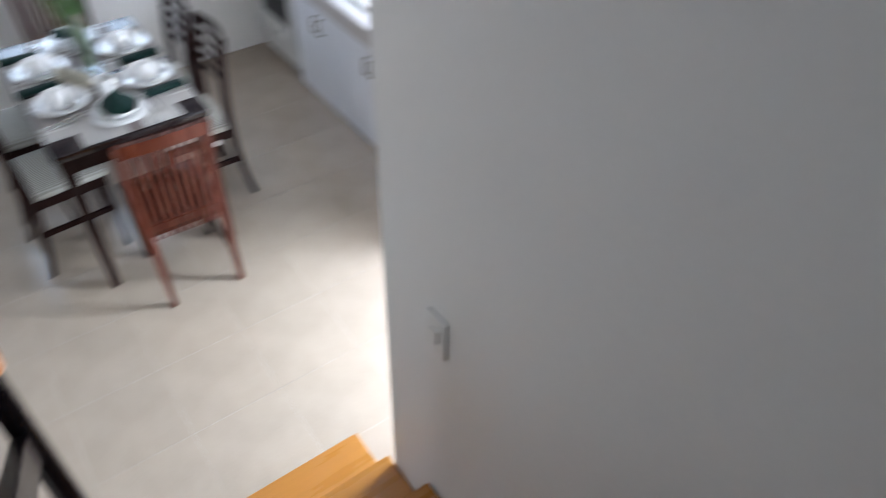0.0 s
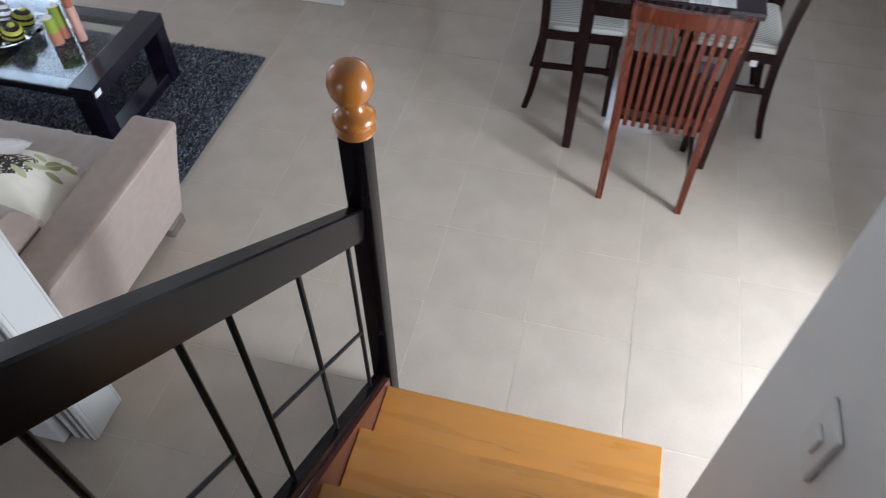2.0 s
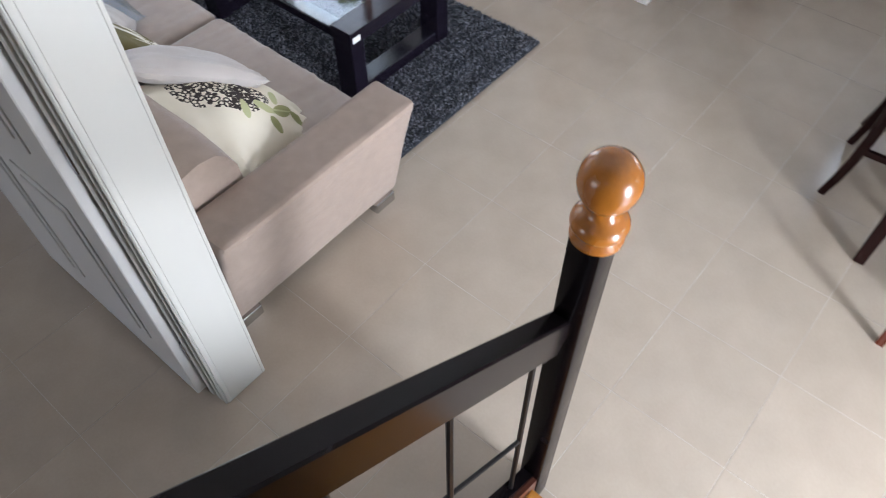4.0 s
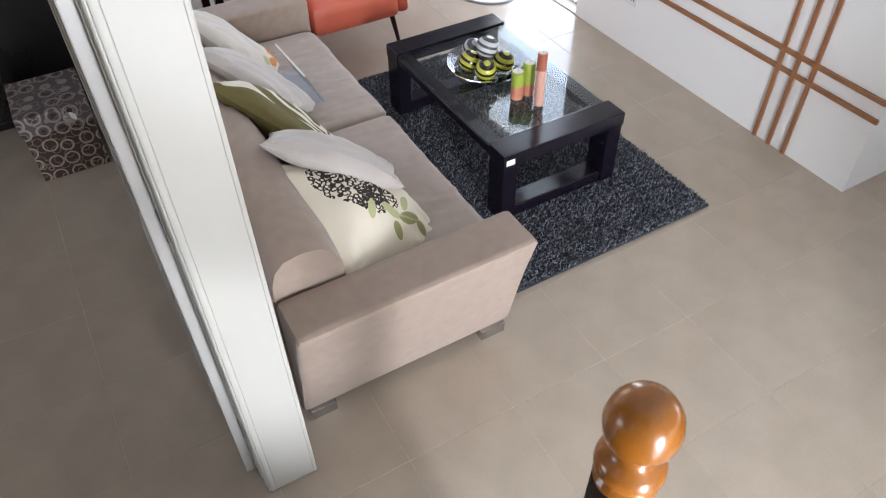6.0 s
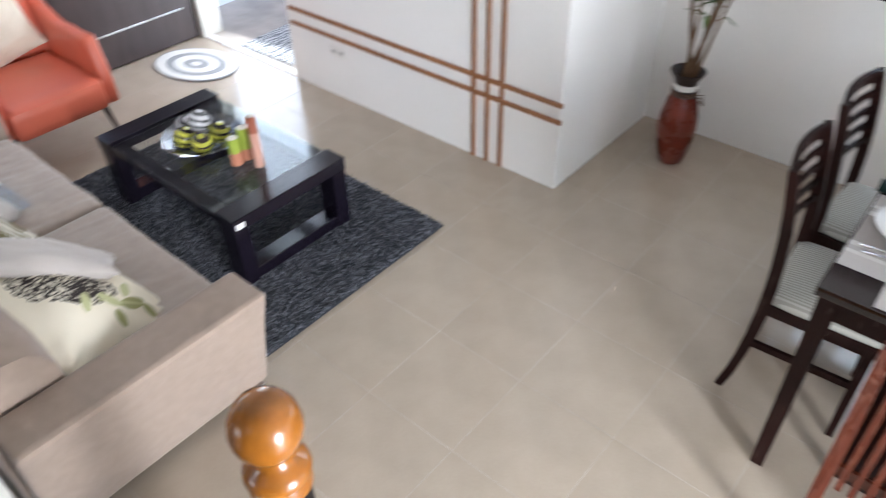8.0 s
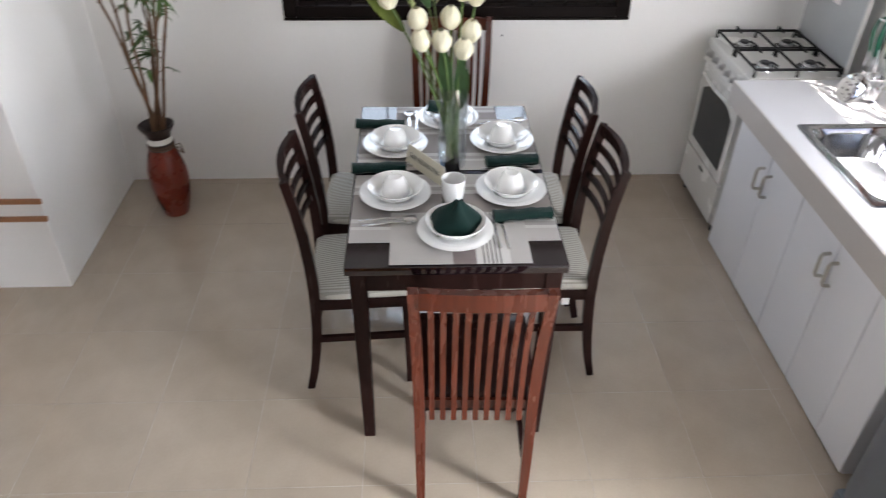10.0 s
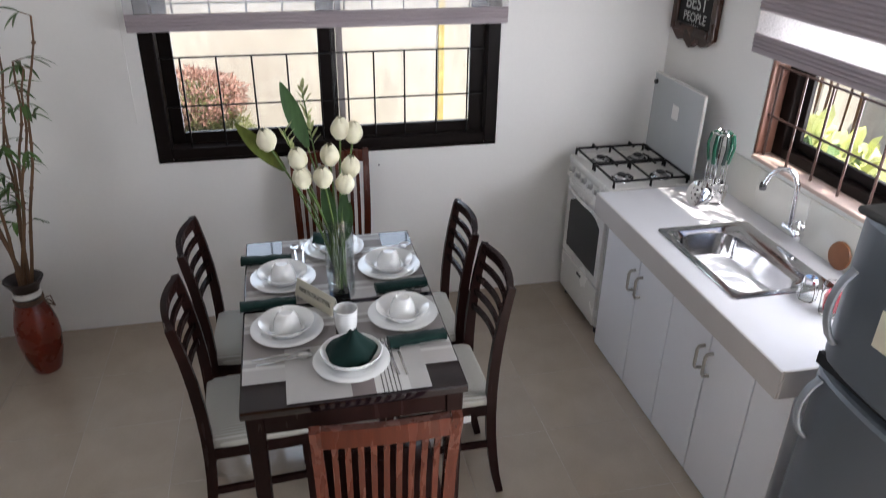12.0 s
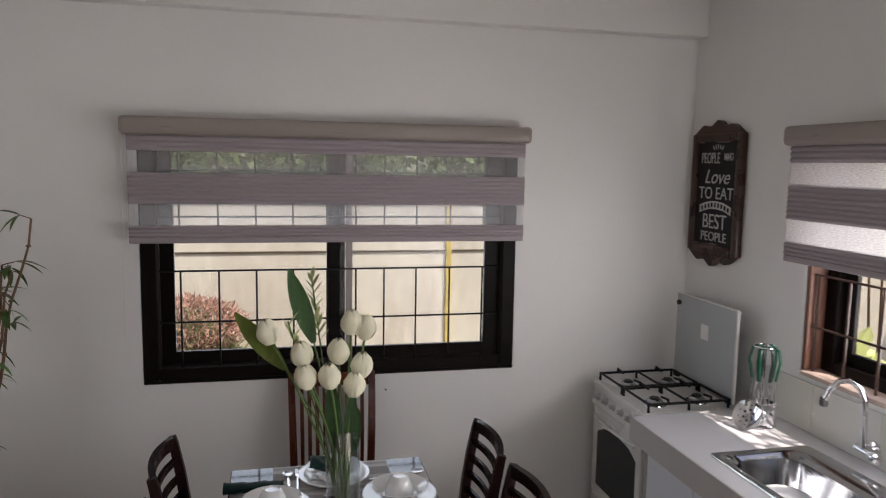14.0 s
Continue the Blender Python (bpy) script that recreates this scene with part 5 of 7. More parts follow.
# placemats
Z = TZ
for k, (x0, x1, y0, y1, m) in enumerate(((0.560, 0.960, 4.270, 4.525, mat_cloth), (0.424, 0.722, 3.585, 3.985, mat_cloth), (0.424, 0.722, 4.015, 4.405, mat_cloth), (0.792, 1.082, 3.585, 3.985, mat_cloth), (0.792, 1.082, 4.015, 4.405, mat_cloth))):
    h = 0.0012 + (0.0016 if k in (1, 2, 3, 4) else 0.0)
    single("placemat", box(x0, x1, y0, y1, Z + h - 0.0010, Z + h, 0.0003), m, "woven grey and white striped placemat on the dining table", "placemat", "placemats", at=((x0 + x1) / 2, (y0 + y1) / 2, Z))
fm = thing("placemat", "woven placemat with dark and finely striped bands at the table end", "placemat", "placemats", at=(0.767, 3.61, Z))
for x0, x1, nm, m in ((0.552, 0.742, "plain_band", mat_plain), (0.742, 0.812, "dark_band", mat_dark), (0.812, 0.828, "white_band", mat_white), (0.828, 0.892, "fine_striped_band", mat_fine), (0.892, 0.915, "white_band", mat_white), (0.915, 0.978, "plain_band", mat_plain)):
    part(nm, box(x0, x1, 3.472, 3.745, Z + 0.0030, Z + 0.0040), m, fm)
Z = TZ + 0.003


def make_plate(r, name, label, deep=0.0):
    bm = lathe([(0, 0), (r * 0.58, 0), (r * 0.62, 0.002), (r * 0.70, 0.006 + deep * 0.7), (r * 0.98, 0.016 + deep), (r, 0.0185 + deep), (r * 0.97, 0.0195 + deep), (r * 0.70, 0.010 + deep * 0.75), (r * 0.60, 0.0055 + deep * 0.1), (0, 0.005)], seg=44)
    return single(name, bm, porcelain, label, "plate" if deep < 0.015 else "bowl", "table settings")


plate = make_plate(0.120, "dinner_plate", "round white porcelain dinner plate on a placemat")
soup = make_plate(0.094, "soup_plate", "deeper white porcelain plate on a dinner plate", 0.018)


def make_cup():
    """An upturned cup with its handle."""
    c = thing("cup", "white porcelain cup turned upside down on its plate", "cup", "table settings")
    part("cup_body", lathe([(0.0, 0.058), (0.020, 0.059), (0.023, 0.063), (0.026, 0.060), (0.031, 0.054), (0.041, 0.034), (0.047, 0.0), (0.044, 0.0), (0.038, 0.032), (0.026, 0.052), (0, 0.054)], seg=30), porcelain, c)
    part("cup_handle", sweep([(0.042, 0, 0.012), (0.058, 0, 0.012), (0.065, 0, 0.024), (0.059, 0, 0.040), (0.036, 0, 0.046)], 0.0045, 0.003, up=(0, 1, 0), seg=8), porcelain, c)
    return c


cup = make_cup()


def make_fork():
    bm = sweep([(0, 0, 0.002), (0.04, 0, 0.004), (0.09, 0, 0.006), (0.115, 0, 0.004), (0.13, 0, 0.003)], 0.0045, 0.0012, up=(0, 0, 1), seg=6)
    bms = [bm, box(0.128, 0.150, -0.010, 0.010, 0.002, 0.0038, 0.0006)]
    for y in (-0.0085, -0.003, 0.003, 0.0085):
        bms.append(box(0.149, 0.185, y - 0.0012, y + 0.0012, 0.0022, 0.0040))
    return single("fork", merged(bms), cutlery_steel, "stainless steel fork beside a plate", "fork", "cutlery")


def make_spoon():
    a = sweep([(0, 0, 0.002), (0.04, 0, 0.004), (0.09, 0, 0.006), (0.125, 0, 0.004)], 0.0045, 0.0012, up=(0, 0, 1), seg=6)
    b = lathe([(0, 0.0), (0.012, 0.001), (0.0175, 0.006), (0.0165, 0.0066), (0.011, 0.0028), (0, 0.002)], seg=16, m=Matrix.Translation((0.150, 0, 0.001)) @ Matrix.Diagonal((1.5, 1, 1, 1)))
    return single("spoon", merged([a, b]), cutlery_steel, "stainless steel spoon beside a plate", "spoon", "cutlery")


fork, spoon = make_fork(), make_spoon()


def napkin_roll():
    bm = bmesh.new()
    loops = []
    for i in range(17):
        x = -0.095 + 0.19 * i / 16
        r = 0.019 + 0.0035 * noise.noise(Vector((i * 0.45, 2.7, 0.3))) + (0.003 if i in (0, 16) else 0)
        loops.append([bm.verts.new((x, 1.25 * r * math.cos(a) + 0.004 * noise.noise(Vector((i * 0.35, a, 1.1))), r * 0.8 * math.sin(a) + 0.0165 + 0.003 * noise.noise(Vector((i * 0.5, a * 1.5, 5.0))))) for a in [2 * math.pi * k / 14 for k in range(14)]])
    for a, b in zip(loops, loops[1:]):
        for k in range(14):
            bm.faces.new((a[k], a[(k + 1) % 14], b[(k + 1) % 14], b[k]))
    bm.faces.new(loops[0]), bm.faces.new(loops[-1])
    return single("napkin", bm, green_cloth, "dark green cloth napkin rolled beside a plate", "napkin", "napkins")


roll = napkin_roll()
SETS = [(0.565, 3.850, 100), (0.560, 4.190, 85), (0.955, 3.868, 95), (0.960, 4.215, 70)]
first = True
for x, y, a in SETS:
    side = -1 if x < 0.75 else 1
    if first:
        plate.matrix_basis, soup.matrix_basis, cup.matrix_basis = pose(x, y, Z), pose(x, y, Z + 0.0075), pose(x, y, Z + 0.014, 0, 0, a)
        roll.matrix_basis = pose(x - 0.06, y + 0.158, Z, 0, 0, 2)
        fork.matrix_basis, spoon.matrix_basis = pose(x - 0.115, y - 0.150, Z, 0, 0, 6), pose(x - 0.10, y - 0.178, Z, 0, 0, 8)
        first = False
        continue
    copy_thing(plate, pose(x, y, Z)), copy_thing(soup, pose(x, y, Z + 0.0075)), copy_thing(cup, pose(x, y, Z + 0.014, 0, 0, a))
    if side < 0:
        copy_thing(roll, pose(x - 0.06, y + 0.150, Z, 0, 0, -3))
        copy_thing(fork, pose(x - 0.12, y - 0.150, Z, 0, 0, 2)), copy_thing(spoon, pose(x - 0.08, y - 0.140, Z, 0, 0, 4))
    else:
        copy_thing(roll, pose(x + 0.02, y - 0.162, Z, 0, 0, 5))
        copy_thing(fork, pose(x - 0.09, y + 0.145, Z, 0, 0, 4)), copy_thing(spoon, pose(x - 0.06, y + 0.160, Z, 0, 0, 6))
copy_thing(plate, pose(0.755, 3.630, Z)), copy_thing(plate, pose(0.765, 4.405, Z)), copy_thing(soup, pose(0.765, 4.405, Z + 0.0075))
bowl = single("bowl", lathe([(0, 0), (0.045, 0), (0.05, 0.004), (0.085, 0.028), (0.097, 0.045), (0.094, 0.047), (0.08, 0.031), (0.045, 0.009), (0, 0.007)], seg=40), porcelain, "white porcelain bowl holding a folded green napkin", "bowl", "table settings")
bowl.matrix_basis = pose(0.755, 3.630, Z + 0.0075)
copy_thing(fork, pose(0.890, 3.545, Z, 0, 0, 97)), copy_thing(spoon, pose(0.915, 3.540, Z, 0, 0, 94))
copy_thing(fork, pose(0.640, 4.30, Z, 0, 0, 88)), copy_thing(spoon, pose(0.615, 4.30, Z, 0, 0, 92))
# folded napkin: a peaked fan of cloth
bm = bmesh.new()
loops = []
for i, (r, z) in enumerate(((0.076, 0.010), (0.080, 0.028), (0.070, 0.045), (0.048, 0.058), (0.024, 0.074), (0.009, 0.088))):
    loops.append([bm.verts.new((r * (1.0 + 0.09 * math.sin(5 * a + i)) * math.cos(a) + 0.010 * i / 5, 0.80 * r * (1 + 0.09 * math.sin(5 * a + i)) * math.sin(a) + 0.006 * i, z + 0.005 * math.sin(3 * a))) for a in [2 * math.pi * k / 24 for k in range(24)]])
for a, b in zip(loops, loops[1:]):
    for k in range(24):
        bm.faces.new((a[k], a[(k + 1) % 24], b[(k + 1) % 24], b[k]))
bm.faces.new(loops[0]), bm.faces.new(loops[-1])
nap = single("napkin", bm, green_cloth, "dark green napkin folded to a peak in a white bowl", "napkin", "napkins")
nap.matrix_basis = pose(0.755, 3.635, Z + 0.010)
nap2 = single("napkin", placed(pillow(0.09, 0.07, 0.04, 4, 8), pose(0, 0, 0.03, 10, 12, 0)), green_cloth, "small dark green folded napkin on a white plate", "napkin", "napkins")
nap2.matrix_basis = pose(0.725, 4.415, Z + 0.02)
# mug
mg = thing("mug", "white porcelain mug standing on the table", "mug", at=(0.757, 3.815, Z))
part("mug_body", lathe([(0, Z), (0.028, Z), (0.031, Z + 0.003), (0.037, Z + 0.03), (0.040, Z + 0.088), (0.0375, Z + 0.088), (0.034, Z + 0.03), (0.028, Z + 0.008), (0, Z + 0.007)], (0.757, 3.815, 0), 32), porcelain, mg)
part("mug_handle", sweep([(0.757 + 0.004, 3.850, Z + 0.07), (0.757 + 0.006, 3.870, Z + 0.065), (0.757 + 0.006, 3.873, Z + 0.045), (0.757 + 0.004, 3.848, Z + 0.03)], 0.005, seg=8), porcelain, mg)
# table card
cd = thing("table_card", "cream tent card with small dark lettering on the table", "card", at=(0.675, 4.03, Z))
CARD = pose(0.672, 4.005, Z, 0, 0, -55)
part("card_front", placed(box(-0.105, 0.105, -0.001, 0.001, 0, 0.068, 0.0003), CARD @ pose(0, -0.018, 0, -16, 0, 0)), card_green, cd)
part("card_back", placed(box(-0.105, 0.105, -0.001, 0.001, 0, 0.068, 0.0003), CARD @ pose(0, 0.018, 0, 16, 0, 0)), card_green, cd)
text_mesh("lettering", "THANK YOU FOR NOT SITTING", 0.024, CARD @ pose(0, -0.018, 0, -16, 0, 0) @ pose(0, -0.0018, 0.034, 90, 0, 0), ink, cd, 0.50, 0.0002)

# glass vase with tulips
GX, GY = 0.765, 4.06
gv = thing("glass_vase", "tall clear ribbed glass vase on the dining table", "vase", at=(GX, GY, Z))
part("glass_body", lathe([(0, Z), (0.046, Z), (0.0485, Z + 0.004), (0.049, Z + 0.02), (0.050, Z + 0.305), (0.0465, Z + 0.305), (0.0455, Z + 0.03), (0.040, Z + 0.02), (0, Z + 0.018)], (GX, GY, 0), 36, wob=lambda k, z: 1 + 0.018 * (k % 3 == 0)), vase_glass, gv)
ft = thing("tulip_bouquet", "white artificial tulips with green leaves in a glass vase", "flowers", at=(GX, GY, Z + 0.02))
heads = [(-0.205, -0.035, 0.585), (-0.115, -0.050, 0.522), (-0.105, -0.065, 0.462), (-0.015, -0.030, 0.520), (-0.042, -0.070, 0.462), (0.025, -0.06, 0.432), (0.047, -0.045, 0.482), (0.025, 0.015, 0.592), (0.066, 0.02, 0.575)]
for k, (dx, dy, h) in enumerate(heads):
    tip = Vector((GX + dx, GY + dy, Z + h))
    root = Vector((GX + 0.018 * math.cos(k * 2.4), GY + 0.018 * math.sin(k * 2.4), Z + 0.03))
    mid = Vector((GX + dx * 0.28, GY + dy * 0.3, Z + 0.25))
    pts = [root.lerp(mid, s / 5) for s in range(5)] + [mid.lerp(tip, s / 6) + Vector((0, 0, 0.018 * math.sin(math.pi * s / 6))) for s in range(7)]
    fl = part("stem", sweep(pts, 0.0035, seg=6), stem_green, ft)
    d = (pts[-1] - pts[-3]).normalized()
    rot = Matrix.Translation(tip) @ Vector((0, 0, 1)).rotation_difference((d + Vector((0, 0, 1.1))).normalized()).to_matrix().to_4x4() @ Matrix.Scale(1.04, 4)
    for q in range(6):
        inner = q % 2
        bm = bmesh.new()
        gr = []
        for i in range(6):
            s = i / 5
            rr = (0.0315 - 0.003 * inner) * math.sin(math.pi * (0.12 + 0.81 * s)) ** 0.7
            wd = 0.92 * max(0.5, math.sin(math.pi * min(1, 0.16 + 0.80 * s)) ** 0.6)
            gr.append([bm.verts.new((rr * math.cos(wd * w), rr * math.sin(wd * w), -0.012 + 0.070 * s - 0.006 * w * w * s)) for w in (-1, -0.5, 0, 0.5, 1)])
        for a, b in zip(gr, gr[1:]):
            for i in range(4):
                bm.faces.new((a[i], a[i + 1], b[i + 1], b[i]))
        part("petal", placed(bm, rot @ pose(0, 0, 0, 0, 0, q * 60 + k * 17)), tulip_white, fl)
LV = [(-0.295, -0.02, 0.665, 0.062, olive_leaf, 0.49), (-0.150, 0.02, 0.775, 0.056, dark_leaf, 0.56), (-0.035, -0.045, 0.47, 0.050, dark_leaf, 0.25), (0.028, -0.055, 0.435, 0.042, dark_leaf, 0.24), (0.045, -0.02, 0.37, 0.036, dark_leaf, 0.22)]
for dx, dy, h, wd, m, start in LV:
    a = Vector((GX + dx * 0.55 * (start > 0.1), GY + dy * 0.3, Z + start))
    b = Vector((GX + dx, GY + dy, Z + h))
    bm = leaf((b - a).length, wd, -0.05, 8, 0.22)
    q = Vector((1, 0, 0)).rotation_difference(b - a).to_matrix().to_4x4()
    part("long_leaf", placed(bm, Matrix.Translation(a) @ q @ pose(0, 0, 0, 78, 0, 0)), m, ft)
    if start > 0.1:
        part("stem", sweep([(GX, GY, Z + 0.03), a.lerp(Vector((GX, GY, Z + 0.2)), 0.5), a], 0.003, seg=6), stem_green, ft)
pale = mat("pale_grass_ear", (0.42, 0.46, 0.22), 0.6, var=0.2, bump=0.1)
for dx, dy, h, n in ((-0.088, 0.03, 0.750, 9), (-0.155, -0.02, 0.630, 7)):
    tip = Vector((GX + dx, GY + dy, Z + h))
    base = Vector((GX + dx * 0.3, GY + dy * 0.3, Z + 0.25))
    e = part("grass_stem", sweep([(GX, GY, Z + 0.03), base, tip], 0.0025, seg=6), stem_green, ft)
    for q in range(n * 2):
        s = 0.62 + 0.38 * q / (n * 2)
        p0 = base.lerp(tip, s)
        part("grass_ear", placed(leaf(0.045, 0.013, 0.1, 4), Matrix.Translation(p0) @ pose(0, 0, 0, 0, -58, (q % 2) * 180 + 15 * q)), pale, e)


# ---- kitchen ----
CZ = 0.85
kc = thing("kitchen_cabinet", "white laminate base cabinet with four doors", "kitchen cabinet", at=(2.33, 3.95, 0))
part("body", box(2.094, 2.585, 3.275, 4.63, 0.0, 0.745), laminate, kc)
for y0, y1, hy in ((4.300, 4.635, 4.331), (4.010, 4.294, 4.262), (3.722, 4.004, 3.748), (3.455, 3.716, 3.692)):
    d = part("door", box(2.076, 2.093, y0, y1, 0.012, 0.742, 0.002), laminate, kc)
    part("handle", sweep([(2.076, hy, 0.60), (2.052, hy, 0.598), (2.046, hy, 0.585), (2.046, hy, 0.515), (2.052, hy, 0.502), (2.076, hy, 0.50)], 0.0065, seg=8, up=(0, 1, 0)), bow_metal, d, "bow-shaped metal handle")
part("end_panel", box(2.076, 2.093, 3.272, 3.450, 0.012, 0.742, 0.002), laminate, kc)
wt = thing("worktop", "glossy white kitchen worktop with a thick beige front edge", "worktop", at=(2.3, 3.95, 0.745))
SX0, SX1, SY0, SY1 = 2.10, 2.475, 3.675, 4.205
part("slab", merged([box(2.0, SX0, 3.264, 4.636, 0.83, CZ), box(SX1, 2.598, 3.264, 4.636, 0.83, CZ), box(SX0, SX1, 3.264, SY0, 0.83, CZ), box(SX0, SX1, SY1, 4.636, 0.83, CZ)]), counter_tile, wt)
part("front_edge", box(1.990, 2.0, 3.258, 4.638, 0.748, CZ + 0.001, 0.002), counter_edge, wt, "thick beige front edge")
part("end_edge", box(2.0, 2.598, 3.256, 3.264, 0.748, CZ + 0.001, 0.002), counter_edge, wt)
part("underside", box(2.0, 2.093, 3.266, 4.634, 0.748, 0.829), counter_edge, wt)
sp = thing("splashback", "glossy cream splashback tiles behind the sink", "splashback", kind="structure", at=(2.59, 3.9, CZ))
for k in range(5):
    y1 = 4.66 - 0.33 * k
    part("tile", box(2.591, 2.5995, y1 - 0.3294, y1, CZ + 0.002, 1.045, 0.0015), splash_tile, sp)
# sink
sk = thing("kitchen_sink", "stainless steel single bowl sink set in the worktop", "sink", at=(2.29, 3.94, CZ))


def rounded_rect(x0, x1, y0, y1, r, z, n=6):
    pts = []
    for cx, cy, a0 in ((x1 - r, y1 - r, 0), (x0 + r, y1 - r, 90), (x0 + r, y0 + r, 180), (x1 - r, y0 + r, 270)):
        for k in range(n + 1):
            a = radians(a0 + 90 * k / n)
            pts.append((cx + r * math.cos(a), cy + r * math.sin(a), z))
    return pts


bm = bmesh.new()
loops = []
for ins, r, z in ((-0.018, 0.012, CZ + 0.001), (-0.016, 0.012, CZ + 0.006), (0.006, 0.014, CZ + 0.006), (0.016, 0.05, CZ + 0.002), (0.030, 0.075, CZ - 0.012), (0.040, 0.075, CZ - 0.10), (0.062, 0.07, CZ - 0.145), (0.13, 0.03, CZ - 0.152)):
    wide = 0.055 if ins > 0.01 else 0
    loops.append([bm.verts.new(p) for p in rounded_rect(SX0 + ins, SX1 - ins - wide, SY0 + ins, SY1 - ins, r, z)])
for a, b in zip(loops, loops[1:]):
    for k in range(len(a)):
        bm.faces.new((a[k], a[(k + 1) % len(a)], b[(k + 1) % len(a)], b[k]))
bm.faces.new(loops[-1])
part("basin", bm, steel, sk)
part("drain", lathe([(0, 0.0), (0.03, 0.0), (0.034, 0.003), (0.028, 0.004), (0, 0.001)], (2.25, 3.93, CZ - 0.150), 22), chrome, sk)
fa = thing("kitchen_tap", "tall chrome gooseneck tap fixed at the splashback", "tap", at=(2.56, 4.04, CZ + 0.09))
part("wall_flange", lathe([(0, 0), (0.026, 0), (0.024, 0.008), (0.012, 0.012), (0.012, 0.05), (0, 0.05)], (2.59, 4.02, 0.915), 20, m=pose(0, 0, 0, 0, -90, 0)), chrome, fa)
part("spout", sweep([(2.545, 4.02, 0.915), (2.543, 4.025, 1.00), (2.540, 4.03, 1.09), (2.530, 4.045, 1.125), (2.510, 4.070, 1.145), (2.490, 4.095, 1.138), (2.475, 4.115, 1.105), (2.465, 4.125, 1.065)], 0.0105, seg=12, up=(0, 1, 0)), chrome, fa)
part("nozzle", lathe([(0, 0), (0.013, 0), (0.0145, 0.012), (0.012, 0.03), (0, 0.03)], (2.462, 4.128, 1.040), 16), mat("dark_metal", (0.2, 0.2, 0.2), 0.3, 0.8), fa)
part("tap_handle", lathe([(0, 0), (0.020, 0), (0.024, 0.01), (0.022, 0.024), (0.01, 0.032), (0, 0.033)], (2.545, 3.985, 0.905), 18, m=pose(0, 0, 0, 90, 0, 0)), chrome, fa)
part("tap_body", sweep([(2.545, 4.055, 0.913), (2.545, 3.98, 0.908)], 0.013, seg=12), chrome, fa)

# utensil stand
us = thing("utensil_stand", "chrome stand hung with green-handled kitchen utensils", "utensil stand", at=(2.46, 4.45, CZ))
UX, UY = 2.46, 4.45
part("base", lathe([(0, CZ), (0.055, CZ), (0.058, CZ + 0.006), (0.02, CZ + 0.012), (0, CZ + 0.012)], (UX, UY, 0), 24), chrome, us)
part("pole", sweep([(UX, UY, CZ + 0.01), (UX, UY, CZ + 0.34)], 0.005, seg=8), chrome, us)
part("hook_ring", lathe([(0.044, 0.318 + CZ), (0.048, 0.322 + CZ), (0.044, 0.326 + CZ), (0.040, 0.322 + CZ), (0.044, 0.318 + CZ)], (UX, UY, 0), 24), chrome, us)
part("ring_spokes", merged([sweep([(UX - 0.044, UY, CZ + 0.322), (UX + 0.044, UY, CZ + 0.322)], 0.0025, seg=5), sweep([(UX, UY - 0.044, CZ + 0.322), (UX, UY + 0.044, CZ + 0.322)], 0.0025, seg=5)]), chrome, us)
for k, a in enumerate((-150, -95, -50, 10, 65, 130)):
    cx, cy = UX + 0.044 * math.cos(radians(a)), UY + 0.044 * math.sin(radians(a))
    u = thing("kitchen_utensil", "steel kitchen utensil with a green handle hanging on its stand", "utensil", "utensils", at=(cx, cy, CZ + 0.20))
    part("handle", sweep([(cx - 0.4 * (cx - UX), cy - 0.4 * (cy - UY), CZ + 0.325), (cx + 0.1 * (cx - UX), cy + 0.1 * (cy - UY), CZ + 0.315), (cx + 0.3 * (cx - UX), cy + 0.3 * (cy - UY), CZ + 0.265), (cx, cy, CZ + 0.19)], 0.009, 0.006, up=(math.cos(radians(a)), math.sin(radians(a)), 0), seg=8), tool_dark if k % 3 == 1 else tool_green, u)
    part("shaft", sweep([(cx, cy, CZ + 0.205), (cx, cy, CZ + 0.085)], 0.0032, seg=6), chrome, u)
    rot = pose(cx, cy, CZ + 0.055, 0, 90, a)
    if k % 2 == 0:
        part("head", lathe([(0, -0.015), (0.026, -0.008), (0.041, 0.008), (0.039, 0.010), (0.025, -0.004), (0, -0.011)], seg=20, m=rot), chrome, u)
    else:
        part("head", merged([placed(box(-0.045, 0.040, -0.028, 0.028, -0.0012, 0.0012, 0.0008), rot)]), chrome, u)
sl = thing("skimmer", "perforated steel skimmer leaning on the utensil stand", "skimmer", at=(2.385, 4.425, CZ))
SKM = pose(2.375, 4.415, CZ + 0.060, 0, -62, 20) @ Matrix.Scale(1.28, 4)
part("disc", lathe([(0, -0.006), (0.03, -0.003), (0.048, 0.004), (0.0475, 0.006), (0.03, -0.001), (0, -0.004)], seg=26, m=SKM), chrome, sl)
for k in range(16):
    r, a = (0.034, k * 36) if k < 10 else (0.017, k * 60)
    part("hole", lathe([(0, 0.0), (0.0042, 0.0), (0.0042, 0.0008), (0, 0.0008)], seg=8, m=SKM @ pose(r * math.cos(radians(a)), r * math.sin(radians(a)), -0.0005 if k < 10 else -0.0022)), ink, sl)
part("shaft", sweep([(2.41, 4.44, CZ + 0.09), (2.44, 4.455, CZ + 0.30)], 0.003, seg=6), chrome, sl)

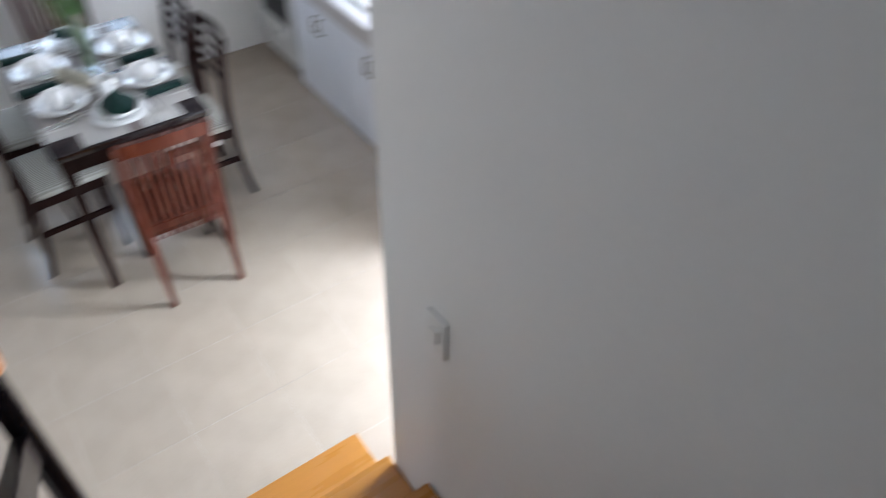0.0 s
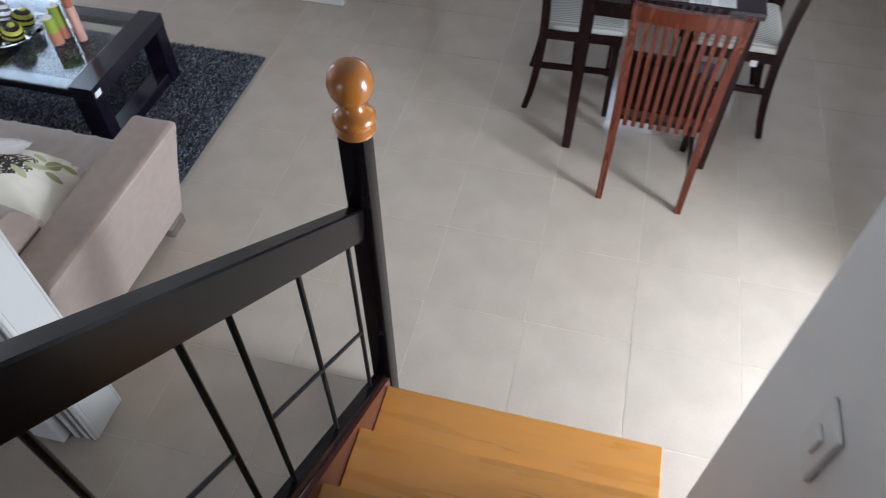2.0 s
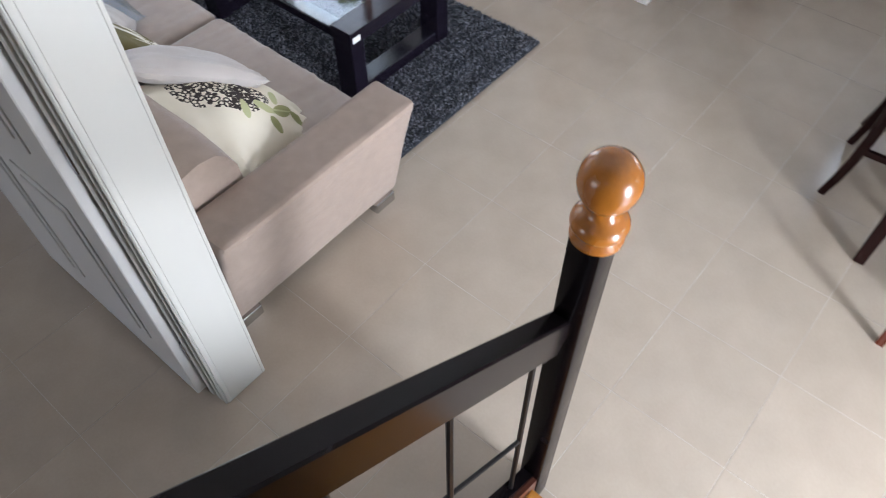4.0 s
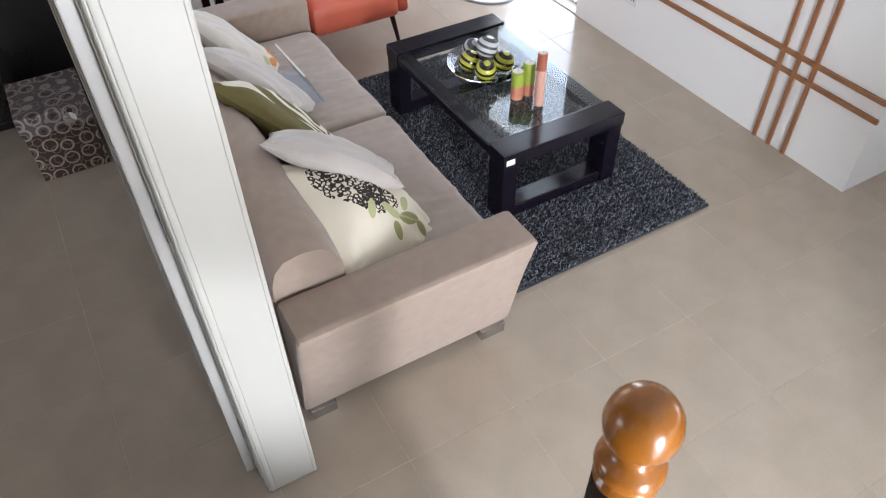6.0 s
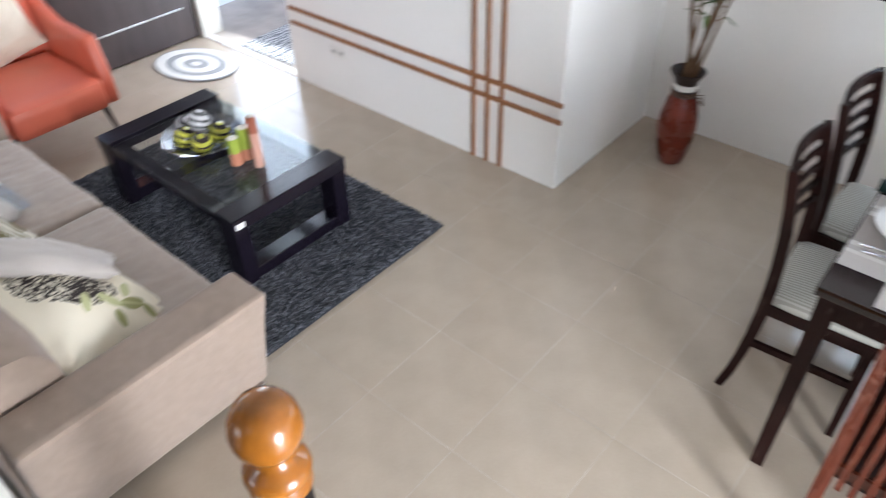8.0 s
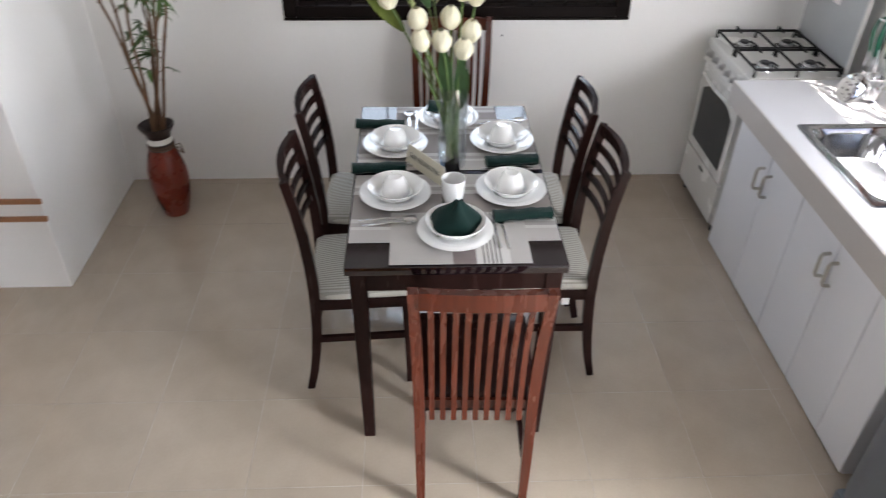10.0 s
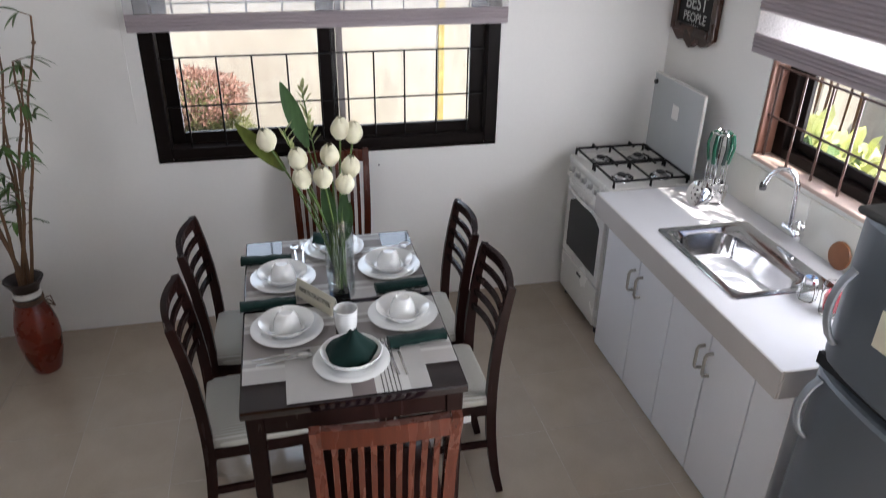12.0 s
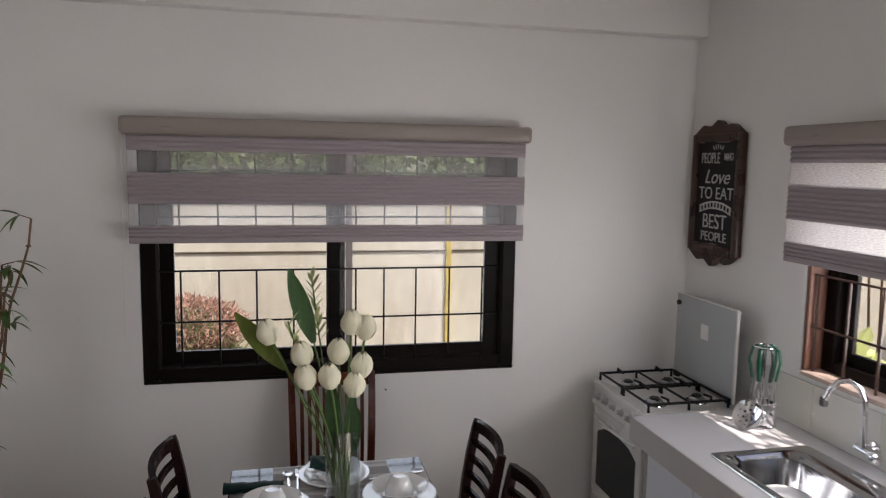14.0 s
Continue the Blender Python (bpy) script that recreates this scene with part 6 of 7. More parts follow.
# small things on the worktop
jar = thing("glass_jar", "small clear glass jar with a steel lid on the worktop", "jar", at=(2.335, 3.615, CZ))
part("jar_body", lathe([(0, CZ), (0.028, CZ), (0.032, CZ + 0.006), (0.032, CZ + 0.045), (0.022, CZ + 0.062), (0.022, CZ + 0.068), (0.019, CZ + 0.068), (0.028, CZ + 0.043), (0.028, CZ + 0.008), (0, CZ + 0.006)], (2.335, 3.615, 0), 8), clear_glass, jar)
part("lid", lathe([(0, CZ + 0.068), (0.024, CZ + 0.068), (0.025, CZ + 0.072), (0.024, CZ + 0.084), (0.02, CZ + 0.088), (0, CZ + 0.088)], (2.335, 3.615, 0), 20), chrome, jar)
tb = thing("drinking_glass", "clear drinking glass with a red cloth inside", "glass", at=(2.35, 3.515, CZ))
part("glass_wall", lathe([(0, CZ), (0.034, CZ), (0.036, CZ + 0.004), (0.042, CZ + 0.11), (0.040, CZ + 0.11), (0.033, CZ + 0.010), (0, CZ + 0.008)], (2.35, 3.515, 0), 26), clear_glass, tb)
part("red_cloth", lathe([(0, CZ + 0.012), (0.028, CZ + 0.02), (0.031, CZ + 0.06), (0.022, CZ + 0.085), (0, CZ + 0.08)], (2.35, 3.515, 0), 12, wob=lambda k, z: 1 + 0.09 * math.sin(k * 2.3)), red_plastic, tb)
single("round_trivet", lathe([(0, 0), (0.052, 0), (0.055, 0.004), (0.052, 0.010), (0, 0.010)], (2.583, 3.775, CZ + 0.062), 26, m=pose(0, 0, 0, 0, -84, 0)), copper, "round brown wooden trivet leaning on the splashback", "trivet", at=(2.583, 3.775, CZ))

# stove
sv = thing("gas_stove", "white freestanding gas cooker with raised glass lid", "stove", at=(2.28, 4.92, 0))
SVX0, SVX1, SVY0, SVY1 = 2.080, 2.530, 4.695, 5.190
part("body", box(SVX0 + 0.02, SVX1, SVY0, SVY1, 0.05, 0.80, 0.004), stove_enamel, sv)
for x in (SVX0 + 0.05, SVX1 - 0.05):
    for y in (SVY0 + 0.04, SVY1 - 0.04):
        part("foot", lathe([(0, 0), (0.016, 0), (0.014, 0.05), (0, 0.05)], (x, y, 0), 12), rubber, sv)
bm = box(SVX0, SVX1, SVY0 - 0.004, SVY1 + 0.004, 0.80, 0.845, 0.006, 2)
part("hob_plate", bm, stove_enamel, sv)
part("control_panel", placed(box(-0.012, 0.012, -0.25, 0.25, -0.045, 0.045, 0.004), pose(SVX0 + 0.012, 4.935, 0.765, 0, 14, 0)), stove_enamel, sv)
for k in range(6):
    y = 4.735 + 0.078 * k
    part("knob", lathe([(0, 0), (0.019, 0), (0.018, 0.006), (0.012, 0.009), (0.011, 0.026), (0, 0.027)], (SVX0 + 0.002, y, 0.768), 16, m=pose(0, 0, 0, 0, -76, 0)), mat("knob_grey", (0.42, 0.41, 0.40), 0.35, 0.2) if k == 0 else bpy.data.materials["knob_grey"], sv, "grey control knob")
od = part("oven_door", box(SVX0 + 0.002, SVX0 + 0.022, SVY0 + 0.01, SVY1 - 0.01, 0.285, 0.715, 0.006, 2), stove_enamel, sv)
bm = bmesh.new()
pts = [(SVX0 + 0.0005, y, z) for y, z in ((4.745, 0.335), (5.125, 0.335), (5.125, 0.60), (5.06, 0.633), (4.935, 0.648), (4.81, 0.633), (4.745, 0.60))]
f = bm.faces.new([bm.verts.new(p) for p in pts])
r = bmesh.ops.extrude_face_region(bm, geom=[f])
bmesh.ops.translate(bm, verts=[v for v in r["geom"] if isinstance(v, bmesh.types.BMVert)], vec=(0.004, 0, 0))
part("oven_window", bm, oven_glass, od, "dark oven window")
part("oven_handle", sweep(arc((SVX0 - 0.012, 4.74, 0.672), (SVX0 - 0.012, 5.13, 0.672), (-0.02, 0, 0.006)), 0.009, 0.006, seg=8), stove_enamel, od, "white bowed handle")
part("drawer", box(SVX0 + 0.004, SVX0 + 0.022, SVY0 + 0.01, SVY1 - 0.01, 0.060, 0.275, 0.005, 2), stove_enamel, sv)
part("badge", box(SVX0 + 0.001, SVX0 + 0.005, 4.90, 4.955, 0.235, 0.250, 0.001), rubber, sv, "small dark badge")
for x in (2.195, 2.400):
    for y in (4.81, 5.06):
        b = part("burner", lathe([(0, 0.845), (0.052, 0.845), (0.050, 0.850), (0.034, 0.852), (0.034, 0.862), (0.026, 0.868), (0, 0.869)], (x, y, 0), 24), steel, sv, "round steel burner")
        part("burner_cap", lathe([(0, 0.868), (0.022, 0.868), (0.023, 0.872), (0.018, 0.876), (0, 0.876)], (x, y, 0), 20), rubber, b)
for y0, y1 in ((4.70, 4.925), (4.945, 5.17)):
    gr = [sweep([(2.105, y0, 0.882), (2.485, y0, 0.882)], 0.0062, seg=6), sweep([(2.105, y1, 0.882), (2.485, y1, 0.882)], 0.0062, seg=6)]
    for x in (2.105, 2.295, 2.485):
        gr.append(sweep([(x, y0, 0.848), (x, y0, 0.884), (x, y1, 0.884), (x, y1, 0.848)], 0.0062, seg=6, up=(1, 0, 0)))
    for x in (2.195, 2.400):
        for q in (y0, y1):
            gr.append(sweep([(x, q, 0.882), (x, q, 0.900), (x, (q + (y0 + y1) / 2) / 2, 0.893)], 0.0058, seg=6, up=(1, 0, 0)))
    part("pan_support", merged(gr), iron, sv, "black wire pan support")
lid = part("lid", box(2.500, 2.507, 4.700, 5.175, 0.862, 1.262, 0.002), lid_glass, sv, "upright frosted glass lid")
part("lid_edge", merged([box(2.497, 2.511, 4.690, 4.700, 0.85, 1.262, 0.002), box(2.497, 2.511, 4.70, 5.175, 1.258, 1.266, 0.001)]), stove_enamel, lid)
for y in (4.72, 5.15):
    part("lid_hinge", box(2.490, 2.515, y - 0.018, y + 0.018, 0.845, 0.872, 0.003), rubber, lid)
part("lid_buffer", lathe([(0, 0), (0.012, 0), (0.012, 0.012), (0, 0.013)], (2.500, 5.150, 1.215), 12, m=pose(0, 0, 0, 0, -90, 0)), rubber, lid)
part("lid_sticker", box(2.4985, 2.4995, 4.90, 4.96, 1.08, 1.15), plastic_white, lid, "faded white sticker")

for child in sv.children:
    if child.name.split(".")[0] in ("hob_plate", "burner", "pan_support"):
        child.location.z -= 0.012

# refrigerator
fr = thing("refrigerator", "blue-grey two-door refrigerator with curved silver handles", "refrigerator", at=(2.25, 2.89, 0))
FY0, FY1 = 2.62, 3.165
part("body", box(2.045, 2.555, FY0 + 0.005, FY1 - 0.005, 0.03, 1.415, 0.012, 2), fridge_grey, fr)


def bowed_door(z0, z1):
    bm = bmesh.new()
    n, loops = 12, []
    prof = []
    for k in range(n + 1):
        y = FY0 + (FY1 - FY0) * k / n
        u = 2 * k / n - 1
        prof.append((1.992 - 0.028 * (1 - u * u) + 0.028 * abs(u) ** 10, y))
    back = [(2.042, y) for _, y in prof]
    ring = prof + back[::-1]
    zr = [(z0, 0.006), (z0 + 0.010, 0.0), (z1 - 0.016, 0.0), (z1 - 0.005, 0.005), (z1, 0.016)]
    for z, ins in zr:
        loops.append([bm.verts.new((x + (ins if i <= n else 0), y, z)) for i, (x, y) in enumerate(ring)])
    for a, b in zip(loops, loops[1:]):
        for k in range(len(a)):
            bm.faces.new((a[k], a[(k + 1) % len(a)], b[(k + 1) % len(a)], b[k]))
    bm.faces.new(loops[0]), bm.faces.new(loops[-1])
    return bm


for z0, z1, h0, h1 in ((0.995, 1.425, 1.065, 1.285), (0.095, 0.962, 0.745, 0.945)):
    d = part("door", bowed_door(z0, z1), fridge_grey, fr)
    zz = [h0 + (h1 - h0) * k / 8 for k in range(9)]
    part("handle", sweep([(1.978 - 0.034 * math.sin(math.pi * k / 8) ** 0.6, 3.105 + 0.012 * math.sin(math.pi * k / 8), z) for k, z in enumerate(zz)], 0.013, 0.008, up=(1, 0, 0), seg=10), handle_grey, d, "curved silver handle")
part("door_gap", box(2.0, 2.044, FY0 + 0.004, FY1 - 0.004, 0.960, 0.997), rubber, fr, "black band between the doors")
part("top_cover", box(1.985, 2.555, FY0, FY1, 1.4165, 1.437, 0.008, 2), fridge_top, fr, "dark plastic top")
part("plinth", box(1.985, 2.05, FY0 + 0.004, FY1 - 0.004, 0.0, 0.092, 0.012, 2), fridge_grey, fr)
part("sticker", placed(box(-0.0006, 0.0006, -0.035, 0.035, -0.05, 0.05), pose(1.9645, 2.945, 1.195)), card_green, fr, "cream paper energy label")
part("rear_foot", box(2.40, 2.55, FY0 + 0.01, FY1 - 0.01, 0.0, 0.03), rubber, fr)

# sign on the kitchen wall
sn = thing("wall_sign", "carved dark wooden chalkboard sign with white lettering", "wall sign", at=(2.60, 5.035, 1.41))
CY, SZ0, SZ1 = 5.035, 1.468, 2.028
HW = 0.198


def crest(up):
    """The scrolled board above or below the frame."""
    bm = bmesh.new()
    outline = []
    for k in range(25):
        u = -1 + 2 * k / 24
        hgt = 0.052 * math.cos(u * math.pi / 2) ** 0.6 + 0.013 * math.cos(u * math.pi * 3) * (1 - u * u)
        outline.append((u * HW * 0.92, max(0.002, hgt)))
    zb = SZ1 - 0.004 if up else SZ0 + 0.004
    sgn = 1 if up else -1
    lo = [bm.verts.new((2.572, CY + a, zb)) for a, _ in outline]
    hi = [bm.verts.new((2.572, CY + a, zb + sgn * h)) for a, h in outline]
    lo2 = [bm.verts.new((2.597, CY + a, zb)) for a, _ in outline]
    hi2 = [bm.verts.new((2.597, CY + a, zb + sgn * h)) for a, h in outline]
    for k in range(24):
        bm.faces.new((lo[k], lo[k + 1], hi[k + 1], hi[k]))
        bm.faces.new((hi[k], hi[k + 1], hi2[k + 1], hi2[k]))
        bm.faces.new((lo2[k], hi2[k], hi2[k + 1], lo2[k + 1]))
    return bm


part("crest", crest(True), sign_wood, sn)
part("crest", crest(False), sign_wood, sn)
part("board", box(2.582, 2.597, CY - HW + 0.03, CY + HW - 0.03, SZ0 + 0.03, SZ1 - 0.03), slate, sn, "black chalkboard panel")
for y0, y1, z0, z1 in ((CY - HW, CY - HW + 0.045, SZ0, SZ1), (CY + HW - 0.045, CY + HW, SZ0, SZ1), (CY - HW + 0.045, CY + HW - 0.045, SZ0, SZ0 + 0.042), (CY - HW + 0.045, CY + HW - 0.045, SZ1 - 0.042, SZ1)):
    part("frame_rail", box(2.568, 2.5975, y0, y1, z0, z1, 0.007, 2), sign_wood, sn)
SIGN = Matrix.Translation((2.5805, CY, 0)) @ pose(0, 0, 0, 90, 0, -90)
for body, z, size, sq in (("PEOPLE", 1.912, 0.072, 0.62), ("Love", 1.825, 0.095, 1.05), ("TO EAT", 1.748, 0.080, 0.98), ("BEST", 1.615, 0.098, 0.92), ("PEOPLE", 1.545, 0.062, 1.0)):
    off = 0.055 if body == "PEOPLE" and z > 1.9 else 0.0
    text_mesh("lettering", body, size, SIGN @ pose(-off, z, 0), chalk, sn, sq, lean=0.35 if body == "Love" else 0.0)
text_mesh("lettering", "WHO", 0.05, SIGN @ pose(0.085, 1.918, 0), chalk, sn, 0.55)
bm = bmesh.new()
vs = []
for k in range(17):
    u = -1 + k / 8
    zc = 1.672 + 0.024 * (1 - u * u)
    vs.append((bm.verts.new((2.5803, CY - u * 0.125, zc - 0.019)), bm.verts.new((2.5803, CY - u * 0.125, zc + 0.019))))
for a, b in zip(vs, vs[1:]):
    bm.faces.new((a[0], b[0], b[1], a[1]))
part("banner", bm, chalk, sn, "white painted ribbon")
for k in range(9):
    u = -0.85 + 1.7 * k / 8
    z = 1.672 + 0.024 * (1 - u * u)
    part("banner_mark", box(2.5796, 2.5802, CY - u * 0.12 - 0.008, CY - u * 0.12 + 0.006, z - 0.010, z + 0.010), slate, sn)
for z, n in ((1.968, 5), (1.508, 5)):
    for k in range(n):
        u = k - (n - 1) / 2
        part("flourish", placed(box(-0.0004, 0.0004, -0.003, 0.003, -0.010, 0.010), pose(2.5812, CY - u * 0.018, z - abs(u) * 0.003, u * 14, 0, 0)), chalk, sn)

# ---- outside ----
gf = single("garden_fence", merged([box(-6, 9, 7.05, 7.25, -0.13, 1.62, 0.01), box(-6, 9, 7.02, 7.28, 1.62, 1.69, 0.01)]), concrete, "weathered beige rendered garden wall behind the window", "wall", kind="structure", at=(1, 7.1, -0.13))
part("groove_line", box(-6, 9, 7.044, 7.052, 1.235, 1.250), bark, gf, "dark horizontal line on the garden wall")
# Yellow stain stripe of the garden wall, built as a thin raised strip.
single("fence_stripe", box(1.755, 1.800, 7.030, 7.048, -0.13, 1.60, 0.006), stripe_ochre, "thin upright ochre stain stripe on the garden wall", "post", kind="structure", at=(1.78, 7.0, -0.13))
single("side_fence", box(6.2, 6.4, -4, 7.0, -0.13, 1.9, 0.01), concrete, "beige rendered boundary wall beside the kitchen", "wall", kind="structure", at=(6.3, 2, -0.13))


def leaf_cloud(centre, size, count, length, width, seed, shell=0.55, lumps=0.25):
    """Many single leaves in an uneven ball."""
    rng = np.random.default_rng(seed)
    d = rng.normal(0, 1, (count, 3))
    d /= np.linalg.norm(d, axis=1)[:, None]
    r = (shell + (1 - shell) * rng.random(count)) ** 0.7 * (1 + lumps * np.sin(d[:, 0] * 5 + seed) * np.cos(d[:, 2] * 4))
    p = np.array(centre) + d * r[:, None] * np.array(size)
    a = d * 0.7 + rng.normal(0, 0.6, (count, 3))
    a /= np.linalg.norm(a, axis=1)[:, None]
    b = np.cross(a, rng.normal(0, 1, (count, 3)))
    b /= np.linalg.norm(b, axis=1)[:, None]
    ln, wd = length * rng.uniform(0.6, 1.3, count)[:, None], width * rng.uniform(0.6, 1.3, count)[:, None]
    v = np.stack([p, p + a * ln * 0.45 + b * wd, p + a * ln, p + a * ln * 0.45 - b * wd], 1).reshape(-1, 3)
    i = np.arange(count) * 4
    return v, np.stack([i, i + 1, i + 2, i + 3], 1)


def broad_leaves(centre, size, count, length, width, seed):
    """Broad pointed leaves, folded along the rib and drooping at the tip, that stand out from an uneven ball."""
    rng = np.random.default_rng(seed)
    d = rng.normal(0, 1, (count, 3))
    d /= np.linalg.norm(d, axis=1)[:, None]
    r = (0.3 + 0.7 * rng.random(count)) ** 0.7
    p = np.array(centre) + d * r[:, None] * np.array(size)
    a = d * 0.8 + rng.normal(0, 0.45, (count, 3)) + np.array((0, 0, 0.25))
    a /= np.linalg.norm(a, axis=1)[:, None]
    b = np.cross(a, np.array((0, 0, 1.0)) + rng.normal(0, 0.4, (count, 3)))
    b /= np.linalg.norm(b, axis=1)[:, None]
    up = np.cross(b, a)
    ln, wd = length * rng.uniform(0.6, 1.3, count)[:, None], width * rng.uniform(0.7, 1.2, count)[:, None]
    drop = np.array((0, 0, -1.0))
    m1, m2, tip = p + a * ln * 0.35, p + a * ln * 0.7 + drop * ln * 0.08, p + a * ln + drop * ln * 0.22
    ring = [p, m1 + b * wd + up * wd * 0.3, m2 + b * wd * 0.8 + up * wd * 0.25, tip, m2 - b * wd * 0.8 + up * wd * 0.25, m1 - b * wd + up * wd * 0.3, m1, m2]
    v = np.stack(ring, 1).reshape(-1, 3)
    i = np.arange(count) * 8
    f = [(0, 6, 1), (0, 5, 6), (1, 6, 7), (1, 7, 2), (5, 4, 7), (5, 7, 6), (2, 7, 3), (7, 4, 3)]
    return v, np.concatenate([np.stack([i + q for q in t], 1) for t in f])


def leaf_mesh(name, parent, m, v, f):
    me = bpy.data.meshes.new(name)
    me.from_pydata((v - np.array(OFF[parent.name])).tolist(), [], f.tolist())
    me.materials.append(m)
    o = new(name, me)
    o.parent = parent
    return o


bu = thing("garden_bush", "round bush with fine reddish and green leaves", "bush", at=(0.15, 6.45, -0.13))
for k in range(7):
    a = k * 0.9
    part("branch", sweep([(0.15 + 0.03 * math.cos(a), 6.45 + 0.03 * math.sin(a), -0.13), (0.15 + 0.09 * math.cos(a), 6.45 + 0.09 * math.sin(a), 0.45), (0.15 + 0.18 * math.cos(a), 6.45 + 0.16 * math.sin(a), 0.95)], 0.012, seg=6, taper=lambda s: 1 - 0.7 * s), bark, bu)
leaf_mesh("foliage", bu, bush_leaf, *leaf_cloud((0.07, 6.45, 0.52), (0.35, 0.27, 0.46), 9500, 0.060, 0.0048, 3, 0.25, 0.06))
leaf_mesh("red_tips", bu, bush_red, *leaf_cloud((0.07, 6.45, 0.89), (0.335, 0.265, 0.16), 3600, 0.050, 0.0048, 5, 0.5, 0.06))
for k, (x, y, s) in enumerate(((3.35, 4.85, 1.0), (3.62, 5.35, 0.78), (3.95, 5.9, 0.62), (3.28, 4.25, 0.98), (4.15, 5.2, 0.62))):
    cr = thing("garden_shrub", "broad-leaved lime-yellow garden shrub in sunlight", "shrub", "shrubs by the kitchen window", at=(x, y, -0.13))
    part("trunk", sweep([(x, y, -0.13), (x + 0.03, y, 0.3 * s), (x, y + 0.03, 0.62 * s)], 0.02, seg=7, taper=lambda q: 1 - 0.6 * q), bark, cr)
    leaf_mesh("foliage", cr, lime_leaf, *broad_leaves((x, y, 0.56 * s), (0.34, 0.38, 0.42 * s), 260, 0.20, 0.055, 20 + k))
    # Inner leaves in dark green: the gaps' shade is put into their colour.
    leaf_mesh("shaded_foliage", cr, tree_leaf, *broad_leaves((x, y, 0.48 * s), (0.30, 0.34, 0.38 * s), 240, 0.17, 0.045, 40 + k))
for k, (x, y, h) in enumerate(((-1.2, 10.6, 1.95), (1.0, 10.9, 2.1), (3.1, 10.4, 1.9), (8.8, 8.5, 3.2), (8.6, 5.5, 3.6))):
    tr_ = thing("tree", "leafy green tree behind the garden wall", "tree", "trees behind the wall", at=(x, y, -0.13))
    part("trunk", sweep([(x, y, -0.13), (x + 0.08, y, h * 0.4), (x, y + 0.1, h * 0.8)], 0.11, seg=9, taper=lambda q: 1 - 0.65 * q), bark, tr_)
    for j in range(5):
        a = j * 1.3 + k
        part("limb", sweep([(x + 0.05, y, h * 0.45), (x + 0.5 * math.cos(a), y + 0.5 * math.sin(a), h * 0.68), (x + 0.9 * math.cos(a), y + 0.9 * math.sin(a), h * 0.85)], 0.045, seg=6, taper=lambda q: 1 - 0.7 * q), bark, tr_)
    vs, fs, off = [], [], 0
    for j in range(8):
        a = j * 0.8 + k
        v, f = leaf_cloud((x + 0.75 * math.cos(a) * (j % 3) / 2, y + 0.75 * math.sin(a) * (j % 3) / 2, h * (0.62 + 0.055 * j)), (0.85, 0.85, 0.55), 1000, 0.15, 0.045, 60 + 9 * k + j, 0.2)
        vs.append(v), fs.append(f + off)
        off += len(v)
    leaf_mesh("crown", tr_, tree_leaf, np.concatenate(vs), np.concatenate(fs))

gs = thing("dry_stems", "tall dry brown plant stems against the garden wall", "plant", at=(4.9, 6.85, -0.13))
for k in range(9):
    x = 4.45 + 0.11 * k + 0.03 * math.sin(k * 5)
    part("stem", sweep([(x, 6.85, -0.13), (x + 0.02 * math.sin(k * 3), 6.83, 0.6), (x + 0.07 * math.sin(k * 2.3), 6.86, 1.45)], 0.016, seg=6, taper=lambda q: 1 - 0.5 * q), bamboo_stalk, gs)
# Unseen tree, added so that its crowns block part of the worktop's sun.
gt = thing("garden_tree", "unseen leafy tree added to dapple sunlight at the kitchen window", "tree", at=(3.55, 2.72, -0.13))
part("trunk", sweep([(3.55, 2.72, -0.13), (3.50, 2.74, 1.0), (3.40, 2.75, 2.2)], 0.035, seg=8, taper=lambda q: 1 - 0.6 * q), bark, gt)
for k in range(4):
    a = k * 1.6
    part("limb", sweep([(3.45, 2.745, 1.7), (3.42 + 0.16 * math.cos(a), 2.75 + 0.16 * math.sin(a), 2.05), (3.40 + 0.34 * math.cos(a), 2.75 + 0.36 * math.sin(a), 2.4)], 0.014, seg=6, taper=lambda q: 1 - 0.7 * q), bark, gt)
leaf_mesh("crown", gt, tree_leaf, *leaf_cloud((3.38, 2.78, 2.38), (0.42, 0.52, 0.55), 1500, 0.12, 0.034, 91, 0.2))
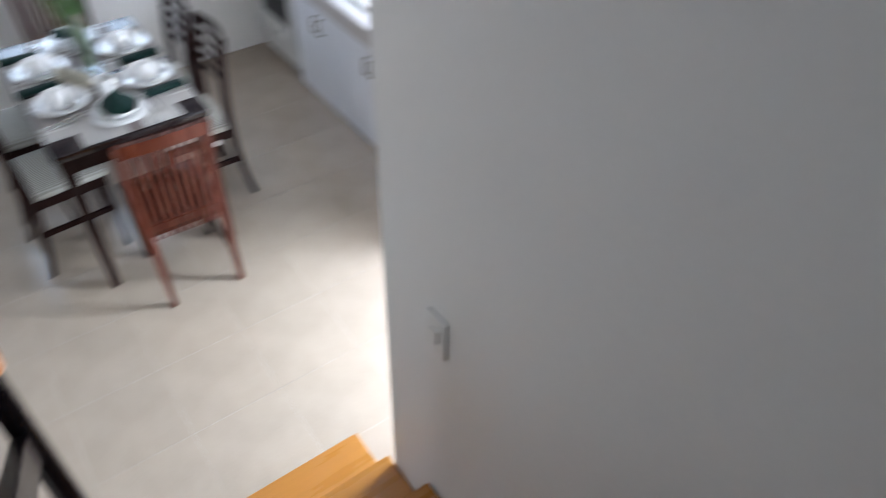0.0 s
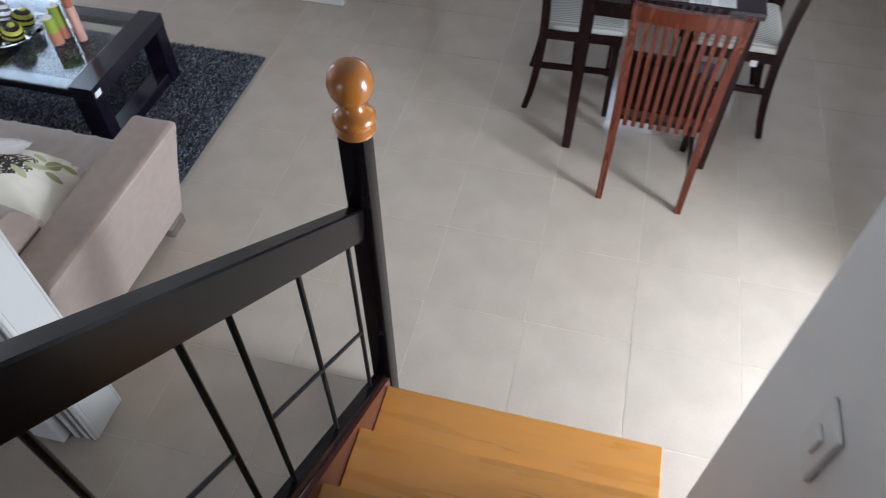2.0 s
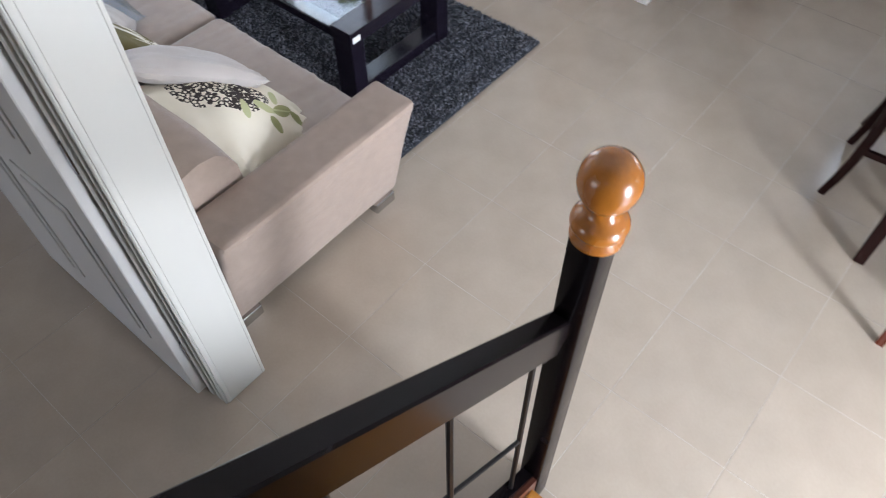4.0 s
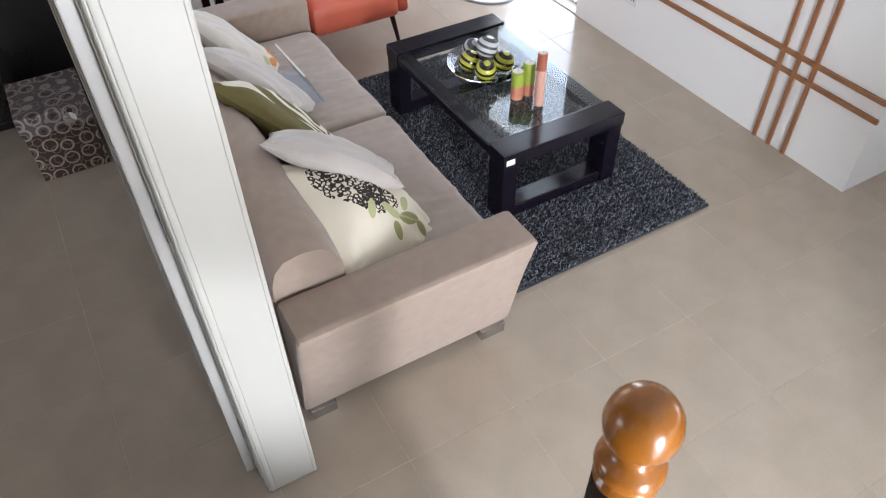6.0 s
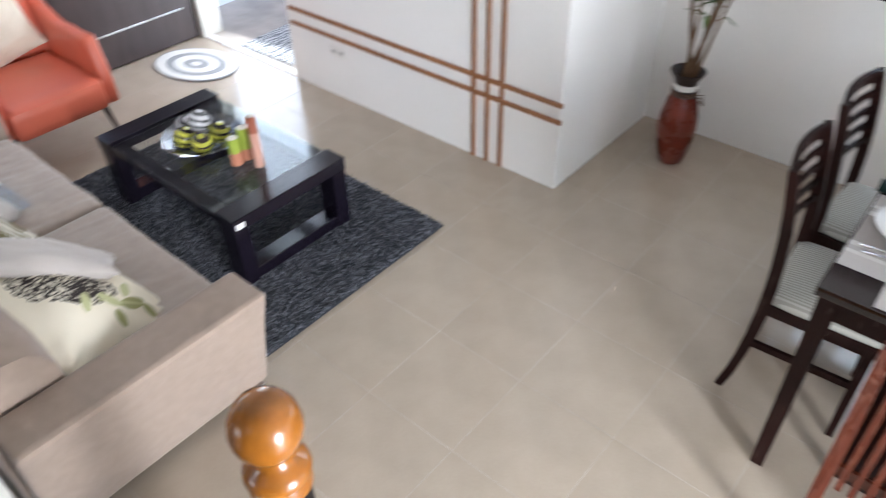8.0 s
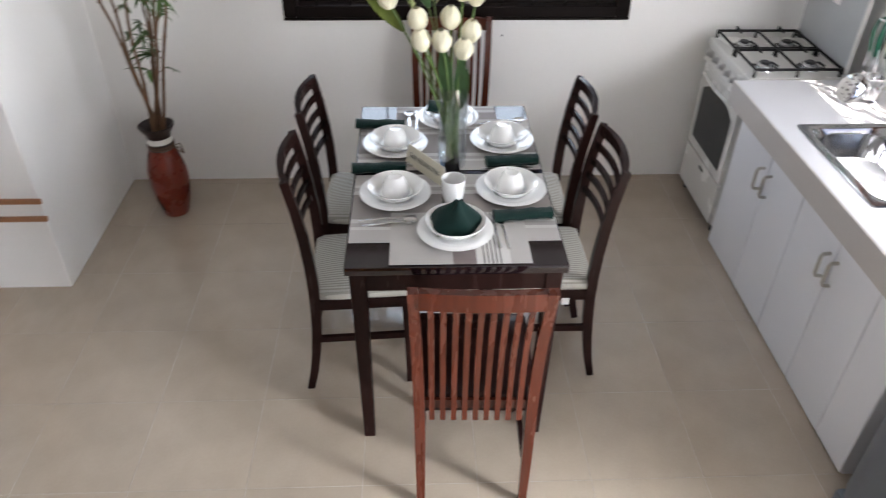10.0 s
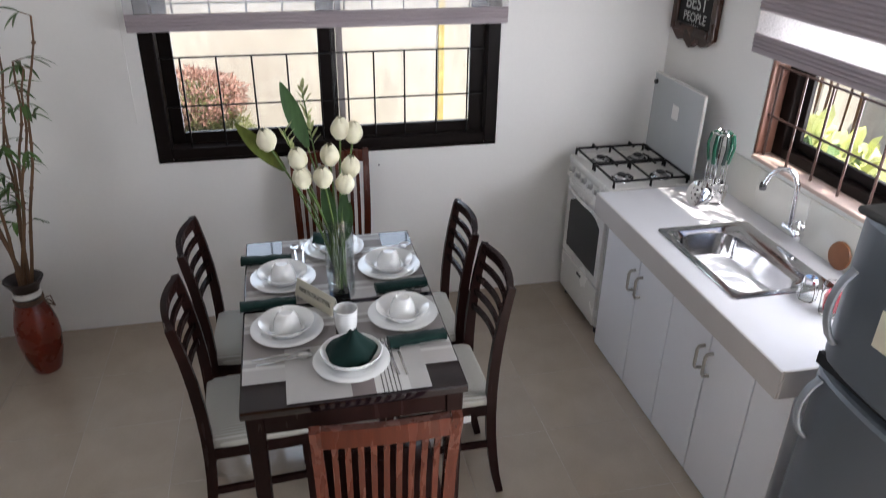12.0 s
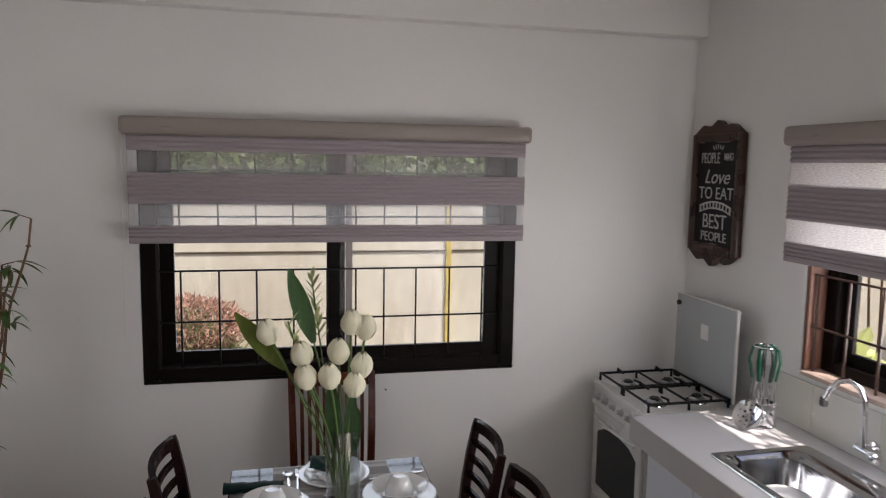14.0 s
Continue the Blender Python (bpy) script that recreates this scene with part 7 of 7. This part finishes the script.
# Sparse extra crown, added to break the sun into dapples.
leaf_mesh("side_crown", gt, tree_leaf, *leaf_cloud((3.30, 3.42, 2.32), (0.34, 0.36, 0.38), 330, 0.12, 0.034, 93, 0.1))
part("side_limb", sweep([(3.45, 2.745, 1.8), (3.38, 3.05, 2.15), (3.30, 3.45, 2.4)], 0.014, seg=6, taper=lambda q: 1 - 0.7 * q), bark, gt)

# ---- floor tiles ----
TILE, GX0, GY0 = 0.39, 0.83, 2.497
bm = box(-0.5, 0.5, -0.5, 0.5, -0.004, 0.0)
bm.faces.ensure_lookup_table()
top_face = max(bm.faces, key=lambda q: q.calc_center_median().z)
bmesh.ops.inset_region(bm, faces=[top_face], thickness=0.005)
for v in bm.verts:
    if v.co.z > -0.001 and max(abs(v.co.x), abs(v.co.y)) > 0.497:
        v.co.z = -0.0004
tile_mesh = to_mesh("tile", bm, tile_mat)
tile_mesh.polygons.foreach_set("use_smooth", [False] * len(tile_mesh.polygons))
def lay_tile(x0, x1, y0, y1):
    if x1 - x0 < 0.01 or y1 - y0 < 0.01:
        return
    o = new("tile", tile_mesh)
    o.parent = floor
    o.location = ((x0 + x1) / 2, (y0 + y1) / 2, 0)
    o.scale = (x1 - x0, y1 - y0, 1)


for i in range(-14, 6):
    for j in range(-10, 8):
        x0, x1 = GX0 + TILE * i + 0.0011, GX0 + TILE * (i + 1) - 0.0011
        y0, y1 = GY0 + TILE * j + 0.0011, GY0 + TILE * (j + 1) - 0.0011
        x0, x1 = max(x0, LEFT_X), min(x1, KIT_X + (TH if 1.8 < (y0 + y1) / 2 < 2.48 else 0))
        y1 = min(y1, WIN_Y)
        if (x0 > STAIR_X + 0.12 and y1 < STAIR_END - 0.12) or y0 < -1.0:
            continue
        if x1 <= PIL_X:
            lay_tile(x0, x1, y0, min(y1, STRIP_Y + 0.004))
        elif x0 < PIL_X and y1 > STRIP_Y:
            lay_tile(x0, PIL_X, y0, STRIP_Y + 0.004)
            lay_tile(PIL_X, x1, y0, y1)
        else:
            lay_tile(x0, x1, y0, y1)
